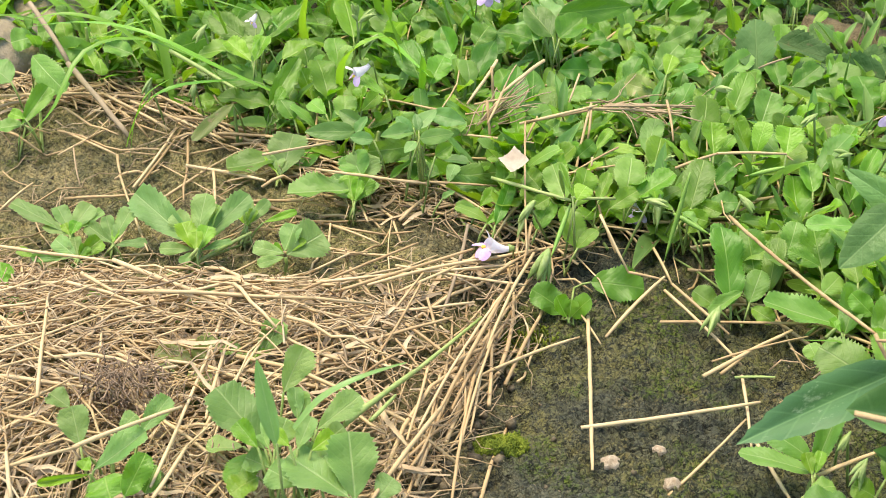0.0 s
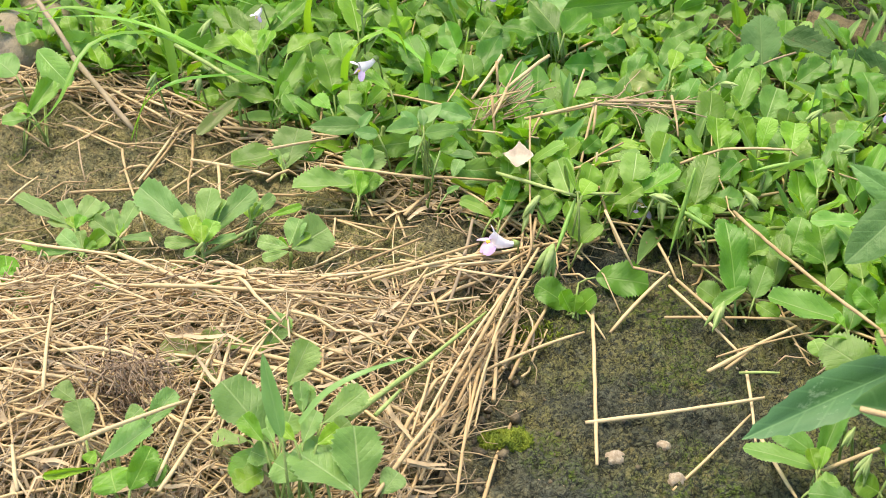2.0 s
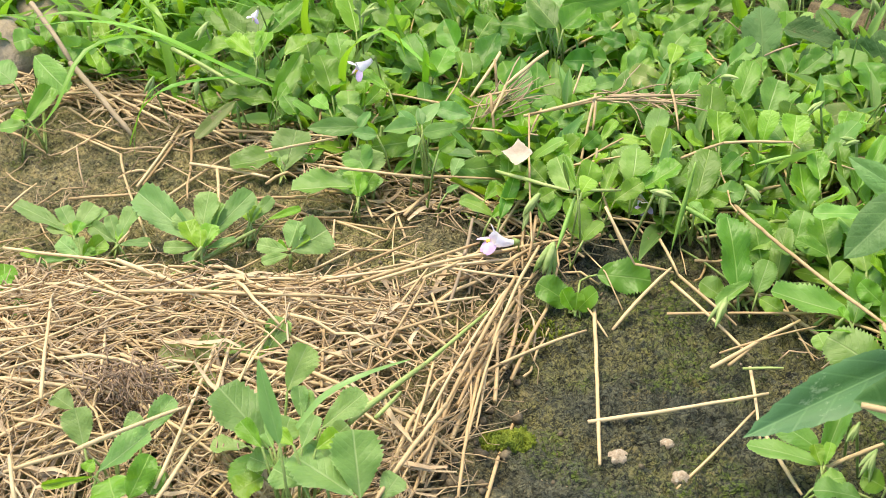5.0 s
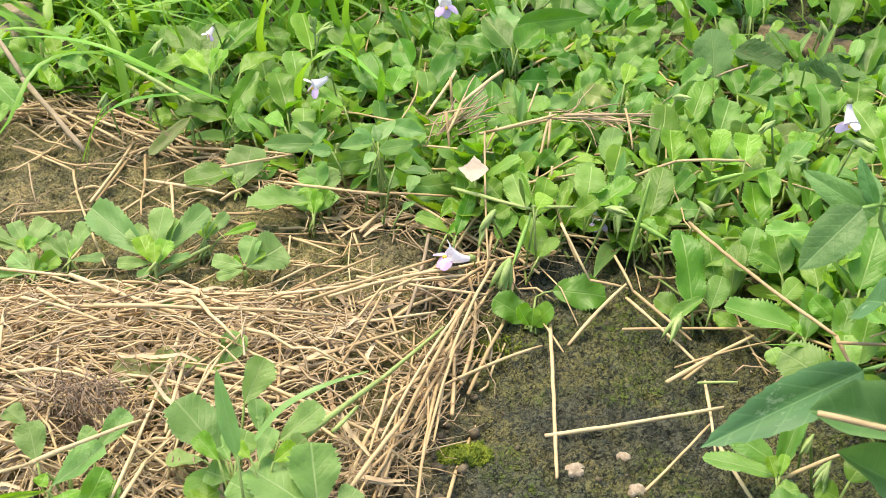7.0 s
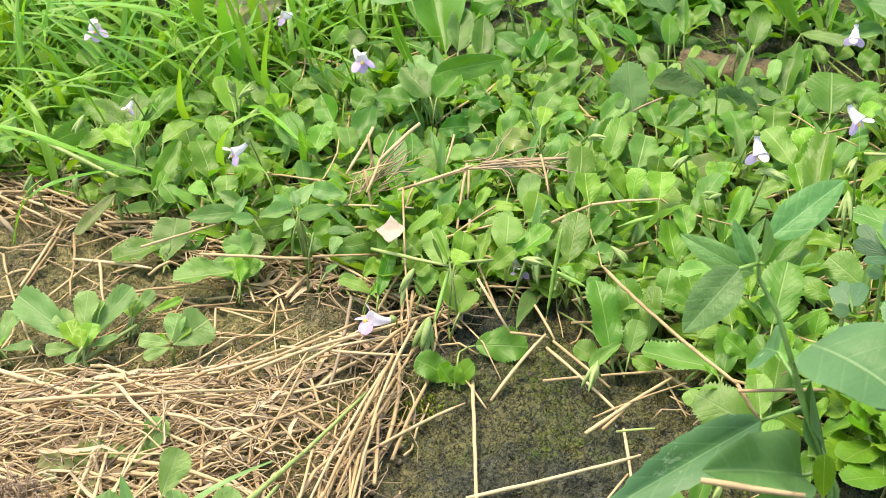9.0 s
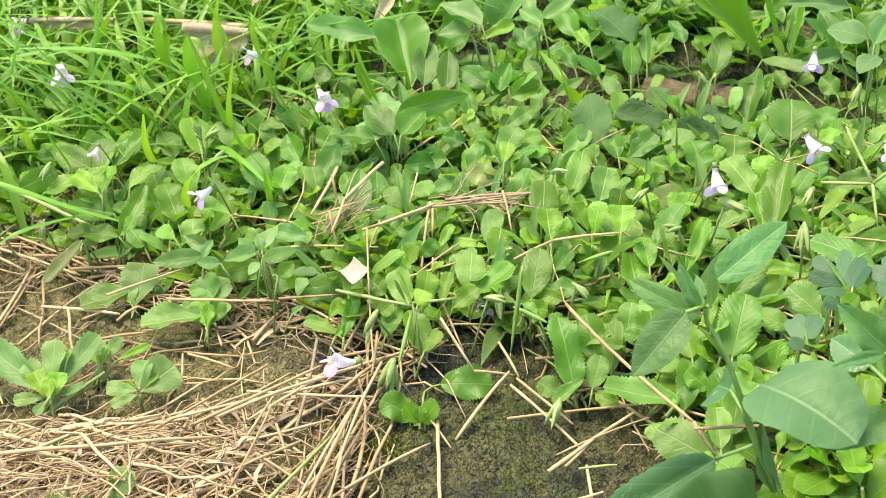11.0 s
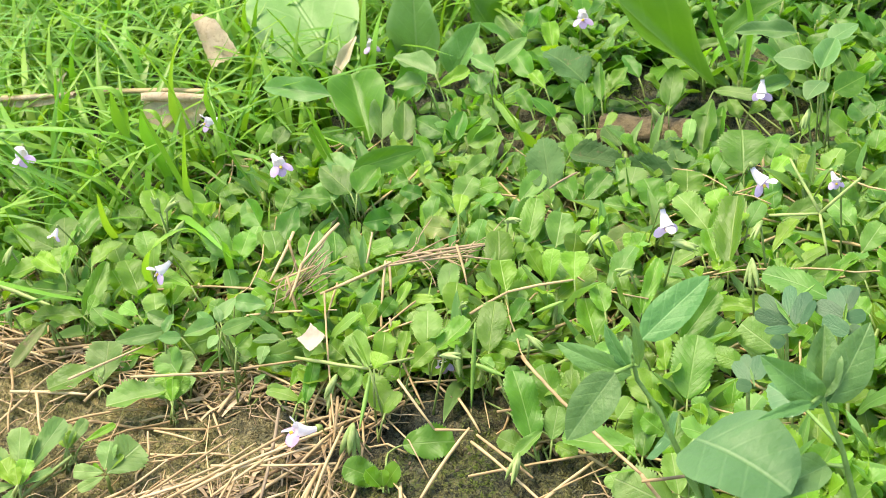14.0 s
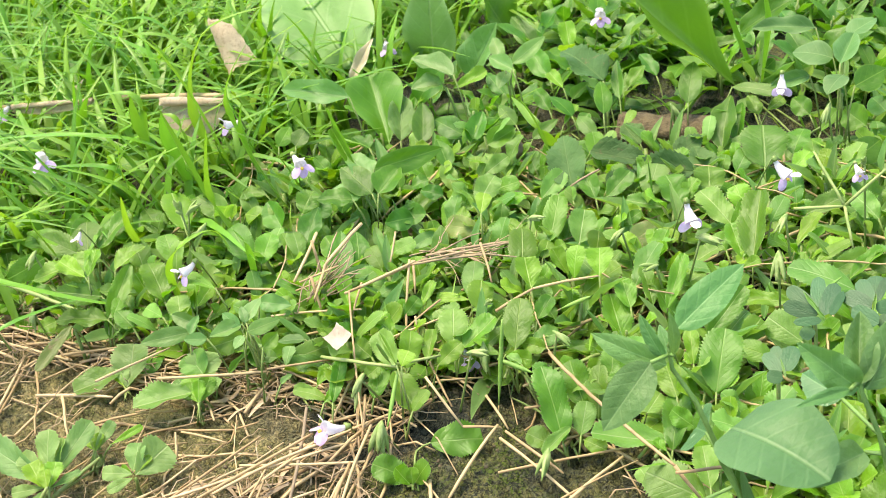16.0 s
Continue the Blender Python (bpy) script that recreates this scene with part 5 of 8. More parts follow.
herb([
    ("f", -0.0700, -0.1156, 0.0300, -0.0844, -0.1022, 0.0412, 0.0156, 1),
    ("F", -0.0713, -0.1194, 0.0340, -0.0775, -0.1130, 0.0380, 0.0062, -30),
    ("f", -0.0661, -0.0962, 0.0340, -0.0602, -0.0859, 0.0428, 0.0099, 44),
    ("f", -0.0617, -0.1035, 0.0300, -0.0628, -0.0952, 0.0353, 0.0053, 1),
    ("f", -0.0563, -0.1033, 0.0260, -0.0438, -0.0949, 0.0316, 0.0087, 23),
    ("F", -0.0566, -0.1185, 0.0320, -0.0504, -0.1146, 0.0346, 0.0063, 42),
    ("f", -0.0447, -0.1279, 0.0220, -0.0466, -0.1136, 0.0345, 0.0157, 14),
    ("f", -0.0464, -0.1286, 0.0240, -0.0635, -0.1187, 0.0302, 0.0164, 3),
    ("f", -0.0780, -0.1037, 0.0200, -0.0890, -0.1035, 0.0200, 0.0069, -2),
    ("t", -0.0748, -0.1088, 0.0220, -0.0792, -0.1191, 0.0188, 0.0113, 7),
    ("f", -0.0669, -0.1178, 0.0320, -0.0640, -0.1104, 0.0368, 0.0088, 37),
    ("f", -0.0639, -0.1205, 0.0260, -0.0546, -0.1154, 0.0295, 0.0092, 9),
    ("f", -0.0688, -0.1156, 0.0300, -0.0739, -0.1073, 0.0353, 0.0055, -12),
    ("f", -0.0586, -0.1021, 0.0300, -0.0617, -0.0961, 0.0338, 0.0057, -16),
    ("f", -0.0546, -0.1148, 0.0300, -0.0480, -0.1101, 0.0331, 0.0068, 39),
    ("f", -0.0688, -0.1186, 0.0260, -0.0756, -0.1162, 0.0275, 0.0087, -14),
    ("f", -0.0604, -0.1259, 0.0260, -0.0686, -0.1219, 0.0285, 0.0095, -32),
    ("F", -0.0624, -0.1210, 0.0360, -0.0668, -0.1173, 0.0383, 0.0047, -34),
    ("f", -0.0606, -0.1179, 0.0320, -0.0569, -0.1101, 0.0371, 0.0064, 7),
    ("t", -0.0723, -0.1185, 0.0220, -0.0797, -0.1238, 0.0208, 0.0090, -9),
    ("t", -0.0547, -0.1211, 0.0220, -0.0580, -0.1150, 0.0260, 0.0081, 2),
    ("S", -0.0638, -0.1354, 0.0500, -0.0688, -0.1226, 0.0682, 0.0048, -21),
    ("f", -0.0388, -0.1260, 0.0200, -0.0341, -0.1209, 0.0235, 0.0084, 15),
], label="leafy toothed herb standing in dry straw")
herb([
    ("f", -0.1297, -0.0923, 0.0260, -0.1361, -0.0885, 0.0283, 0.0073, -8),
    ("f", -0.1232, -0.1094, 0.0260, -0.1264, -0.1005, 0.0336, 0.0097, -11),
    ("f", -0.1074, -0.1046, 0.0260, -0.0993, -0.0952, 0.0321, 0.0072, 26),
    ("f", -0.1175, -0.1189, 0.0260, -0.1038, -0.1097, 0.0321, 0.0092, 10),
    ("F", -0.1198, -0.1136, 0.0260, -0.1214, -0.1167, 0.0240, 0.0047, -13),
    ("t", -0.1072, -0.1292, 0.0260, -0.1018, -0.1206, 0.0337, 0.0079, 41),
    ("F", -0.1184, -0.1206, 0.0260, -0.1325, -0.1234, 0.0256, 0.0029, -52),
    ("t", -0.1139, -0.1216, 0.0260, -0.1112, -0.1288, 0.0245, 0.0127, 14),
    ("f", -0.1133, -0.1032, 0.0260, -0.1088, -0.0988, 0.0289, 0.0057, 25),
    ("t", -0.1005, -0.1175, 0.0260, -0.1024, -0.1265, 0.0241, 0.0054, -30),
], label="broad-leaved herb half covered by straw")
herb([
    ("f", -0.0793, -0.0589, 0.0160, -0.0908, -0.0539, 0.0173, 0.0067, 1),
    ("f", -0.0781, -0.0584, 0.0160, -0.0710, -0.0488, 0.0241, 0.0093, 14),
    ("F", -0.0801, -0.0597, 0.0160, -0.0770, -0.0554, 0.0187, 0.0041, 2),
    ("f", -0.0948, -0.0580, 0.0160, -0.0919, -0.0515, 0.0201, 0.0052, 1),
], label="small herb with a round leaf among straw")
herb([
    ("o", -0.0987, -0.0633, 0.0200, -0.1106, -0.0599, 0.0206, 0.0077, -13),
    ("o", -0.0982, -0.0628, 0.0200, -0.0915, -0.0565, 0.0240, 0.0073, 37),
    ("o", -0.0982, -0.0697, 0.0200, -0.0913, -0.0758, 0.0193, 0.0072, -4),
    ("o", -0.1037, -0.0683, 0.0200, -0.1084, -0.0657, 0.0203, 0.0054, -24),
], label="withered drab herb pressed into straw")
herb([
    ("h", -0.1026, -0.0221, 0.0120, -0.0965, -0.0168, 0.0153, 0.0048, 26),
    ("h", -0.1024, -0.0238, 0.0120, -0.1076, -0.0237, 0.0120, 0.0036, -17),
    ("h", -0.1413, -0.0180, 0.0120, -0.1339, -0.0153, 0.0123, 0.0056, 30),
    ("h", -0.1663, -0.0271, 0.0120, -0.1618, -0.0217, 0.0126, 0.0067, 35),
    ("y", -0.1706, -0.0140, 0.0120, -0.1743, -0.0084, 0.0153, 0.0061, -6),
], label="small leaf sprouts among straw")
herb([
    ("f", -0.1089, 0.0160, 0.0100, -0.1339, 0.0389, 0.0187, 0.0134, -33),
    ("f", -0.1085, 0.0178, 0.0100, -0.1052, 0.0306, 0.0235, 0.0103, -7),
    ("f", -0.1075, 0.0167, 0.0100, -0.0898, 0.0341, 0.0206, 0.0095, 26),
    ("f", -0.1087, 0.0175, 0.0100, -0.1176, 0.0270, 0.0174, 0.0086, -37),
    ("f", -0.1076, 0.0174, 0.0100, -0.1008, 0.0291, 0.0193, 0.0064, -4),
    ("F", -0.1083, 0.0108, 0.0115, -0.1140, 0.0216, 0.0164, 0.0089, 6),
    ("F", -0.1066, 0.0108, 0.0115, -0.1038, 0.0200, 0.0158, 0.0076, 12),
    ("F", -0.1072, 0.0093, 0.0120, -0.1079, 0.0161, 0.0161, 0.0059, -7),
    ("f", -0.1096, 0.0134, 0.0100, -0.1219, 0.0140, 0.0100, 0.0055, -39),
    ("f", -0.1096, 0.0115, 0.0100, -0.1123, 0.0042, 0.0096, 0.0042, -12),
    ("f", -0.1064, 0.0122, 0.0100, -0.0952, 0.0167, 0.0108, 0.0043, 9),
], foot=(-0.1110, 0.0129), label="fresh green rosette with broad toothed leaves beside straw")
herb([
    ("F", -0.0915, 0.0293, 0.0100, -0.0953, 0.0370, 0.0143, 0.0057, -12),
    ("f", -0.0915, 0.0293, 0.0100, -0.0833, 0.0385, 0.0152, 0.0053, 41),
    ("F", -0.0910, 0.0285, 0.0100, -0.0883, 0.0348, 0.0136, 0.0044, 6),
    ("f", -0.0919, 0.0293, 0.0100, -0.0906, 0.0382, 0.0150, 0.0044, 10),
], foot=(-0.0913, 0.0344), label="young yellow-green shoot beside a rosette")
herb([
    ("f", -0.1578, 0.0252, 0.0100, -0.1817, 0.0399, 0.0141, 0.0074, -13),
    ("f", -0.1573, 0.0268, 0.0100, -0.1630, 0.0354, 0.0151, 0.0074, 6),
    ("f", -0.1564, 0.0267, 0.0100, -0.1502, 0.0360, 0.0156, 0.0087, 22),
    ("f", -0.1556, 0.0267, 0.0100, -0.1458, 0.0353, 0.0130, 0.0057, 17),
    ("F", -0.1562, 0.0237, 0.0100, -0.1543, 0.0286, 0.0128, 0.0052, 18),
    ("F", -0.1567, 0.0237, 0.0100, -0.1593, 0.0278, 0.0124, 0.0039, -21),
    ("f", -0.1571, 0.0237, 0.0100, -0.1670, 0.0294, 0.0109, 0.0056, -22),
], foot=(-0.1581, 0.0306), label="pale green small herb with toothed leaves on straw")
herb([
    ("f", -0.1526, 0.0138, 0.0070, -0.1617, 0.0214, 0.0096, 0.0073, -33),
    ("F", -0.1515, 0.0138, 0.0070, -0.1445, 0.0211, 0.0096, 0.0077, 48),
    ("f", -0.1523, 0.0146, 0.0070, -0.1540, 0.0201, 0.0114, 0.0064, -23),
    ("F", -0.1514, 0.0131, 0.0070, -0.1492, 0.0174, 0.0096, 0.0047, 42),
    ("f", -0.1541, 0.0131, 0.0070, -0.1691, 0.0134, 0.0070, 0.0038, -54),
    ("F", -0.1678, 0.0134, 0.0070, -0.1749, 0.0177, 0.0077, 0.0043, -24),
], foot=(-0.1538, 0.0181), label="low pale herb with round toothed leaves half under a straw")
herb([
    ("f", -0.1407, 0.0210, 0.0080, -0.1514, 0.0293, 0.0108, 0.0065, -32),
    ("f", -0.1404, 0.0218, 0.0080, -0.1341, 0.0322, 0.0163, 0.0082, 1),
    ("f", -0.1407, 0.0226, 0.0080, -0.1438, 0.0303, 0.0141, 0.0056, -11),
    ("f", -0.1394, 0.0195, 0.0080, -0.1274, 0.0207, 0.0081, 0.0043, 24),
    ("F", -0.1403, 0.0210, 0.0080, -0.1393, 0.0259, 0.0108, 0.0035, -8),
], foot=(-0.1418, 0.0261), label="upright pale herb leaning over the straws")
herb([
    ("f", -0.0755, 0.0101, 0.0100, -0.0874, 0.0139, 0.0106, 0.0064, -40),
    ("f", -0.0756, 0.0116, 0.0100, -0.0721, 0.0197, 0.0165, 0.0093, 0),
    ("f", -0.0746, 0.0094, 0.0100, -0.0617, 0.0185, 0.0132, 0.0161, 39),
    ("f", -0.0754, 0.0079, 0.0100, -0.0849, 0.0034, 0.0098, 0.0046, -39),
    ("F", -0.0759, 0.0101, 0.0100, -0.0798, 0.0134, 0.0118, 0.0038, -51),
    ("F", -0.0751, 0.0101, 0.0100, -0.0678, 0.0148, 0.0128, 0.0034, 24),
], foot=(-0.0752, 0.0100), label="small round-leaved herb rooted between straws")
herb([
    ("y", -0.1723, -0.0144, 0.0100, -0.1745, -0.0032, 0.0166, 0.0091, 27),
    ("h", -0.1701, -0.0178, 0.0100, -0.1655, -0.0150, 0.0103, 0.0052, 0),
    ("h", -0.1027, -0.0132, 0.0100, -0.0969, -0.0121, 0.0101, 0.0045, 45),
    ("h", -0.1073, -0.0191, 0.0100, -0.1014, -0.0192, 0.0100, 0.0028, 49),
    ("y", -0.0852, 0.0308, 0.0100, -0.0727, 0.0368, 0.0111, 0.0035, 42),
    ("t", -0.1417, -0.0134, 0.0100, -0.1360, -0.0120, 0.0102, 0.0053, 27),
], label="seedlings at the straw's edge")
herb([
    ("h", -0.0845, 0.0790, 0.0100, -0.1038, 0.0723, 0.0093, 0.0132, -14),
    ("f", -0.0823, 0.0720, 0.0060, -0.0774, 0.0872, 0.0168, 0.0180, 0),
    ("F", -0.0836, 0.0724, 0.0070, -0.0879, 0.0806, 0.0104, 0.0043, -9),
    ("f", -0.0829, 0.0729, 0.0060, -0.0839, 0.0804, 0.0118, 0.0061, 4),
], foot=(-0.0838, 0.0765), label="creeping herb with two broad pale toothed leaves on dark soil")
herb([
    ("h", -0.0533, 0.0516, 0.0110, -0.0776, 0.0504, 0.0107, 0.0141, -6),
    ("f", -0.0513, 0.0572, 0.0070, -0.0467, 0.0697, 0.0174, 0.0153, 11),
    ("F", -0.0518, 0.0472, 0.0090, -0.0538, 0.0577, 0.0151, 0.0086, -20),
    ("F", -0.0507, 0.0470, 0.0090, -0.0451, 0.0554, 0.0146, 0.0077, 33),
    ("F", -0.0510, 0.0456, 0.0100, -0.0496, 0.0527, 0.0158, 0.0059, 29),
    ("f", -0.0506, 0.0507, 0.0070, -0.0432, 0.0596, 0.0105, 0.0073, 18),
    ("h", -0.0529, 0.0526, 0.0070, -0.0603, 0.0657, 0.0099, 0.0092, -26),
], foot=(-0.0519, 0.0549), label="creeping herb with bright crown and broad pale leaf on soil")
herb([
    ("h", -0.0145, 0.0553, 0.0140, 0.0060, 0.0591, 0.0147, 0.0101, 54),
    ("h", -0.0233, 0.0702, 0.0140, -0.0348, 0.0751, 0.0143, 0.0085, -38),
    ("h", -0.0178, 0.0588, 0.0140, -0.0261, 0.0627, 0.0143, 0.0069, -28),
    ("F", -0.0030, 0.0343, 0.0140, 0.0041, 0.0415, 0.0168, 0.0067, 13),
    ("h", -0.0042, 0.0314, 0.0140, -0.0123, 0.0348, 0.0142, 0.0057, -38),
    ("f", -0.0146, 0.0521, 0.0140, -0.0113, 0.0590, 0.0182, 0.0059, -2),
    ("S", -0.0170, 0.0405, 0.0140, -0.0120, 0.0429, 0.0158, 0.0031, 11),
], label="pale toothed herb creeping out over the soil")
grass_blade([(-0.1458, 0.2400, 0.0496), (-0.1170, 0.2400, 0.0503), (-0.0985, 0.2400, 0.0448), (-0.0807, 0.2300, 0.0393)], 0.0048)
grass_blade([(-0.0739, 0.2400, 0.0094), (-0.0720, 0.2400, 0.0363), (-0.0730, 0.2400, 0.0621), (-0.0943, 0.2500, 0.0622)], 0.0071)
grass_blade([(-0.0504, 0.2200, 0.0104), (-0.0512, 0.2200, 0.0384), (-0.0535, 0.2200, 0.0546), (-0.0602, 0.2250, 0.0563)], 0.0057)
grass_blade([(-0.0326, 0.2200, 0.0179), (-0.0373, 0.2200, 0.0320), (-0.0340, 0.2200, 0.0503), (-0.0266, 0.2200, 0.0611)], 0.0037)
grass_blade([(-0.0171, 0.2400, 0.0040), (-0.0227, 0.2400, 0.0219), (-0.0293, 0.2400, 0.0558), (-0.0358, 0.2400, 0.0758)], 0.0036)
grass_blade([(-0.0806, 0.3400, 0.0221), (-0.0905, 0.3400, 0.0456), (-0.1010, 0.3400, 0.0652), (-0.1159, 0.3400, 0.0791)], 0.0052)
grass_blade([(-0.0396, 0.3200, 0.0397), (-0.0547, 0.3200, 0.0559), (-0.0686, 0.3200, 0.0629), (-0.0856, 0.3300, 0.0608)], 0.0063)
grass_blade([(-0.0593, 0.3400, 0.0530), (-0.0678, 0.3400, 0.0634), (-0.0782, 0.3400, 0.0666), (-0.0880, 0.3400, 0.0659)], 0.0042)
grass_blade([(-0.0832, 0.3400, 0.0244), (-0.0868, 0.3400, 0.0413), (-0.0973, 0.3400, 0.0558), (-0.1135, 0.3400, 0.0609)], 0.0072)
grass_blade([(-0.0979, 0.3400, 0.0366), (-0.0892, 0.3400, 0.0558), (-0.0777, 0.3400, 0.0739)], 0.0029)
grass_blade([(-0.0557, 0.2000, 0.0274), (-0.0679, 0.2000, 0.0444), (-0.0767, 0.2000, 0.0572), (-0.0785, 0.2000, 0.0652)], 0.0033)
grass_blade([(-0.0759, 0.1900, 0.0233), (-0.0799, 0.1900, 0.0384), (-0.0789, 0.1900, 0.0566), (-0.0740, 0.1900, 0.0690)], 0.0025)
grass_blade([(-0.0745, 0.1900, 0.0181), (-0.0799, 0.1900, 0.0337), (-0.0914, 0.1900, 0.0457), (-0.1143, 0.1900, 0.0586)], 0.0044)
grass_blade([(0.0072, 0.1700, 0.0214), (-0.0007, 0.1700, 0.0294), (-0.0084, 0.1700, 0.0373), (-0.0131, 0.1700, 0.0399)], 0.0043)
grass_blade([(-0.0089, 0.2500, 0.0289), (-0.0088, 0.2500, 0.0404), (-0.0052, 0.2500, 0.0525)], 0.0035)
grass_blade([(-0.1018, 0.2000, 0.0317), (-0.1120, 0.2000, 0.0436), (-0.1201, 0.2000, 0.0609), (-0.1270, 0.2000, 0.0729)], 0.0033)
grass_blade([(-0.0329, 0.1500, 0.0190), (-0.0395, 0.1500, 0.0243), (-0.0491, 0.1500, 0.0278), (-0.0581, 0.1500, 0.0235)], 0.0029)
grass_blade([(0.1191, 0.1650, 0.0252), (0.1143, 0.1650, 0.0422), (0.1090, 0.1650, 0.0542)], 0.0064, "grass_blade", "short broad shiny blade in the sward")
grass_blade([(-0.1372, 0.1500, 0.0198), (-0.1446, 0.1500, 0.0310), (-0.1507, 0.1500, 0.0419), (-0.1562, 0.1500, 0.0552)], 0.0033)
grass_blade([(-0.1363, 0.1600, 0.0177), (-0.1439, 0.1600, 0.0290), (-0.1458, 0.1600, 0.0400), (-0.1425, 0.1600, 0.0508)], 0.0023)
grass_blade([(-0.1445, 0.1400, 0.0290), (-0.1576, 0.1400, 0.0412), (-0.1762, 0.1400, 0.0467), (-0.1911, 0.1400, 0.0447)], 0.0042)
grass_blade([(-0.1495, 0.1000, 0.0040), (-0.1459, 0.1000, 0.0132), (-0.1386, 0.1000, 0.0278), (-0.1279, 0.1000, 0.0356)], 0.0024)
grass_blade([(-0.1104, 0.1500, 0.0361), (-0.1167, 0.1500, 0.0429), (-0.1179, 0.1500, 0.0549)], 0.0030)
tall_herb([
    ("m", 0.0958, -0.1120, 0.1060, 0.0800, -0.1180, 0.0917, 0.0116, -36),
    ("m", 0.1006, -0.1100, 0.1025, 0.0830, -0.1000, 0.1106, 0.0078, -70),
    ("m", 0.1039, -0.1100, 0.1134, 0.1259, -0.1000, 0.1222, 0.0101, 35),
    ("m", 0.1000, -0.1100, 0.1049, 0.0958, -0.1040, 0.1165, 0.0045, -66),
    ("m", 0.1022, -0.1120, 0.1069, 0.1017, -0.1120, 0.1211, 0.0035, -75),
    ("m", 0.1019, -0.1080, 0.1040, 0.1018, -0.1000, 0.1087, 0.0033, -12),
    ("K", 0.1050, -0.1140, 0.0549, 0.0544, -0.1400, 0.0522, 0.0139, -31),
    ("g", 0.1172, -0.1180, 0.0359, 0.0806, -0.1400, 0.0637, 0.0205, -38),
    ("k", 0.1130, -0.1000, 0.0673, 0.1141, -0.0850, 0.0568, 0.0162, -50),
    ("l", 0.1169, -0.1160, 0.0694, 0.1257, -0.1180, 0.0331, 0.0034, 127),
    ("m", 0.1227, -0.1180, 0.0146, 0.0925, -0.1350, 0.0451, 0.0158, -59),
    ("y", 0.1188, -0.1300, 0.0388, 0.1166, -0.1320, 0.0573, 0.0064, -152),
], [(0.1013, -0.1100, 0.1083), (0.1019, -0.1100, 0.1008), (0.1065, -0.1140, 0.0916), (0.1106, -0.1170, 0.0775), (0.1178, -0.1180, 0.0542), (0.1257, -0.1191, 0.0300), (0.1277, -0.1191, 0.0000)], label="tall dark green herb with broad smooth leaves")
tall_herb([
    ("H", 0.1138, -0.1210, 0.0857, 0.1312, -0.1450, 0.0829, 0.0329, -2),
], [(0.1109, -0.1210, 0.0823), (0.1104, -0.1190, 0.0788), (0.1112, -0.1190, 0.0730), (0.1174, -0.1190, 0.0552), (0.1274, -0.1190, 0.0300), (0.1294, -0.1190, 0.0000)], label="upright stalk with one large drooping oval leaf")
tall_herb([
    ("m", 0.1446, -0.1310, 0.0984, 0.1303, -0.1260, 0.1133, 0.0092, -63),
    ("m", 0.1446, -0.1310, 0.0995, 0.1503, -0.1180, 0.1127, 0.0090, 10),
    ("m", 0.1413, -0.1330, 0.1006, 0.1242, -0.1400, 0.1048, 0.0034, -40),
    ("m", 0.1465, -0.1310, 0.0976, 0.1609, -0.1220, 0.1136, 0.0115, 43),
    ("m", 0.1454, -0.1310, 0.0979, 0.1501, -0.1250, 0.1050, 0.0035, 10),
    ("m", 0.1465, -0.1310, 0.0765, 0.1243, -0.1400, 0.0784, 0.0097, -33),
    ("k", 0.1481, -0.1120, 0.0795, 0.1414, -0.1000, 0.0812, 0.0110, -35),
], [(0.1450, -0.1300, 0.1027), (0.1454, -0.1310, 0.0969), (0.1494, -0.1330, 0.0833), (0.1529, -0.1350, 0.0642), (0.1589, -0.1350, 0.0300), (0.1589, -0.1350, 0.0000)], label="upright broad-leaved herb with pointed leaves")
straw((0.0325, -0.0238, 0.0030), (0.0253, -0.0999, 0.0030), 0.00085)
straw((0.0237, -0.0817, 0.0060), (0.0816, -0.0729, 0.0080), 0.00082, PALE, "pale dry straw stalk lying on the litter")
straw((-0.0070, -0.0574, 0.0070), (0.0286, -0.0336, 0.0040), 0.00072)
straw((0.0378, -0.0325, 0.0030), (0.0609, -0.0096, 0.0120), 0.00083)
straw((0.0303, -0.0237, 0.0060), (0.0356, -0.0362, 0.0030), 0.00057)
straw((0.0566, -0.0294, 0.0070), (0.1074, -0.0325, 0.0080), 0.00065)
straw((0.0605, -0.0137, 0.0090), (0.0803, -0.0518, 0.0060), 0.00073)
straw((0.0629, -0.0141, 0.0120), (0.0783, -0.0392, 0.0090), 0.00074)
straw((0.0659, -0.0598, 0.0080), (0.1002, -0.0374, 0.0090), 0.00087)
straw((0.0721, -0.0576, 0.0070), (0.0845, -0.0466, 0.0080), 0.00079)
straw((0.0793, -0.0574, 0.0060), (0.0758, -0.0894, 0.0040), 0.00068, PALE, "pale dry straw stalk lying on the litter")
straw((0.0770, -0.0849, 0.0050), (0.0820, -0.1152, 0.0060), 0.00079)
straw((0.0469, -0.1093, 0.0030), (0.0763, -0.0783, 0.0050), 0.00058)
straw((0.0387, 0.0067, 0.0280), (0.0484, -0.0066, 0.0120), 0.00068, PALE, "pale dry straw stalk lying on the litter")
straw((0.0484, -0.0066, 0.0120), (0.0622, -0.0082, 0.0090), 0.00068)
straw((0.0853, 0.0064, 0.0270), (0.1049, -0.0918, 0.0500), 0.00078)
straw((0.1049, -0.0918, 0.0500), (0.1107, -0.0977, 0.0400), 0.00077)
straw((0.1042, -0.0949, 0.0500), (0.1290, -0.0984, 0.0500), 0.00069)
straw((0.0745, -0.1598, 0.0800), (0.0978, -0.1666, 0.0780), 0.00101)
straw((-0.1798, 0.1140, 0.0040), (-0.1513, 0.0893, 0.0060), 0.00070)
straw((-0.1513, 0.0893, 0.0060), (-0.1477, 0.0758, 0.0040), 0.00078)
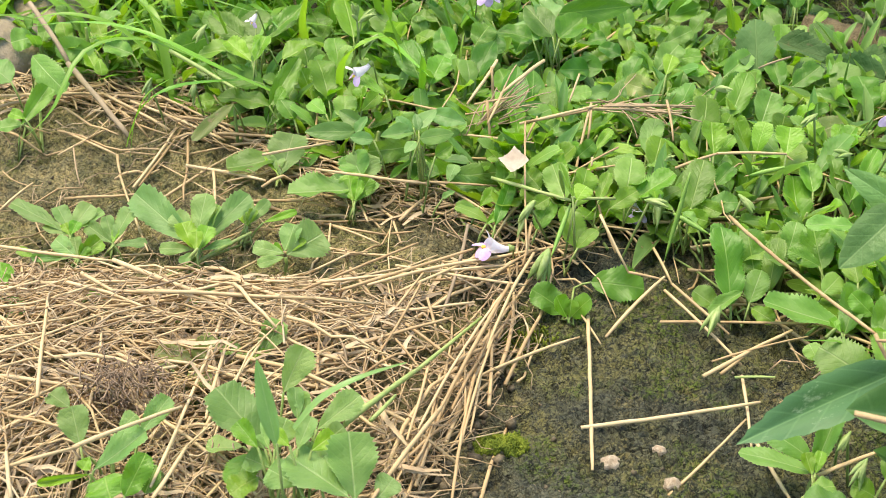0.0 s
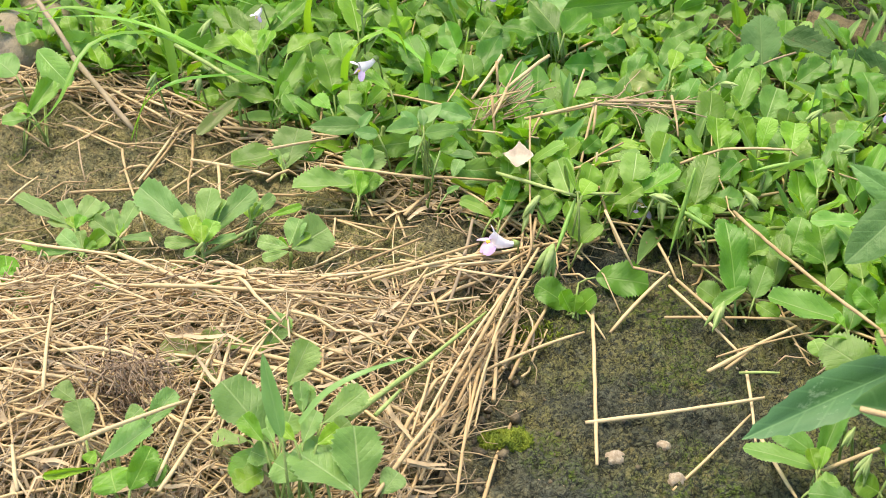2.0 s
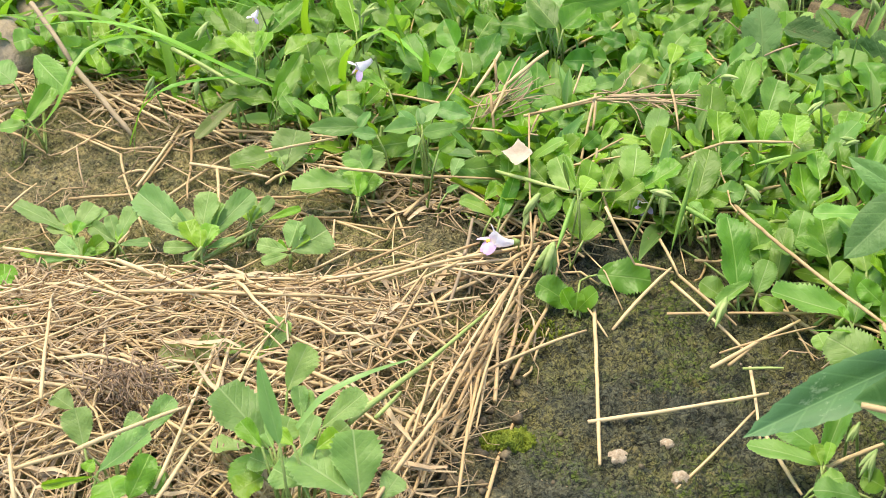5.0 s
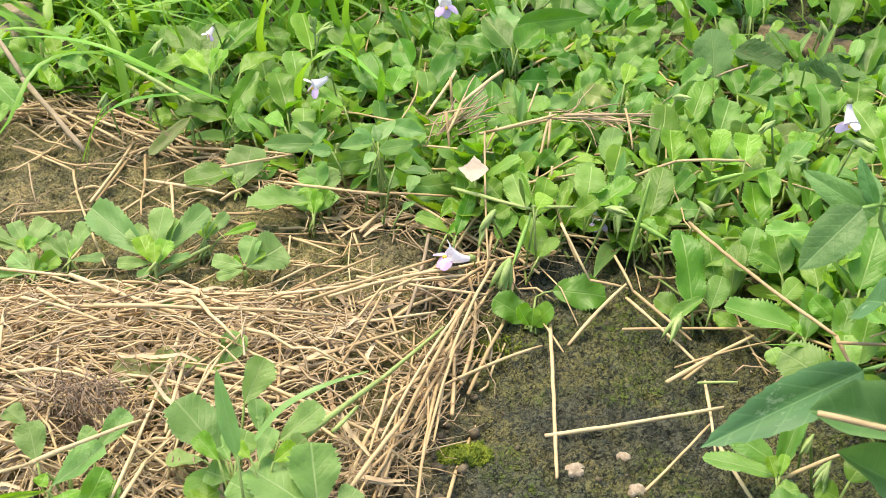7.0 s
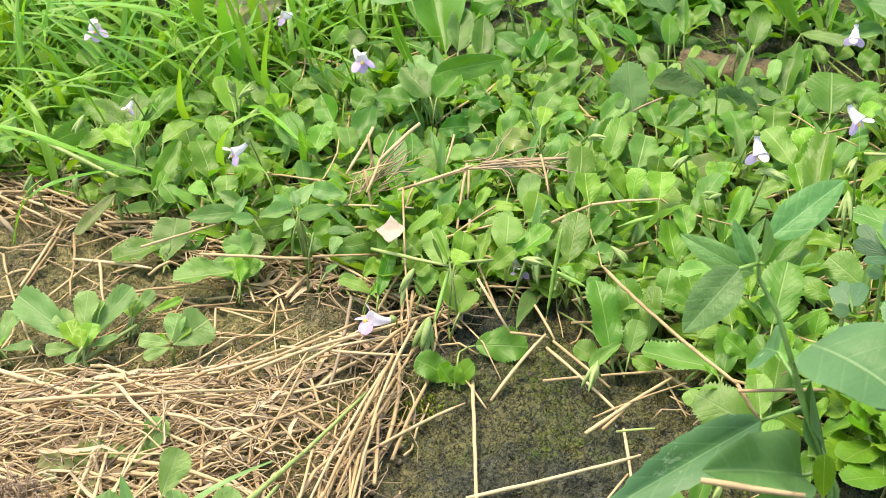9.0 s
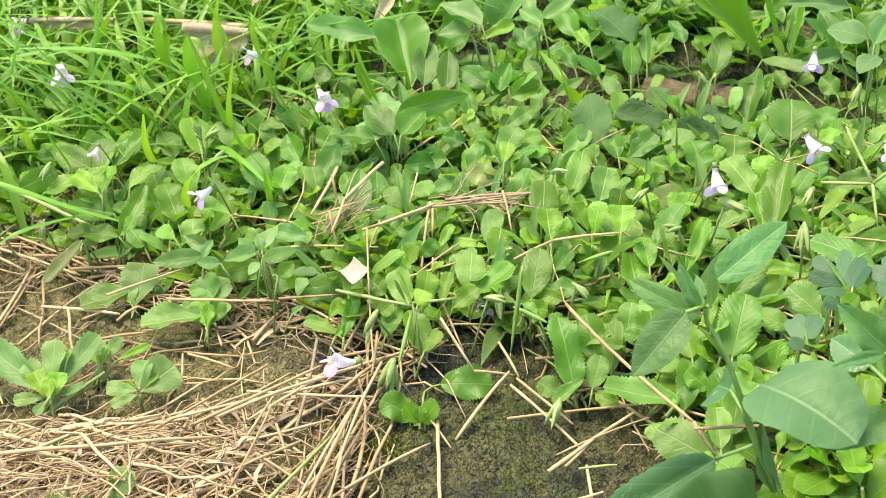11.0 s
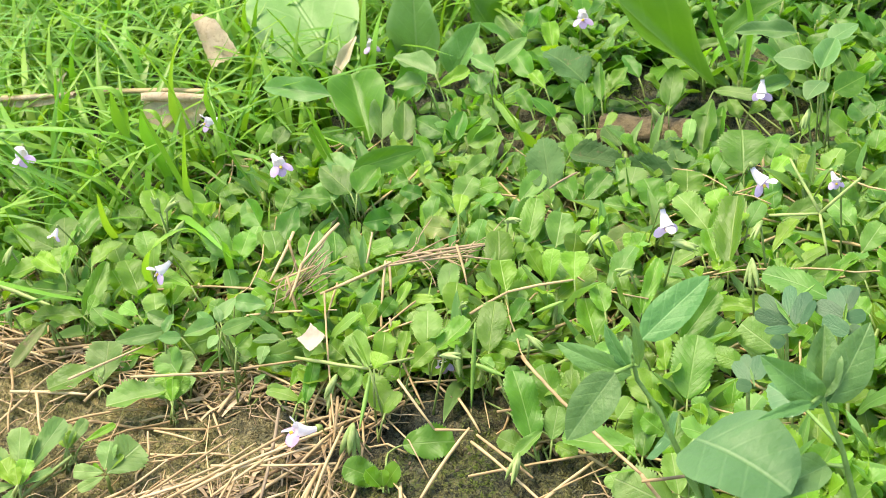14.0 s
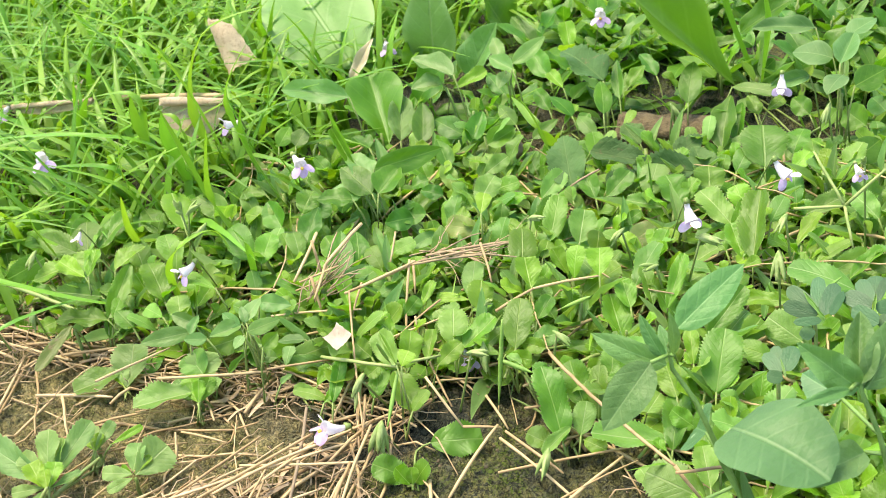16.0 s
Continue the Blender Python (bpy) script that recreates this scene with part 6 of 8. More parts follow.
straw((-0.1479, 0.0750, 0.0050), (-0.1264, 0.0153, 0.0080), 0.00065)
straw((-0.1411, 0.0669, 0.0040), (-0.1302, 0.1126, 0.0060), 0.00079, PALE, "pale dry straw stalk lying on the litter")
straw((-0.1394, 0.0694, 0.0030), (-0.1282, 0.1114, 0.0050), 0.00069)
straw((-0.1688, 0.0888, 0.0100), (-0.1627, 0.0681, 0.0040), 0.00049, ROOT, "thin brown dead runner over the leaves", "dead_runner")
straw((-0.1899, 0.0492, 0.0050), (-0.1813, 0.0678, 0.0060), 0.00066)
straw((-0.1870, 0.1396, 0.0090), (-0.1348, 0.1338, 0.0080), 0.00084)
straw((-0.2084, 0.1258, 0.0100), (-0.1667, 0.1455, 0.0100), 0.00095)
straw((-0.2095, 0.1315, 0.0120), (-0.1739, 0.1375, 0.0100), 0.00084)
straw((-0.1669, 0.1393, 0.0090), (-0.1325, 0.1089, 0.0070), 0.00083)
straw((-0.1524, 0.1311, 0.0090), (-0.1090, 0.0989, 0.0080), 0.00082)
straw((-0.1443, 0.1390, 0.0090), (-0.1027, 0.1018, 0.0080), 0.00072)
straw((-0.1215, 0.0806, 0.0060), (-0.0874, 0.0647, 0.0080), 0.00087, PALE, "pale dry straw stalk lying on the litter")
straw((-0.1110, 0.1020, 0.0090), (-0.0849, 0.0970, 0.0100), 0.00080)
straw((-0.0892, 0.0900, 0.0140), (-0.0605, 0.0848, 0.0140), 0.00069)
straw((-0.0840, 0.0373, 0.0360), (-0.0597, 0.0673, 0.0240), 0.00064, PALE, "pale dry straw stalk lying on the litter")
straw((-0.0661, 0.0565, 0.0180), (-0.0219, 0.0481, 0.0160), 0.00074)
straw((-0.0219, 0.0497, 0.0160), (0.0048, 0.0525, 0.0120), 0.00065)
straw((-0.0590, 0.0358, 0.0050), (-0.0409, 0.0217, 0.0060), 0.00063)
straw((-0.0381, 0.0315, 0.0040), (-0.0282, 0.0314, 0.0050), 0.00054)
straw((-0.1401, -0.0160, 0.0170), (-0.0650, -0.0093, 0.0130), 0.00066, PALE, "pale dry straw stalk lying on the litter")
straw((-0.1751, 0.0017, 0.0200), (-0.1321, -0.0110, 0.0220), 0.00075)
straw((-0.1323, -0.0117, 0.0230), (-0.0909, -0.0323, 0.0190), 0.00105, PALE, "pale dry straw stalk lying on the litter")
straw((-0.0907, -0.0330, 0.0200), (-0.1007, -0.1258, 0.0260), 0.00072, PALE, "pale dry straw stalk lying on the litter")
straw((-0.1387, -0.0920, 0.0300), (-0.1477, -0.0381, 0.0280), 0.00074, PALE, "pale dry straw stalk lying on the litter")
straw((-0.1216, -0.1204, 0.0360), (-0.0946, -0.1018, 0.0340), 0.00080, PALE, "pale dry straw stalk lying on the litter")
straw((-0.0877, -0.0631, 0.0240), (-0.0891, -0.0982, 0.0260), 0.00072, PALE, "pale dry straw stalk lying on the litter")
straw((-0.0583, -0.0762, 0.0180), (-0.0596, -0.0334, 0.0140), 0.00061)
straw((-0.0596, -0.0334, 0.0140), (-0.0548, -0.0077, 0.0100), 0.00066)
straw((-0.0510, -0.0008, 0.0110), (-0.0422, -0.0173, 0.0090), 0.00076)
straw((0.0056, -0.0128, 0.0120), (-0.0201, -0.0830, 0.0160), 0.00086)
straw((-0.0201, -0.0830, 0.0160), (-0.0405, -0.1289, 0.0220), 0.00090)
straw((-0.0087, -0.0604, 0.0100), (-0.0177, -0.1203, 0.0140), 0.00072)
straw((-0.0064, -0.0587, 0.0100), (-0.0112, -0.0875, 0.0100), 0.00060)
straw((-0.0310, -0.0380, 0.0140), (-0.0119, -0.0569, 0.0100), 0.00071)
straw((-0.0236, -0.0264, 0.0160), (-0.0201, -0.0419, 0.0100), 0.00064)
straw((0.0044, 0.1009, 0.0400), (0.0061, 0.0970, 0.0200), 0.00079)
straw((0.0265, 0.1487, 0.0200), (-0.0048, 0.0947, 0.0160), 0.00093)
straw((0.0018, 0.0827, 0.0340), (0.0032, 0.0757, 0.0160), 0.00077)
straw((0.0163, 0.0687, 0.0320), (0.0123, -0.0012, 0.0160), 0.00054)
straw((0.0163, 0.0682, 0.0320), (0.0507, 0.0874, 0.0280), 0.00067)
straw((0.0443, 0.0847, 0.0300), (0.0424, 0.0746, 0.0200), 0.00077)
straw((0.0505, 0.0893, 0.0280), (0.0876, 0.0859, 0.0280), 0.00078, ROOT, "thin brown dead runner over the leaves", "dead_runner")
straw((0.0876, 0.0859, 0.0280), (0.0880, 0.0861, 0.0200), 0.00058, ROOT, "thin brown dead runner over the leaves", "dead_runner")
straw((0.0711, 0.0385, 0.0280), (0.0875, 0.0424, 0.0320), 0.00081)
straw((0.0875, 0.0424, 0.0320), (0.1136, 0.0416, 0.0320), 0.00072)
straw((-0.2003, 0.1677, 0.0400), (-0.1791, 0.1390, 0.0240), 0.00150, GREYWOOD, "weathered grey dead stick", "dead_stick")
straw((-0.1796, 0.1390, 0.0240), (-0.1493, 0.1050, 0.0060), 0.00160, GREYWOOD, "weathered grey dead stick", "dead_stick")
straw((-0.0079, 0.0221, 0.0140), (-0.0190, -0.0295, 0.0100), 0.00085, GREYWOOD, "weathered grey dead stick", "dead_stick")
straw((-0.0486, -0.0992, 0.0240), (-0.0266, -0.0639, 0.0160), 0.00116, RUNNER, "thick pale green creeping runner stem", "green_runner")
straw((-0.0266, -0.0639, 0.0160), (-0.0051, -0.0297, 0.0100), 0.00086, RUNNER, "thick pale green creeping runner stem", "green_runner")
straw((-0.0413, -0.0953, 0.0220), (-0.0339, -0.0816, 0.0200), 0.00086, RUNNER, "thick pale green creeping runner stem", "green_runner")
straw((-0.1326, 0.1301, 0.0340), (-0.0976, 0.1098, 0.0220), 0.00111, RUNNER, "thick pale green creeping runner stem", "green_runner")
straw((-0.0976, 0.1098, 0.0220), (-0.0790, 0.1117, 0.0160), 0.00091, RUNNER, "thick pale green creeping runner stem", "green_runner")
straw((0.0014, 0.0359, 0.0260), (0.0292, 0.0163, 0.0280), 0.00088, RUNNER, "thick pale green creeping runner stem", "green_runner")
straw((0.0294, 0.0182, 0.0280), (0.0463, 0.0204, 0.0260), 0.00078, RUNNER, "thick pale green creeping runner stem", "green_runner")
pod((0.0666, 0.0132, 0.0240), (0.0801, 0.0034, 0.0200), 0.00103)
straw((-0.1136, 0.0073, 0.0040), (-0.1065, 0.0080, 0.0140), 0.00104, RUNNER, "thick pale green creeping runner stem", "green_runner")
straw((-0.1133, 0.0080, 0.0040), (-0.0890, 0.0241, 0.0100), 0.00106, RUNNER, "thick pale green creeping runner stem", "green_runner")
straw((0.0701, -0.0524, 0.0080), (0.1043, -0.0422, 0.0100), 0.00047)
straw((0.0760, -0.0606, 0.0080), (0.0884, -0.0632, 0.0100), 0.00062, RUNNER, "thick pale green creeping runner stem", "green_runner")
straw((0.0884, -0.1110, 0.0120), (0.1090, -0.1080, 0.0200), 0.00083)
straw((-0.0603, 0.0190, 0.0060), (-0.0594, 0.0271, 0.0120), 0.00062)
straw((-0.0010, -0.0142, 0.0160), (0.0169, 0.0089, 0.0120), 0.00068)
straw((-0.0541, -0.0189, 0.0140), (-0.0062, 0.0034, 0.0160), 0.00076)
straw((-0.0623, -0.0138, 0.0140), (0.0059, -0.0017, 0.0120), 0.00067, PALE, "pale dry straw stalk lying on the litter")
straw((-0.0697, -0.0203, 0.0140), (-0.0265, 0.0133, 0.0120), 0.00068)
straw((0.0152, 0.0168, 0.0180), (0.0110, -0.0018, 0.0120), 0.00078)
straw((-0.1383, -0.1306, 0.0380), (-0.1198, -0.1200, 0.0360), 0.00070)
straw((-0.1616, -0.0475, 0.0260), (-0.1482, -0.0598, 0.0240), 0.00076)
straw((-0.1472, -0.0623, 0.0260), (-0.1194, -0.0715, 0.0240), 0.00066)
straw((-0.1335, -0.1395, 0.0360), (-0.1375, -0.1262, 0.0400), 0.00075, PALE, "pale dry straw stalk lying on the litter")
straw((-0.0972, -0.1382, 0.0340), (-0.0920, -0.1140, 0.0300), 0.00077, PALE, "pale dry straw stalk lying on the litter")
straw((-0.1350, -0.0380, 0.0220), (-0.1052, -0.0278, 0.0180), 0.00071)
straw((-0.0873, -0.0675, 0.0180), (-0.0453, -0.0553, 0.0120), 0.00061)
straw((-0.0893, -0.0503, 0.0180), (-0.0460, -0.0310, 0.0120), 0.00063)
straw((-0.0714, -0.0485, 0.0140), (-0.0383, -0.0311, 0.0120), 0.00063, PALE, "pale dry straw stalk lying on the litter")
straw((-0.1731, 0.3696, 0.0180), (-0.1203, 0.3507, 0.0200), 0.00197, PALE, "pale dry straw stalk lying on the litter")
flower(-0.0017, 0.0000, 0.0200, -1, -0.25, 0.35, 0.0104)
flower(-0.0518, 0.0996, 0.0380, -1, -0.4, -0.5, 0.0087)
flower(0.0570, 0.0315, 0.0120, 0.1, -1, -0.4, 0.0075)
flower(0.0050, 0.1484, 0.0520, 0.3, -0.9, -0.2, 0.0102)
flower(-0.1200, 0.2139, 0.0500, 0.1, -1, 0.0, 0.0110)
flower(0.1528, 0.0439, 0.0460, 0.1, -0.8, -1.5, 0.0095)
flower(0.1973, 0.0590, 0.0480, 0.5, -0.6, -0.9, 0.0098)
flower(0.2263, 0.1436, 0.0420, -0.3, -0.6, -1.2, 0.0087)
flower(-0.0319, 0.2327, 0.0400, -1, -0.3, 0.0, 0.0089)
flower(0.0595, 0.3222, 0.0260, 0.0, -1, -0.2, 0.0091)
flower(0.1639, 0.2266, 0.0600, -0.3, -1, 0.0, 0.0097)
flower(0.2231, 0.0495, 0.0480, 0, -1, -0.5, 0.0062)
flower(-0.0968, 0.1333, 0.0460, -0.3, -0.2, -0.5, 0.0052)
flower(-0.1640, 0.3332, 0.0300, -0.5, -1, 0, 0.0101)
pod((0.0707, 0.0123, 0.0420), (0.0626, 0.0044, 0.0040), 0.00091)
pod((0.1535, 0.1064, 0.0240), (0.1495, 0.0932, 0.0500), 0.00049)
pod((0.0294, 0.0175, 0.0260), (0.0201, -0.0019, 0.0120), 0.00093)
pod((0.0237, 0.0116, 0.0440), (0.0273, 0.0183, 0.0280), 0.00080)
pod((0.1041, 0.0119, 0.0440), (0.0920, 0.0189, 0.0360), 0.00083)
pod((0.1935, -0.0036, 0.0400), (0.1726, -0.0192, 0.0420), 0.00061)
bud_cluster(0.0147, 0.0190, 0.0240, -0.8, -0.4, -0.7, 0.0129)
bud_cluster(0.0191, -0.0053, 0.0180, -0.35, -0.5, -1, 0.0140)
bud_cluster(0.0625, 0.0221, 0.0240, -0.2, -0.5, -1, 0.0113)
bud_cluster(0.0739, -0.0358, 0.0160, -0.6, -0.7, -0.7, 0.0107)
bud_cluster(-0.1390, 0.1128, 0.0280, -0.5, -0.5, -0.8, 0.0086)
bud_cluster(-0.1204, 0.1138, 0.0260, -0.3, -0.5, -1, 0.0096)
bud_cluster(-0.1187, 0.1397, 0.0400, -0.8, -0.3, -0.6, 0.0098)
bud_cluster(-0.0509, 0.1607, 0.0340, 0.7, 0, 0.7, 0.0102)
bud_cluster(0.1744, 0.0084, 0.0460, -0.2, -0.5, -0.9, 0.0112)
bud_cluster(0.1864, 0.0332, 0.0460, -0.6, -0.6, -0.3, 0.0087)
bud_cluster(0.0573, 0.0127, 0.0300, 1, -0.2, 0, 0.0090)
bud_cluster(0.0682, 0.0420, 0.0300, 0.5, -0.3, 0.8, 0.0065)
bud_cluster(-0.0527, 0.1507, 0.0400, -0.2, 0, 1, 0.0102)
bud_cluster(0.1836, 0.1753, 0.0280, 0.3, -0.2, -0.8, 0.0098)
grass_blade([(-0.0746, 0.1164, 0.0140), (-0.1034, 0.1072, 0.0340), (-0.1375, 0.1129, 0.0500), (-0.1677, 0.1331, 0.0460), (-0.1989, 0.1550, 0.0340)], 0.0030)
grass_blade([(-0.1036, 0.1112, 0.0320), (-0.1374, 0.1107, 0.0480), (-0.1597, 0.0963, 0.0500), (-0.1711, 0.0748, 0.0340), (-0.1868, 0.0762, 0.0200)], 0.0028)
grass_blade([(-0.0994, 0.1138, 0.0280), (-0.1229, 0.0842, 0.0400), (-0.1392, 0.0854, 0.0280), (-0.1448, 0.0849, 0.0080)], 0.0029)
grass_blade([(-0.0597, 0.1203, 0.0140), (-0.0578, 0.1088, 0.0360), (-0.0487, 0.1020, 0.0500), (-0.0371, 0.1199, 0.0440), (-0.0325, 0.1248, 0.0300)], 0.0034)
grass_blade([(-0.0246, 0.1208, 0.0140), (-0.0239, 0.1136, 0.0360), (-0.0280, 0.1134, 0.0460)], 0.0029)
grass_blade([(-0.0597, -0.1297, 0.0500), (-0.0521, -0.1267, 0.0580), (-0.0418, -0.1232, 0.0620), (-0.0300, -0.1149, 0.0600)], 0.0023, material=NEARBLADE)
grass_blade([(-0.0757, 0.1582, 0.0200), (-0.0762, 0.1449, 0.0400), (-0.0697, 0.1175, 0.0700)], 0.0036)
grass_blade([(-0.1083, 0.1339, 0.0400), (-0.1131, 0.1298, 0.0600)], 0.0029)
grass_blade([(-0.1325, 0.1342, 0.0400), (-0.1462, 0.1303, 0.0600), (-0.1508, 0.1245, 0.0700)], 0.0034)
grass_blade([(0.1265, 0.1841, 0.0120), (0.1161, 0.1685, 0.0360), (0.1100, 0.1974, 0.0400)], 0.0072)
grass_blade([(0.0306, 0.1876, 0.0200), (0.0241, 0.1836, 0.0453), (0.0208, 0.1796, 0.0629)], 0.0039)
grass_blade([(-0.0589, 0.2301, 0.0120), (-0.0689, 0.2261, 0.0395), (-0.1062, 0.2221, 0.0565), (-0.1649, 0.2764, 0.0400)], 0.0058)
grass_blade([(-0.0678, 0.2340, 0.0120), (-0.0733, 0.2300, 0.0450), (-0.0722, 0.2260, 0.0686)], 0.0076)
grass_blade([(-0.0552, 0.2155, 0.0140), (-0.0585, 0.2115, 0.0444), (-0.0572, 0.2075, 0.0646)], 0.0086)
grass_blade([(-0.0822, 0.2135, 0.0100), (-0.0878, 0.2095, 0.0396), (-0.1289, 0.2273, 0.0400)], 0.0051)
grass_blade([(-0.0436, 0.2386, 0.0140), (-0.0448, 0.2346, 0.0555), (-0.0301, 0.2306, 0.0907), (0.0025, 0.2266, 0.0999)], 0.0059)
grass_blade([(-0.0319, 0.2207, 0.0140), (-0.0437, 0.2167, 0.0695), (-0.0570, 0.2127, 0.1008), (-0.0848, 0.2087, 0.1224)], 0.0058)
grass_blade([(-0.0177, 0.2082, 0.0140), (-0.0254, 0.2042, 0.0650), (-0.0075, 0.2002, 0.0950)], 0.0040)
grass_blade([(-0.0427, 0.1858, 0.0140), (-0.0486, 0.1818, 0.0488), (-0.0532, 0.1778, 0.0786)], 0.0081)
grass_blade([(-0.0292, 0.1547, 0.0140), (-0.0389, 0.1566, 0.0400), (-0.0314, 0.1467, 0.0789)], 0.0042)
grass_blade([(-0.0077, 0.1787, 0.0140), (-0.0193, 0.1747, 0.0548), (-0.0155, 0.1707, 0.0779)], 0.0038)
grass_blade([(0.0030, 0.1765, 0.0140), (-0.0071, 0.1725, 0.0490), (-0.0324, 0.1685, 0.0724)], 0.0027)
grass_blade([(-0.1353, 0.1355, 0.0100), (-0.1408, 0.1496, 0.0400), (-0.1588, 0.1814, 0.0400)], 0.0040)
grass_blade([(-0.0787, 0.1756, 0.0200), (-0.0986, 0.1716, 0.0528), (-0.1348, 0.1676, 0.0799)], 0.0048)
grass_blade([(0.2388, 0.2208, 0.0140), (0.2268, 0.2168, 0.0496), (0.2210, 0.2128, 0.0790)], 0.0059)
grass_blade([(0.2394, 0.2059, 0.0140), (0.2418, 0.2019, 0.0491), (0.2356, 0.1979, 0.0811)], 0.0040)
bud_cluster(0.0976, -0.1061, 0.0240, -0.7, -0.5, -0.5, 0.0072)
bud_cluster(0.1001, -0.1158, 0.0220, -0.6, -0.6, -0.6, 0.0081)
bud_cluster(0.0970, -0.1010, 0.0260, -0.4, -0.5, -0.8, 0.0066)
straw((0.0153, 0.0031, 0.0140), (-0.0042, -0.0495, 0.0120), 0.00074, PALE, "pale dry straw stalk lying on the litter")
straw((-0.0020, -0.0436, 0.0120), (-0.0150, -0.0984, 0.0120), 0.00060)
straw((-0.0042, 0.0020, 0.0140), (-0.0342, -0.0175, 0.0120), 0.00076, PALE, "pale dry straw stalk lying on the litter")
straw((-0.0153, -0.0348, 0.0140), (-0.0523, -0.0518, 0.0140), 0.00063)
straw((0.0028, -0.0188, 0.0120), (-0.0271, -0.0948, 0.0180), 0.00061, PALE, "pale dry straw stalk lying on the litter")
straw((-0.0347, -0.0010, 0.0120), (0.0111, -0.0139, 0.0120), 0.00067)
straw((-0.0444, -0.0158, 0.0140), (0.0019, 0.0008, 0.0140), 0.00076, PALE, "pale dry straw stalk lying on the litter")
straw((-0.0364, -0.0312, 0.0120), (-0.0226, -0.0041, 0.0140), 0.00058)
straw((-0.0497, -0.0336, 0.0140), (-0.0072, -0.0236, 0.0120), 0.00065, PALE, "pale dry straw stalk lying on the litter")
straw((-0.0257, -0.0144, 0.0140), (-0.0415, -0.0578, 0.0140), 0.00056)
straw((-0.0233, -0.0581, 0.0140), (-0.0305, -0.0997, 0.0180), 0.00066)
straw((-0.0343, -0.0462, 0.0140), (-0.0217, -0.0721, 0.0140), 0.00054)
bud_cluster(0.2395, 0.1221, 0.0400, -0.5, -0.3, -0.6, 0.0100)
bud_cluster(0.0972, 0.0922, 0.0340, 0.6, -0.3, 0.3, 0.0086)
bud_cluster(0.0893, 0.0077, 0.0340, 0.5, -0.5, -0.2, 0.0087)
bud_cluster(0.1347, 0.0345, 0.0360, -0.6, -0.3, 0.2, 0.0083)
bud_cluster(-0.0448, 0.1516, 0.0300, -0.5, -0.4, -0.2, 0.0093)
bud_cluster(-0.1128, 0.1657, 0.0260, -0.4, -0.4, -0.5, 0.0090)
bud_cluster(0.1551, 0.0412, 0.0400, 0.9, -0.3, -0.1, 0.0101)
bud_cluster(0.1292, 0.0642, 0.0360, -0.7, -0.3, -0.2, 0.0082)
bud_cluster(0.2250, 0.0498, 0.0520, -0.2, -0.2, 0.8, 0.0075)
straw((0.1927, 0.0409, 0.0440), (0.2096, 0.0323, 0.0460), 0.00082, RUNNER, "thick pale green creeping runner stem", "green_runner")
straw((0.2096, 0.0323, 0.0460), (0.2046, 0.0504, 0.0620), 0.00082, RUNNER, "thick pale green creeping runner stem", "green_runner")
straw((0.2096, 0.0323, 0.0460), (0.2246, 0.0298, 0.0600), 0.00090, RUNNER, "thick pale green creeping runner stem", "green_runner")
straw((0.2096, 0.0323, 0.0460), (0.2081, 0.0206, 0.0340), 0.00082, RUNNER, "thick pale green creeping runner stem", "green_runner")
straw((0.0070, 0.1067, 0.0400), (-0.0060, 0.0872, 0.0300), 0.00090)
straw((0.0266, 0.1062, 0.0400), (0.0081, 0.0888, 0.0340), 0.00100)
straw((0.0081, 0.0888, 0.0340), (0.0016, 0.0711, 0.0300), 0.00078)
# Not a straw: stands for the rolled edge of the dead leaf.
straw((-0.1186, 0.3455, 0.0220), (-0.0346, 0.2926, 0.0300), 0.00201, PALE, "pale dry straw stalk lying on the litter")
straw((0.0414, 0.0753, 0.0340), (0.0785, 0.0702, 0.0340), 0.00058, ROOT, "thin brown dead runner over the leaves", "dead_runner")
straw((0.0474, 0.0733, 0.0360), (0.0840, 0.0729, 0.0360), 0.00058, ROOT, "thin brown dead runner over the leaves", "dead_runner")
straw((0.0587, 0.0797, 0.0340), (0.0859, 0.0673, 0.0320), 0.00049, ROOT, "thin brown dead runner over the leaves", "dead_runner")
straw((0.0142, 0.0704, 0.0300), (0.0452, 0.0742, 0.0360), 0.00077)
straw((0.0430, 0.0760, 0.0360), (0.0351, 0.0527, 0.0140), 0.00068)
straw((0.0401, 0.0437, 0.0300), (0.0396, 0.0430, 0.0140), 0.00056, PALE, "pale dry straw stalk lying on the litter")
straw((0.0105, 0.0733, 0.0220), (-0.0026, 0.0562, 0.0100), 0.00068)
straw((0.0218, 0.0762, 0.0300), (0.0141, 0.0643, 0.0200), 0.00058)
straw((0.0216, 0.0424, 0.0220), (0.0522, 0.0451, 0.0260), 0.00056)
straw((0.0516, 0.0546, 0.0280), (0.0307, 0.0429, 0.0220), 0.00056)
straw((0.0399, 0.0938, 0.0400), (0.0346, 0.0845, 0.0300), 0.00060, PALE, "pale dry straw stalk lying on the litter")
straw((-0.0181, 0.0808, 0.0200), (0.0197, 0.0655, 0.0240), 0.00059)
straw((-0.0034, 0.0830, 0.0320), (0.0140, 0.0864, 0.0340), 0.00059)
straw((0.0726, 0.0742, 0.0380), (0.0730, 0.0559, 0.0300), 0.00067)
straw((0.1339, 0.1203, 0.0340), (0.1200, 0.1178, 0.0300), 0.00063, ROOT, "thin brown dead runner over the leaves", "dead_runner")
straw((-0.0230, 0.0609, 0.0120), (0.0047, 0.0307, 0.0100), 0.00066)
straw((0.0156, 0.0468, 0.0120), (0.0012, 0.0201, 0.0080), 0.00065, PALE, "pale dry straw stalk lying on the litter")
straw((0.0418, 0.0317, 0.0160), (0.0464, 0.0113, 0.0080), 0.00064)
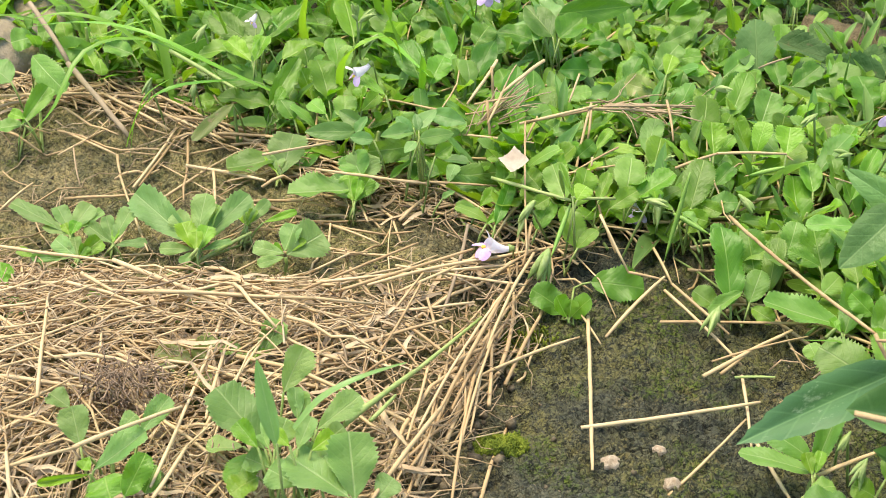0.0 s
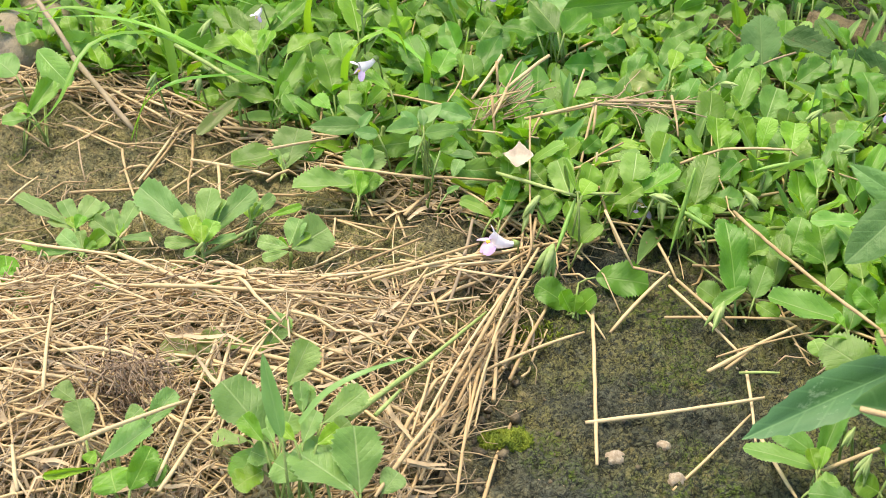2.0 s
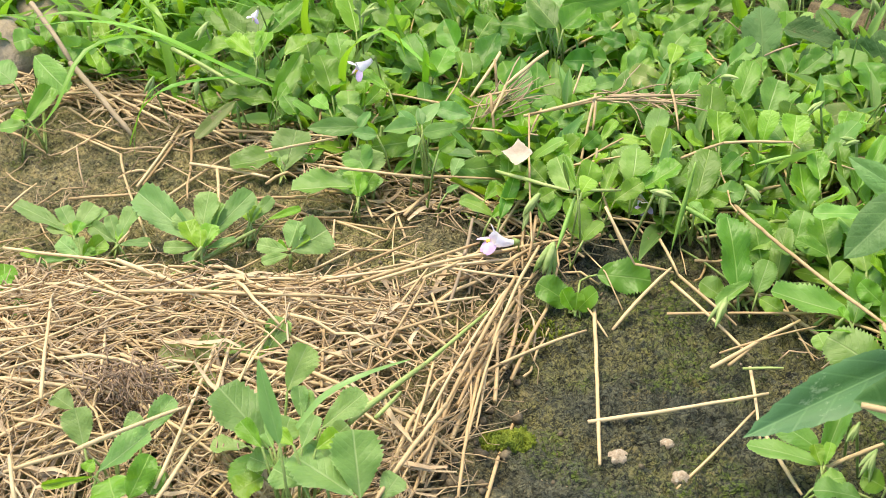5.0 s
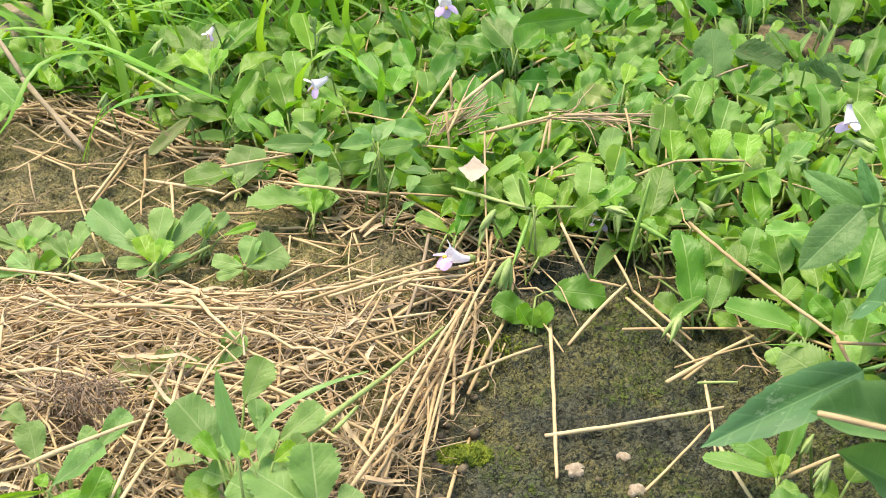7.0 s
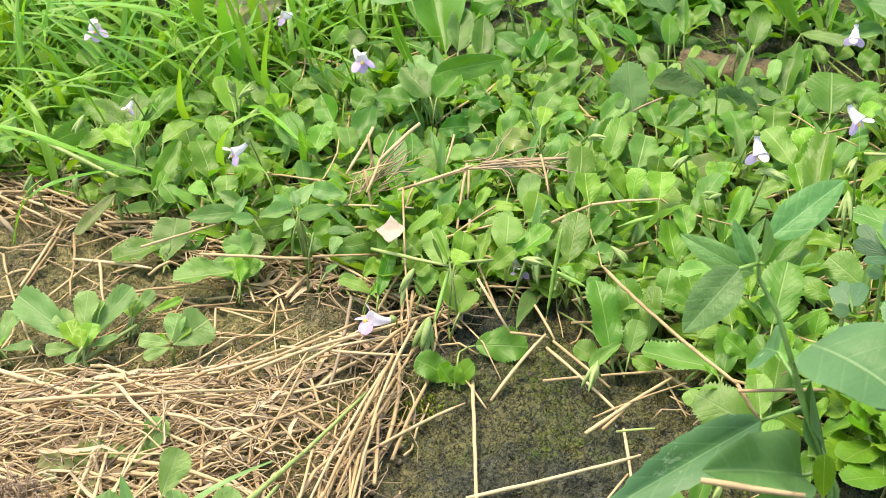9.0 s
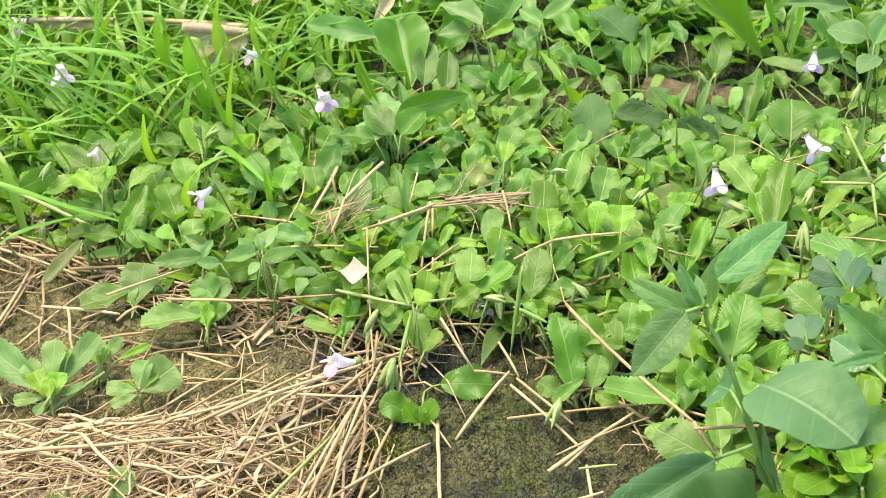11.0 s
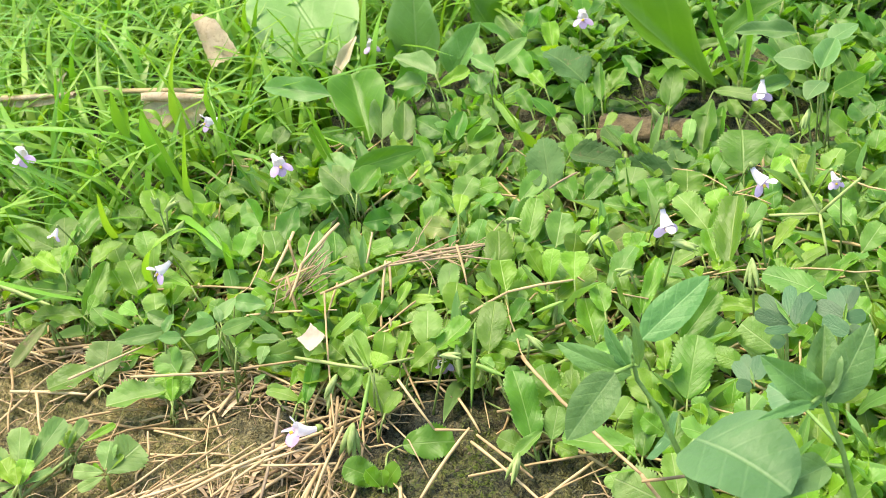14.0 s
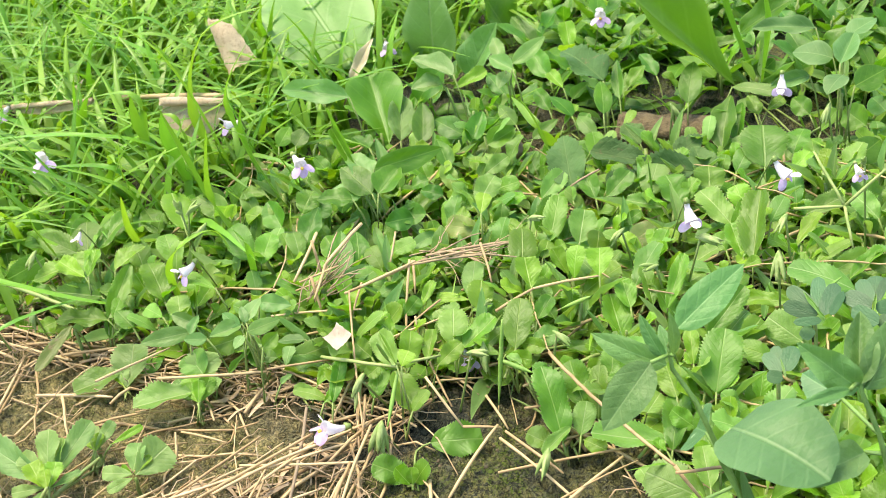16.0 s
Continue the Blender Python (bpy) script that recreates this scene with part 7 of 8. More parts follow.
straw((0.0597, 0.0086, 0.0120), (0.0647, -0.0063, 0.0060), 0.00071)


# ---------------------------------------------------------------- the sward between
for x, y in ((-0.062, 0.300), (-0.050, 0.292), (-0.040, 0.286), (-0.050, 0.280), (-0.038, 0.272), (-0.058, 0.284),
             (-0.211, 0.201), (-0.215, 0.217), (-0.207, 0.225), (-0.219, 0.167), (-0.212, 0.170), (-0.219, 0.185)):
    TAKEN.append((x, y, 0.02))
EDGE = ((-0.5, 0.20), (-0.30, 0.165), (-0.165, 0.15), (-0.11, 0.125), (-0.075, 0.088), (-0.021, 0.062), (0.008, 0.03), (0.069, 0.006),
        (0.092, -0.028), (0.108, -0.045), (0.152, -0.10), (0.30, -0.16), (0.6, -0.2))


def edge(x):
    for (a, u), (b, v) in zip(EDGE, EDGE[1:]):
        if a <= x <= b:
            return u + (v - u) * (x - a) / (b - a)
    return 0.2


def sprig(rng, pairs, size, kinds, label, name="creeping_herb", spread=1.0):
    """A short upright shoot with crossed pairs of leaves, the youngest on top."""
    ob = root(name, 0, 0, 0, label, "plant", "creeping herbs")
    high = size * rng.uniform(0.5, 1.0)
    lean = Vector((rng.uniform(-0.3, 0.3), rng.uniform(-0.3, 0.3), 1)) * high
    bm = bmesh.new()
    tube(bm, [(0, 0, -0.003), lean * 0.5, lean], [0.0009, 0.0008, 0.0006], 6)
    part("stem", bm, STEM, ob)
    turn = rng.uniform(0, 6.28)
    for k in range(pairs):
        f = (k + 0.6) / pairs
        grow = size * (1.15 - 0.55 * f) * rng.uniform(0.85, 1.15)
        for s in (0, 1):
            a = turn + k * 1.57 + s * 3.14 + rng.uniform(-0.3, 0.3)
            rise = (-0.15 + 1.25 * f + rng.uniform(-0.15, 0.2))
            b = lean * f + Vector((math.cos(a), math.sin(a), 0.3)) * size * 0.12
            tip = b + Vector((math.cos(a) * spread, math.sin(a) * spread, rise)).normalized() * grow
            kind = kinds[1] if f > 0.72 else kinds[0]
            leaf(ob, kind, b, tip, grow * rng.uniform(0.46, 0.66) * {"s": 0.85, "n": 0.42}.get(kinds[0], 1.0))
    return ob


FRNG = random.Random(21)
LABELS = ("creeping green herb with toothed leaves in the sward", "small herb with smooth pointed leaves in the sward", "tall grass-green broad-leaved herb in the sward")
toothed = [sprig(FRNG, 3, 0.0225, ("t", "y"), LABELS[0]) for i in range(5)] + [sprig(FRNG, 3, 0.0205, ("e", "y"), LABELS[0]) for i in range(3)] + [
    sprig(FRNG, 2, 0.023, ("t", "t"), LABELS[0]) for i in range(3)]
pale = [sprig(FRNG, 3, 0.0235, ("h", "y"), "pale green creeping herb with toothed leaves") for i in range(3)] + [
    sprig(FRNG, 2, 0.021, ("t", "y"), "creeping herb with a bright young crown") for i in range(2)]
smooth = [sprig(FRNG, 3, 0.023, ("s", ("s", "y", "S")[i % 3]), LABELS[1], "smooth_herb") for i in range(6)]
back = [sprig(FRNG, 3, 0.030, ("s", ("s", "y", "S")[i % 3]), LABELS[2], "broad_herb") for i in range(6)]
used = set()


def scatter(protos, count, box, low, high, keep):
    made = 0
    for tries in range(count * 12):
        x, y = FRNG.uniform(box[0], box[1]), FRNG.uniform(box[2], box[3])
        if not keep(x, y):
            continue
        proto = FRNG.choice(protos)
        m = pose(x, y, hump(x, y), FRNG.uniform(-12, 12), FRNG.uniform(-12, 12), FRNG.uniform(0, 360)) @ Matrix.Scale(FRNG.uniform(low, high), 4)
        if proto.name not in used:
            used.add(proto.name)
            proto.matrix_basis = m
        else:
            copy_thing(proto, m @ Matrix.Diagonal((1 / proto.scale.x, 1 / proto.scale.y, 1 / proto.scale.z, 1)))
        made += 1
        if made >= count:
            return


def free(x, y, gap=0.009):
    return all((x - u) ** 2 + (y - v) ** 2 > gap * gap for u, v, w in TAKEN if w > 0.006)


def log_gap(x, y):
    """The hollow along the fallen log, where nothing grows."""
    return 0.11 < x < 0.25 and abs(y - (0.208 - 0.30 * (x - 0.10))) < 0.024


def beyond(x, y):
    """The shaded far side of the log, with larger smooth leaves only."""
    return x > 0.03 and y > 0.225 - 0.42 * (x - 0.03)


def mown(x, y):
    """Where long grass takes over, at the far side."""
    return y > 0.19 + 0.9 * max(0.0, x + 0.06)


scatter(pale, 70, (-0.2, 0.30, -0.10, 0.22), 0.6, 0.85, lambda x, y: y > edge(x) + 0.010 and free(x, y, 0.007) and not log_gap(x, y) and not beyond(x, y) and not mown(x, y))
scatter(toothed, 200, (-0.26, 0.34, -0.12, 0.30), 0.68, 0.98, lambda x, y: y > edge(x) + 0.008 and free(x, y) and not log_gap(x, y) and not beyond(x, y) and not (mown(x, y) and FRNG.random() < 0.7))
scatter(smooth, 210, (-0.1, 0.36, 0.10, 0.40), 0.65, 0.95, lambda x, y: y > edge(x) + 0.06 and free(x, y) and not log_gap(x, y) and not mown(x, y))
scatter(back, 150, (0.05, 0.6, 0.2, 0.66), 0.75, 1.15, lambda x, y: beyond(x, y) and free(x, y, 0.014) and not log_gap(x, y + 0.006) and not log_gap(x, y) and (not mown(x, y) or FRNG.random() < 0.3))

narrow = [sprig(FRNG, 3, 0.0200, ("n", "n"), "slender shoot with narrow pale leaves in the sward", "slender_shoot", 0.8) for i in range(5)]
scatter(narrow, 75, (-0.20, 0.30, -0.10, 0.22), 1.0, 1.5, lambda x, y: y > edge(x) + 0.006 and not mown(x, y) and not log_gap(x, y))

floor_layer = [sprig(FRNG, 2, 0.0195, ("t", "h"), "low leafy seedling filling the sward", "low_seedling") for i in range(4)] + [
    sprig(FRNG, 2, 0.0195, ("e", "y"), "low leafy seedling filling the sward", "low_seedling") for i in range(3)]
scatter(floor_layer, 210, (-0.22, 0.30, -0.12, 0.24), 0.85, 1.2, lambda x, y: y > edge(x) + 0.012 and not mown(x, y) and not log_gap(x, y) and not beyond(x, y))


def turf(name, count, keep, box, tall, wide, label, seed, material=GRASS):
    """Many short blades in one mesh."""
    rng = random.Random(seed)
    verts, faces = [], []
    made = 0
    while made < count:
        x, y = rng.uniform(box[0], box[1]), rng.uniform(box[2], box[3])
        if not keep(x, y):
            continue
        made += 1
        a, h = rng.uniform(0, 6.28), tall * rng.uniform(0.5, 1.2)
        lean, w = rng.uniform(0.3, 1.4), wide * rng.uniform(0.6, 1.3)
        d, s = Vector((math.cos(a), math.sin(a), 0)), Vector((-math.sin(a), math.cos(a), 0))
        base, n = len(verts), 5
        for i in range(n + 1):
            f = i / n
            c = Vector((x, y, hump(x, y) - 0.002)) + d * h * lean * f * f + Vector((0, 0, h * (f - 0.35 * lean * f * f)))
            half = s * w * 0.5 * outline("blade", f) + s * 0.0001
            verts += [c - half + d * 0.15 * w, c, c + half + d * 0.15 * w]
        for i in range(n):
            p = base + 3 * i
            faces += [(p, p + 1, p + 4, p + 3), (p + 1, p + 2, p + 5, p + 4)]
    me = bpy.data.meshes.new(name)
    me.from_pydata([tuple(v) for v in verts], [], faces)
    me.materials.append(material)
    me.shade_smooth()
    return tagged(new(name, me), label, "grass", kind="stuff")


def meadow(x, y):
    """Thins out unevenly away from the herbs."""
    r = math.hypot((x - 0.1) / 1.9, (y - 1.1) / 1.5) + 0.35 * noise.noise((x * 1.7, y * 1.7, 4.0)) + 0.12 * noise.noise((x * 7, y * 7, 1.0))
    return MRNG.random() > r * r


MRNG = random.Random(90)
turf("long_grass", 6500, lambda x, y: mown(x, y) and free(x, y, 0.016) and math.hypot((x + 0.05) / 0.55, (y - 0.45) / 0.48) + 0.3 * noise.noise((x * 6, y * 6, 2.0)) < 1, (-0.65, 0.55, 0.17, 1.0), 0.068, 0.0050, "dense fresh green grass behind the herbs", 3)
turf("under_grass", 5000, lambda x, y: mown(x, y), (-0.45, 0.35, 0.17, 0.75), 0.030, 0.0042, "short fresh grass at the foot of the long blades", 8)
turf("far_grass", 16000, lambda x, y: (y > 0.62 or abs(x) > 0.42) and meadow(x, y), (-2.6, 2.8, -0.3, 3.2), 0.09, 0.008, "meadow grass farther off", 4)
turf("short_grass", 700, lambda x, y: y > edge(x) + 0.01, (-0.3, 0.45, -0.1, 0.55), 0.03, 0.0028, "fine grass growing through the herbs", 6)


# ---------------------------------------------------------------- straw litter
def in_mat(x, y):
    right = 0.012 - 0.42 * max(0.0, -0.005 - y)
    top = -0.004 + (0.35 * (x + 0.055) if x > -0.055 else 0.25 * max(0.0, -0.10 - x))
    fray = 0.03 * noise.noise((x * 30, y * 30, 6.0))
    return -0.31 + fray < x < right + 0.006 and -0.17 + fray < y < top


def litter(name, count, place, angle, spread, length, radius, material, label, seed, lift=1.0, curl=0.0, sides=5, single=False):
    """Strewn stalks: one mesh of stuff, or single straws."""
    rng = random.Random(seed)
    bm = bmesh.new()
    made = 0
    while made < count:
        x, y = place(rng)
        made += 1
        a = rng.gauss(angle(x, y), spread)
        L = length * rng.uniform(0.4, 1.3)
        r = radius * rng.uniform(0.5, 1.25)
        d = Vector((math.cos(a), math.sin(a), 0)) * L / 2
        c = Vector((x, y, 0))
        n = 5 if curl else 4
        bend = Vector((-d.y, d.x, 0)) * rng.choice((0, 0, 0, 0.1, -0.1, 0.16)) * rng.random()
        top = rng.random() * lift
        pts = []
        for p in bow(c - d, c + d, n, Vector((-d.y, d.x, 0)) * rng.uniform(-1, 1) * (0.12 + curl)):
            pts.append(Vector((p.x, p.y, hump(p.x, p.y) + heap(p.x, p.y) * (0.35 + 0.65 * top) + 0.0015 + 0.005 * top + rng.uniform(-1, 1) * 0.0012)))
        if curl:
            for p in pts:
                p.z += rng.uniform(0, 1) * curl * L * 0.35
        pts[-1] += bend
        radii = [r * (1 - 0.1 * i) * (0.9 if i == 0 else 1) for i in range(n + 1)]
        if single:
            one = link("dry_straw", tube(bmesh.new(), [p - pts[2] for p in pts], radii, 7), material)
            one.location = pts[2]
            tagged(one, label, "straw", "dry straws")
        else:
            tube(bm, pts, radii, sides)
    if single:
        return bm.free()
    return tagged(link(name, bm, material), label, "straw", kind="stuff")


def mat_place(rng):
    while True:
        x, y = rng.uniform(-0.34, 0.02), rng.uniform(-0.20, 0.03)
        thin = 0.66 + 0.34 * min(1.0, max(0.0, (-0.050 - x) / 0.04)) if y > -0.10 else 1.0
        thin *= 0.3 if x > -0.028 else 1.0
        if in_mat(x, y) and rng.random() < thin:
            return x, y


def rim_place(rng):
    f = rng.random()
    return 0.008 - 0.035 * f + rng.gauss(0, 0.006), -0.005 - 0.10 * f + rng.gauss(0, 0.008)


def soil_place(rng):
    while True:
        x, y = rng.uniform(-0.26, 0.0), rng.uniform(0.0, 0.14)
        if y < edge(x) - 0.01:
            return x, y


def fringe_place(rng):
    x = rng.uniform(-0.30, 0.035) if rng.random() < 0.985 else rng.uniform(0.085, 0.12)
    return x, edge(x) + rng.gauss(0.0, 0.014)


litter("straw_litter", 1150, mat_place, lambda x, y: 0.18 + 0.9 * max(0, x + 0.08) * 4, 0.75, 0.042, 0.00046, STRAW, "matted dry straw on the ground", 31, 1.0, 0.05)
litter("straw_litter", 220, mat_place, lambda x, y: 0.16 + 0.9 * max(0, x + 0.08) * 4, 0.6, 0.065, 0.0007, PALE, "pale dry straw on top of the mat", 32, 1.15)
litter("straw_litter", 28, rim_place, lambda x, y: 1.12, 0.2, 0.065, 0.0007, STRAW, "dry straw along the rim of the mat", 33, single=True)
litter("straw_litter", 170, fringe_place, lambda x, y: -0.3, 0.6, 0.055, 0.0007, STRAW, "dry straw at the foot of the herbs", 34)
litter("straw_litter", 62, soil_place, lambda x, y: 0.1, 0.9, 0.042, 0.0006, STRAW, "short dry straw bit on bare soil", 35, single=True)
litter("rootlets", 1300, mat_place, lambda x, y: 0.5, 1.3, 0.018, 0.00035, ROOT, "fine brown dead rootlets in the straw", 36, 1.1, 0.5, 3)
litter("rootlets", 420, lambda rng: (-0.114 + rng.gauss(0, 0.0075), -0.084 + rng.gauss(0, 0.0045)), lambda x, y: 0.5, 1.5, 0.006, 0.0003, FLUFF, "crumbly brown tuft of dead roots", 37, 1.35, 0.7, 3)
litter("rootlets", 130, soil_place, lambda x, y: 0.2, 1.3, 0.022, 0.00028, ROOT, "fine roots on bare soil", 79, 1.0, 0.45, 3)
litter("rootlets", 320, fringe_place, lambda x, y: 0.2, 1.2, 0.022, 0.0004, ROOT, "fine roots at the edge of the herbs", 38, 1.0, 0.4, 3)
litter("rootlets", 110, rim_place, lambda x, y: 0.9, 1.2, 0.02, 0.00024, ROOT, "fine roots at the rim of the mat", 39, 1.0, 0.5, 3)


def husks(count, place, seed, material, label, level=1.0):
    """Flat dry blades and leaf sheaths lying in the straw, in one mesh."""
    rng = random.Random(seed)
    bm = bmesh.new()
    for i in range(count):
        x, y = place(rng)
        a, L, w = rng.gauss(0.25, 0.8), rng.uniform(0.010, 0.035), rng.uniform(0.0008, 0.0020)
        d, s = Vector((math.cos(a), math.sin(a), 0)), Vector((-math.sin(a), math.cos(a), 0))
        tilt, curl, twist = rng.uniform(-0.15, 0.25), rng.uniform(-0.3, 0.3), rng.uniform(-1.2, 1.2)
        rows, n = [], 6
        for k in range(n + 1):
            f = k / n
            c = Vector((x, y, 0)) + d * L * (f - 0.5) + s * curl * L * f * f
            c.z = hump(c.x, c.y) + heap(c.x, c.y) * level * rng.uniform(0.9, 1.05) + 0.004 * level + tilt * L * f
            q = s * math.cos(twist * f) + Vector((0, 0, 1)) * math.sin(twist * f)
            half = 0.5 * w * (0.35 + 0.65 * math.sin(math.pi * min(0.95, 0.1 + f * 0.85)))
            rows.append([bm.verts.new(c - q * half), bm.verts.new(c + Vector((0, 0, -0.25 * half))), bm.verts.new(c + q * half)])
        for u, v in zip(rows, rows[1:]):
            for k in range(2):
                bm.faces.new((u[k], u[k + 1], v[k + 1], v[k]))
    return tagged(link("dry_husks", bm, material), label, "straw", kind="stuff")


husks(220, mat_place, 71, HUSK, "flat dry leaf sheaths in the straw")
husks(1000, mat_place, 75, HUSK, "rotten brown leaf sheaths under the straw", 0.55)
litter("straw_litter", 70, mat_place, lambda x, y: 0.2 + 3.6 * max(0, x + 0.08), 0.7, 0.05, 0.00066, PALE, "thick pale dry straw lying in the mat", 76, 1.2, single=True)
litter("straw_litter", 60, mat_place, lambda x, y: 0.5, 0.9, 0.035, 0.0005, GREYWOOD, "thin weathered grey stalks in the mat", 77, 1.2)
litter("rootlets", 260, mat_place, lambda x, y: 0.5, 1.6, 0.016, 0.00022, STRAW, "curly pale rootlets on the mat", 78, 1.25, 0.7, 3)
husks(60, fringe_place, 72, HUSK, "flat dry leaf sheaths at the foot of the herbs")
litter("straw_litter", 950, mat_place, lambda x, y: 0.3, 1.1, 0.026, 0.00042, HUSK, "fine broken brown straw in the mat", 73, 1.1, 0.25, 4)


def under_place(rng):
    while True:
        x, y = rng.uniform(-0.24, 0.30), rng.uniform(-0.14, 0.26)
        if y > edge(x) + 0.004 and not mown(x, y) and not log_gap(x, y) and not beyond(x, y):
            return x, y


litter("straw_litter", 800, under_place, lambda x, y: 0.0, 1.2, 0.032, 0.0007, STRAW, "dry straw on the ground under the herbs", 74)


def runners(name, count, material, seed, label, low, high, radius):
    """Jointed stems creeping between the leaves, in one mesh."""
    rng = random.Random(seed)
    bm = bmesh.new()
    for i in range(count):
        x, y = under_place(rng)
        a, z = rng.uniform(0, 6.28), rng.uniform(low, high)
        p, pts, radii = Vector((x, y, hump(x, y) + z)), [], []
        for k in range(rng.randint(5, 9)):
            pts.append(p.copy())
            radii.append(radius * rng.uniform(0.8, 1.1) * (1.35 if k % 3 == 2 else 1.0))
            a += rng.gauss(0, 0.14)
            p += Vector((math.cos(a), math.sin(a), rng.uniform(-0.25, 0.25))) * 0.009
            p.z = min(max(p.z, hump(p.x, p.y) + 0.002), high)
            if p.y < edge(p.x) + 0.004:
                break
        if len(pts) > 2:
            tube(bm, pts, radii, 6)
    return tagged(link(name, bm, material), label, "stem", kind="stuff")


runners("creeping_stems", 200, STEM, 81, "green jointed stems creeping through the sward", 0.003, 0.012, 0.0006)
runners("creeping_stems", 24, TAN, 83, "thin tan stems trailing over the leaves", 0.016, 0.026, 0.00034)
runners("creeping_stems", 130, TAN, 82, "tan dry stems tangled in the sward", 0.003, 0.018, 0.0005)


def twig_tangle(a, b, count, spread, label, seed):
    """Brittle brown twigs caught in a loose band from a to b."""
    rng = random.Random(seed)
    a, b = Vector(a), Vector(b)
    bm = bmesh.new()
    for i in range(count):
        p = a.lerp(b, rng.random()) + Vector((rng.gauss(0, spread), rng.gauss(0, spread), rng.gauss(0, spread * 0.4)))
        d = ((b - a).normalized() + Vector((rng.gauss(0, 0.5), rng.gauss(0, 0.5), rng.gauss(0, 0.10)))).normalized()
        step, r, pts, radii = rng.uniform(0.0018, 0.0042), rng.uniform(0.0002, 0.00042), [], []
        for k in range(7):
            pts.append(p.copy())
            radii.append(r * rng.uniform(0.8, 1.25) * (1 - 0.07 * k))
            d = (d + Vector((rng.gauss(0, 0.2), rng.gauss(0, 0.2), rng.gauss(0, 0.07)))).normalized()
            p += d * step
        tube(bm, pts, radii, 5)
    return tagged(link("dead_twigs", bm, ROOT), label, "twigs", kind="stuff")


twig_tangle((0.0440, 0.0916, 0.0270), (0.0745, 0.0851, 0.0270), 30, 0.0022, "tangle of brown dead twigs caught on the leaves", 91)
twig_tangle((-0.0053, 0.0792, 0.0220), (0.0112, 0.0905, 0.0300), 26, 0.0030, "dead twigs and stalks among the shoots", 92)
twig_tangle((-0.0490, 0.0655, 0.0060), (-0.0127, 0.0575, 0.0060), 34, 0.0045, "brown twigs in the gap under the leaves", 93)


# ---------------------------------------------------------------- stones, moss and bits on the rock
stone("pebble", 0.0316, -0.0953, 0.0035, 0.0032, 0.0026, 0.0026, PEBBLE, "small rough buff pebble on dark rock", 1)
stone("pebble", 0.0474, -0.0901, 0.0035, 0.0022, 0.0019, 0.0018, PEBBLE, "small rough buff pebble on dark rock", 2)
stone("pebble", 0.0488, -0.1051, 0.0035, 0.0026, 0.0026, 0.0028, PEBBLE, "small rough buff pebble on dark rock", 3)
# A snail shell, built with the stone shape.
stone("pebble", 0.1062, 0.192, 0.014, 0.0060, 0.0055, 0.0055, SHELL, "round brown snail shell under the leaves", 4)
stone("rock", -0.219, 0.185, 0.006, 0.02, 0.026, 0.016, STONE, "pale grey rock at the edge of the grass", 5, "rock")
stone("rock", -0.207, 0.225, 0.006, 0.022, 0.022, 0.014, STONE, "pale grey rock at the edge of the grass", 6, "rock")


def moss_cushion(x, y, rx, ry, count, label, seed):
    rng = random.Random(seed)
    bm = bmesh.new()
    for i in range(count):
        a, r = rng.uniform(0, 6.28), math.sqrt(rng.random())
        p = Vector((x + rx * r * math.cos(a), y + ry * r * math.sin(a), 0))
        p.z = hump(p.x, p.y) + 0.0022 * (1 - r * r)
        tip = p + Vector((rng.uniform(-1, 1), rng.uniform(-1, 1), 1.2)) * 0.0011 * rng.uniform(0.5, 1.2)
        tube(bm, [p - Vector((0, 0, 0.001)), (p + tip) / 2, tip], [0.00038, 0.00034, 0.00008], 4)
    return tagged(link("moss", bm, MOSS), label, "moss", kind="stuff")


moss_cushion(-0.0015, -0.0855, 0.0085, 0.0050, 1100, "small cushion of green moss on rock", 51)
moss_cushion(0.012, -0.030, 0.010, 0.008, 120, "thin film of moss on dark rock", 53)


def crumbs(count, box, size, material, label, seed, keep):
    rng = random.Random(seed)
    bm = bmesh.new()
    made = 0
    while made < count:
        x, y = rng.uniform(box[0], box[1]), rng.uniform(box[2], box[3])
        if not keep(x, y):
            continue
        made += 1
        r = size * rng.uniform(0.4, 1.3)
        m = Matrix.LocRotScale((x, y, hump(x, y) + r * 0.3), Euler((rng.uniform(0, 3), rng.uniform(0, 3), 0)), (r, r * 0.8, r * 0.6))
        bmesh.ops.create_cone(bm, cap_ends=True, segments=5, radius1=1, radius2=0.5, depth=1.2, matrix=m)
    return tagged(link("crumbs", bm, material), label, "debris", kind="stuff")


crumbs(220, (-0.24, 0.16, -0.16, 0.15), 0.0011, SOILBIT, "dark soil crumbs on the rock", 61, lambda x, y: y < edge(x) + 0.01)
crumbs(110, (-0.24, 0.16, -0.16, 0.15), 0.0007, PEBBLE, "tiny pale grit on the rock", 62, lambda x, y: y < edge(x))
crumbs(50, (-0.035, 0.005, -0.13, -0.04), 0.0022, SOILBIT, "loose earth clods at the rim of the straw", 63, lambda x, y: abs(x + 0.004 - 0.3 * (y + 0.06)) < 0.012)


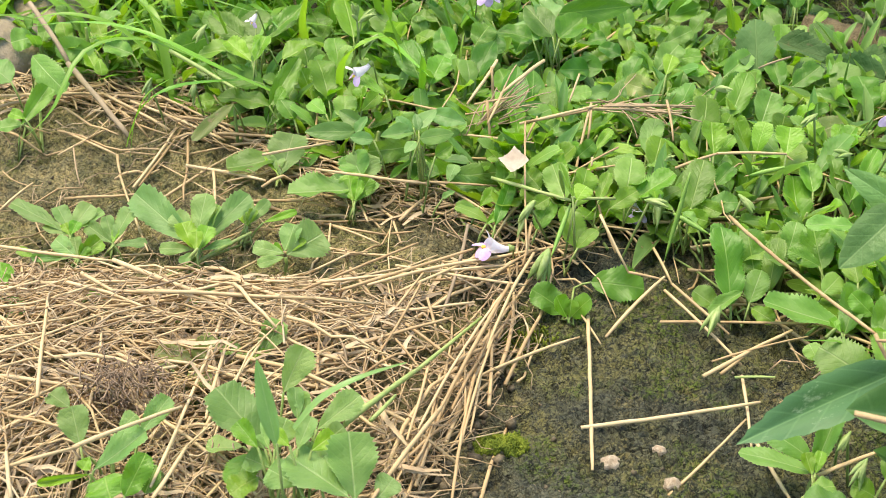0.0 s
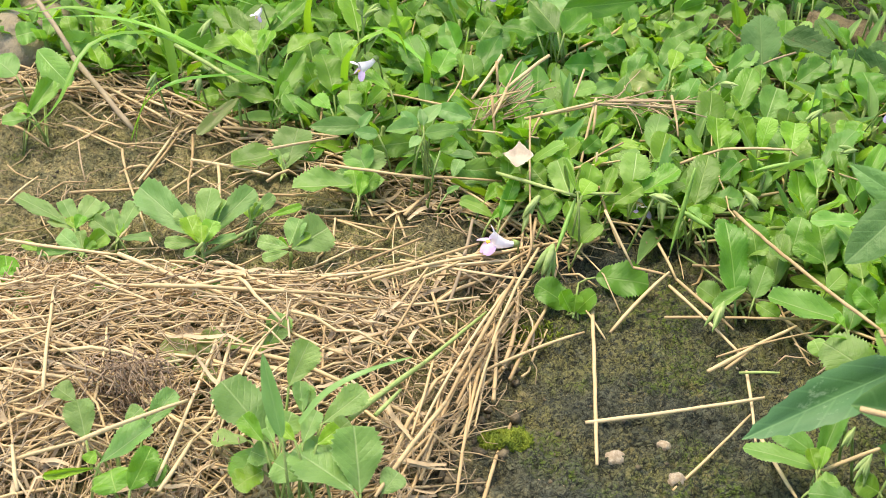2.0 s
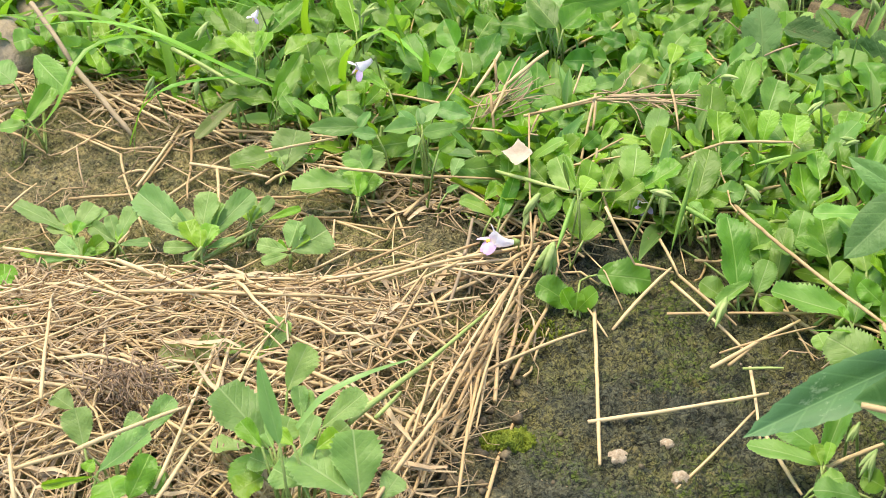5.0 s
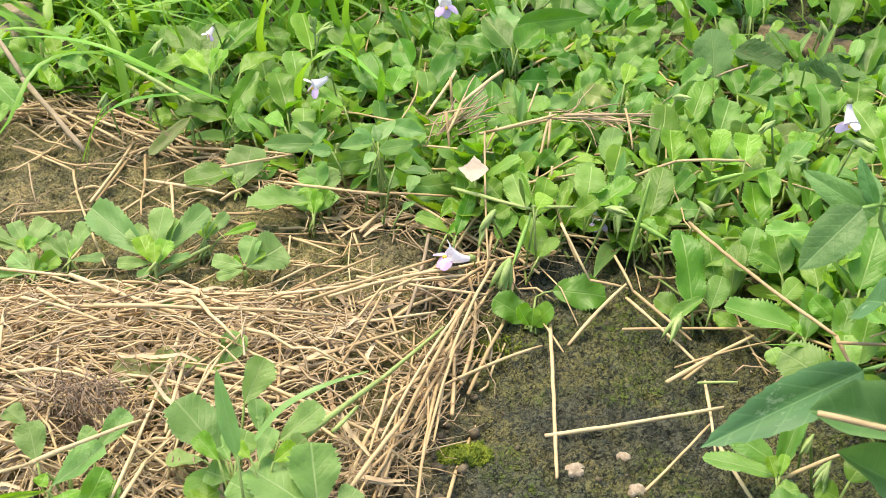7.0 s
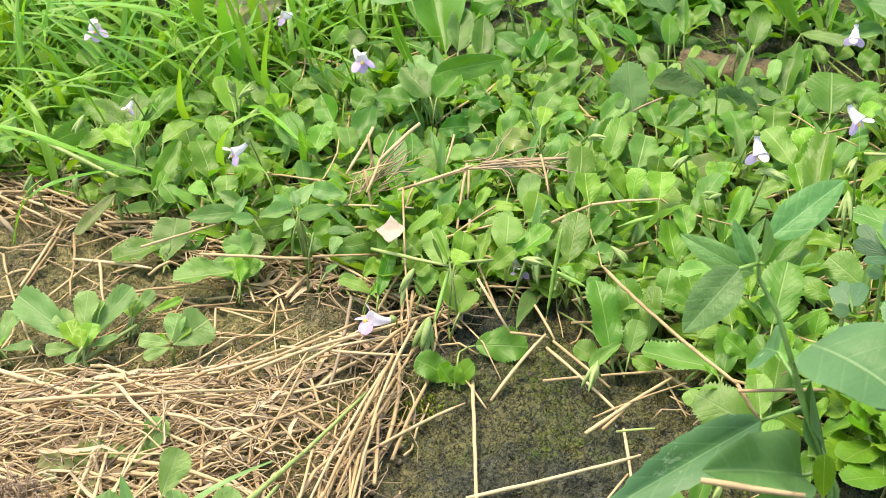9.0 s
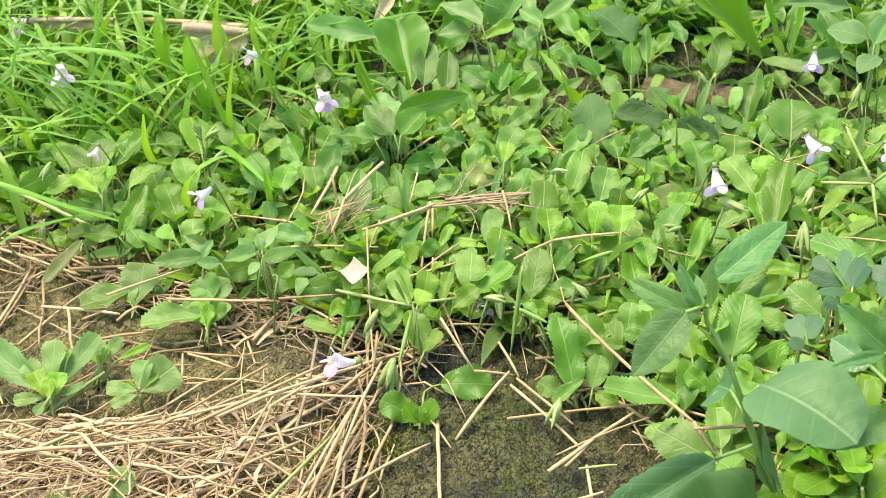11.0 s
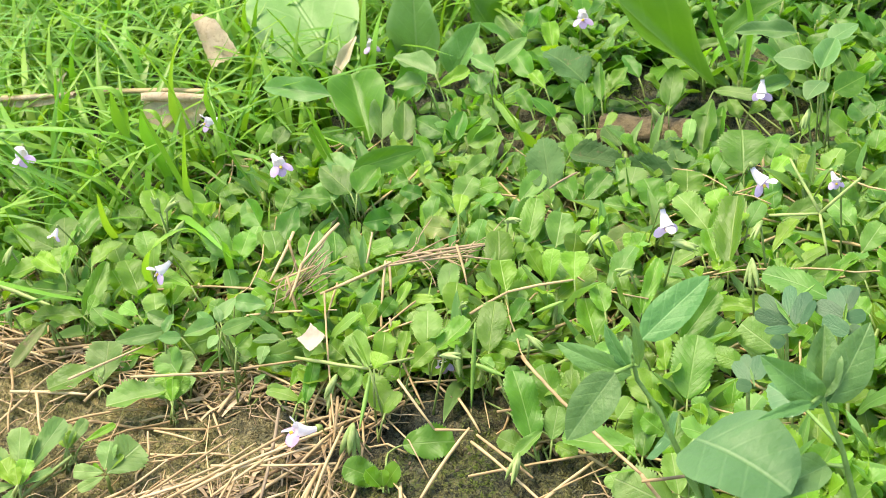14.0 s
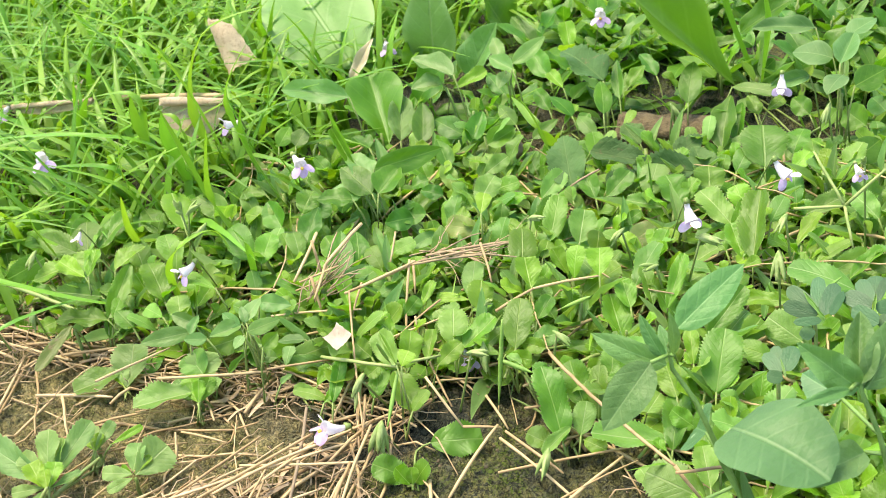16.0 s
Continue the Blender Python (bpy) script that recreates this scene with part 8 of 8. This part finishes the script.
def sheet(name, corners, bulge, material, label, category, n=10, ragged=0.0, seed=0):
    """A curled thin sheet between four corners."""
    rng = random.Random(seed)
    a, b, c, d = [Vector(p) for p in corners]
    mid = (a + b + c + d) / 4
    up = (b - a).cross(d - a).normalized()
    bm = bmesh.new()
    g = []
    for j in range(n + 1):
        row = []
        for i in range(n + 1):
            u, v = i / n, j / n
            p = a.lerp(b, u).lerp(d.lerp(c, u), v) + up * bulge * (4 * u * (1 - u)) * (0.7 + 0.3 * math.sin(v * 5))
            if i in (0, n) or j in (0, n):
                p += (mid - p) * rng.uniform(0, ragged)
            row.append(bm.verts.new(p - mid + up * rng.uniform(-1, 1) * abs(bulge) * 0.06))
        g.append(row)
    for j in range(n):
        for i in range(n):
            bm.faces.new((g[j][i], g[j][i + 1], g[j + 1][i + 1], g[j + 1][i]))
    bmesh.ops.solidify(bm, geom=bm.faces[:], thickness=0.0005)
    ob = link(name, bm, material)
    ob.location = mid
    return tagged(ob, label, category)


sheet("dry_chip", ((0.0033, 0.0371, 0.0340), (0.0099, 0.0411, 0.0370), (0.0152, 0.0319, 0.0360), (0.0079, 0.0277, 0.0330)), 0.002, PAPER, "bleached dry leaf chip caught among leaves", "leaf", ragged=0.08, seed=1)


def fallen_log(a, b, r):
    """A knobbly length of rotten wood with splits along the grain."""
    a, b = Vector(a), Vector(b)
    bm = bmesh.new()
    n, sides = 40, 28
    tube(bm, [(b - a) * (i / n) for i in range(n + 1)], r, sides)
    d = (b - a).normalized()
    for v in bm.verts:
        along = d * v.co.dot(d)
        out = v.co - along
        turn = math.atan2(out.z, out.dot(d.cross(Vector((0, 0, 1)))))
        k = 1 + 0.22 * noise.noise((along.length * 90, math.cos(turn) * 1.5, math.sin(turn) * 1.5)) + 0.14 * noise.noise((along.length * 40, turn * 5, 0.3))
        v.co = along + out * k
    ob = link("fallen_log", bm, LOGWOOD)
    ob.location = a
    return tagged(ob, "rotting brown log under the leaves", "log")


fallen_log((0.1639, 0.2048, 0.0050), (0.2145, 0.1752, 0.0060), 0.0092)


def dead_leaf(base, tip, width, roll, label):
    base = Vector(base)
    ob = root("dead_leaf", base.x, base.y, base.z, label, "leaf", "dead leaves")
    leaf(ob, "d", base, tip, width, roll, "blade")
    bm = bmesh.new()
    away = (base - Vector(tip)).normalized()
    tube(bm, bow((0, 0, 0), away * 0.012 - Vector((0, 0, 0.004)), 3), [0.0009, 0.0007, 0.0006, 0.0006], 5)
    part("leaf_stalk", bm, TAN, ob)
    return ob


tagged(sheet("dead_leaf", ((-0.0401, 0.3644, 0.0500), (-0.0248, 0.3470, 0.0500), (-0.0138, 0.3333, 0.0300), (-0.0326, 0.3271, 0.0260)), -0.007, DEAD, "curled pale brown dead leaf in the grass", "leaf", 12, 0.10, 5), "curled pale brown dead leaf in the grass", "leaf", "dead leaves")


def rolled_leaf(a, b, r, hang, label, seed, turns=1.3):
    """A dead leaf rolled up along a to b, with the rest of its blade hanging out as a torn sheet."""
    rng = random.Random(seed)
    a, b, hang = Vector(a), Vector(b), Vector(hang)
    d = (b - a).normalized()
    down = (hang - d * hang.dot(d)).normalized()
    out = d.cross(down)
    n, m, g = 22, 26, []
    for i in range(n + 1):
        f = i / n
        c, row = (b - a) * f, []
        rr = r * (0.75 + 0.25 * math.sin(math.pi * min(1, f * 1.1 + 0.08))) * (1 + 0.12 * noise.noise((f * 4, seed, 0)))
        drop = hang.length * max(0.0, math.sin(math.pi * min(1.0, 0.10 + 0.86 * f))) ** 0.6 * (1 + 0.22 * noise.noise((f * 7, seed, 2)))
        for k in range(m + 1):
            if k <= 16:
                t = -2 * math.pi * turns * (1 - k / 16)
                p = c + (out * math.cos(t) + down * math.sin(t)) * rr * (0.55 + 0.45 * k / 16)
            else:
                e = (k - 16) / (m - 16)
                p = c + out * (rr * (1 - 0.8 * e) + 0.10 * drop * noise.noise((f * 3, e * 2, seed))) + down * drop * e
            row.append(p)
        g.append(row)
    bm = bmesh.new()
    vs = [[bm.verts.new(p + d * 0.0012 * noise.noise((k * 0.35, i * 0.2, seed))) for k, p in enumerate(row)] for i, row in enumerate(g)]
    for i in range(n):
        for k in range(m):
            bm.faces.new((vs[i][k], vs[i][k + 1], vs[i + 1][k + 1], vs[i + 1][k]))
    bmesh.ops.solidify(bm, geom=bm.faces[:], thickness=0.0003)
    ob = link("dead_leaf", bm, DEAD)
    ob.location = a
    return tagged(ob, label, "leaf", "dead leaves")


rolled_leaf((-0.0667, 0.2784, 0.0400), (-0.0318, 0.2654, 0.0380), 0.0032, (0.004, -0.010, -0.016), "rolled pale brown dead leaf with a torn sheet below", 3)
rolled_leaf((-0.1554, 0.3275, 0.0340), (-0.1070, 0.3093, 0.0360), 0.0018, (0.0, -0.002, -0.005), "thin rolled pale dead leaf in the grass", 9)
dead_leaf((-0.1228, 0.3407, 0.0200), (-0.1149, 0.3432, 0.0360), 0.0080, 10, "small curled brown dead leaf")
dead_leaf((0.0354, 0.2985, 0.0200), (0.0523, 0.3111, 0.0380), 0.0070, 30, "small bleached dead leaf")
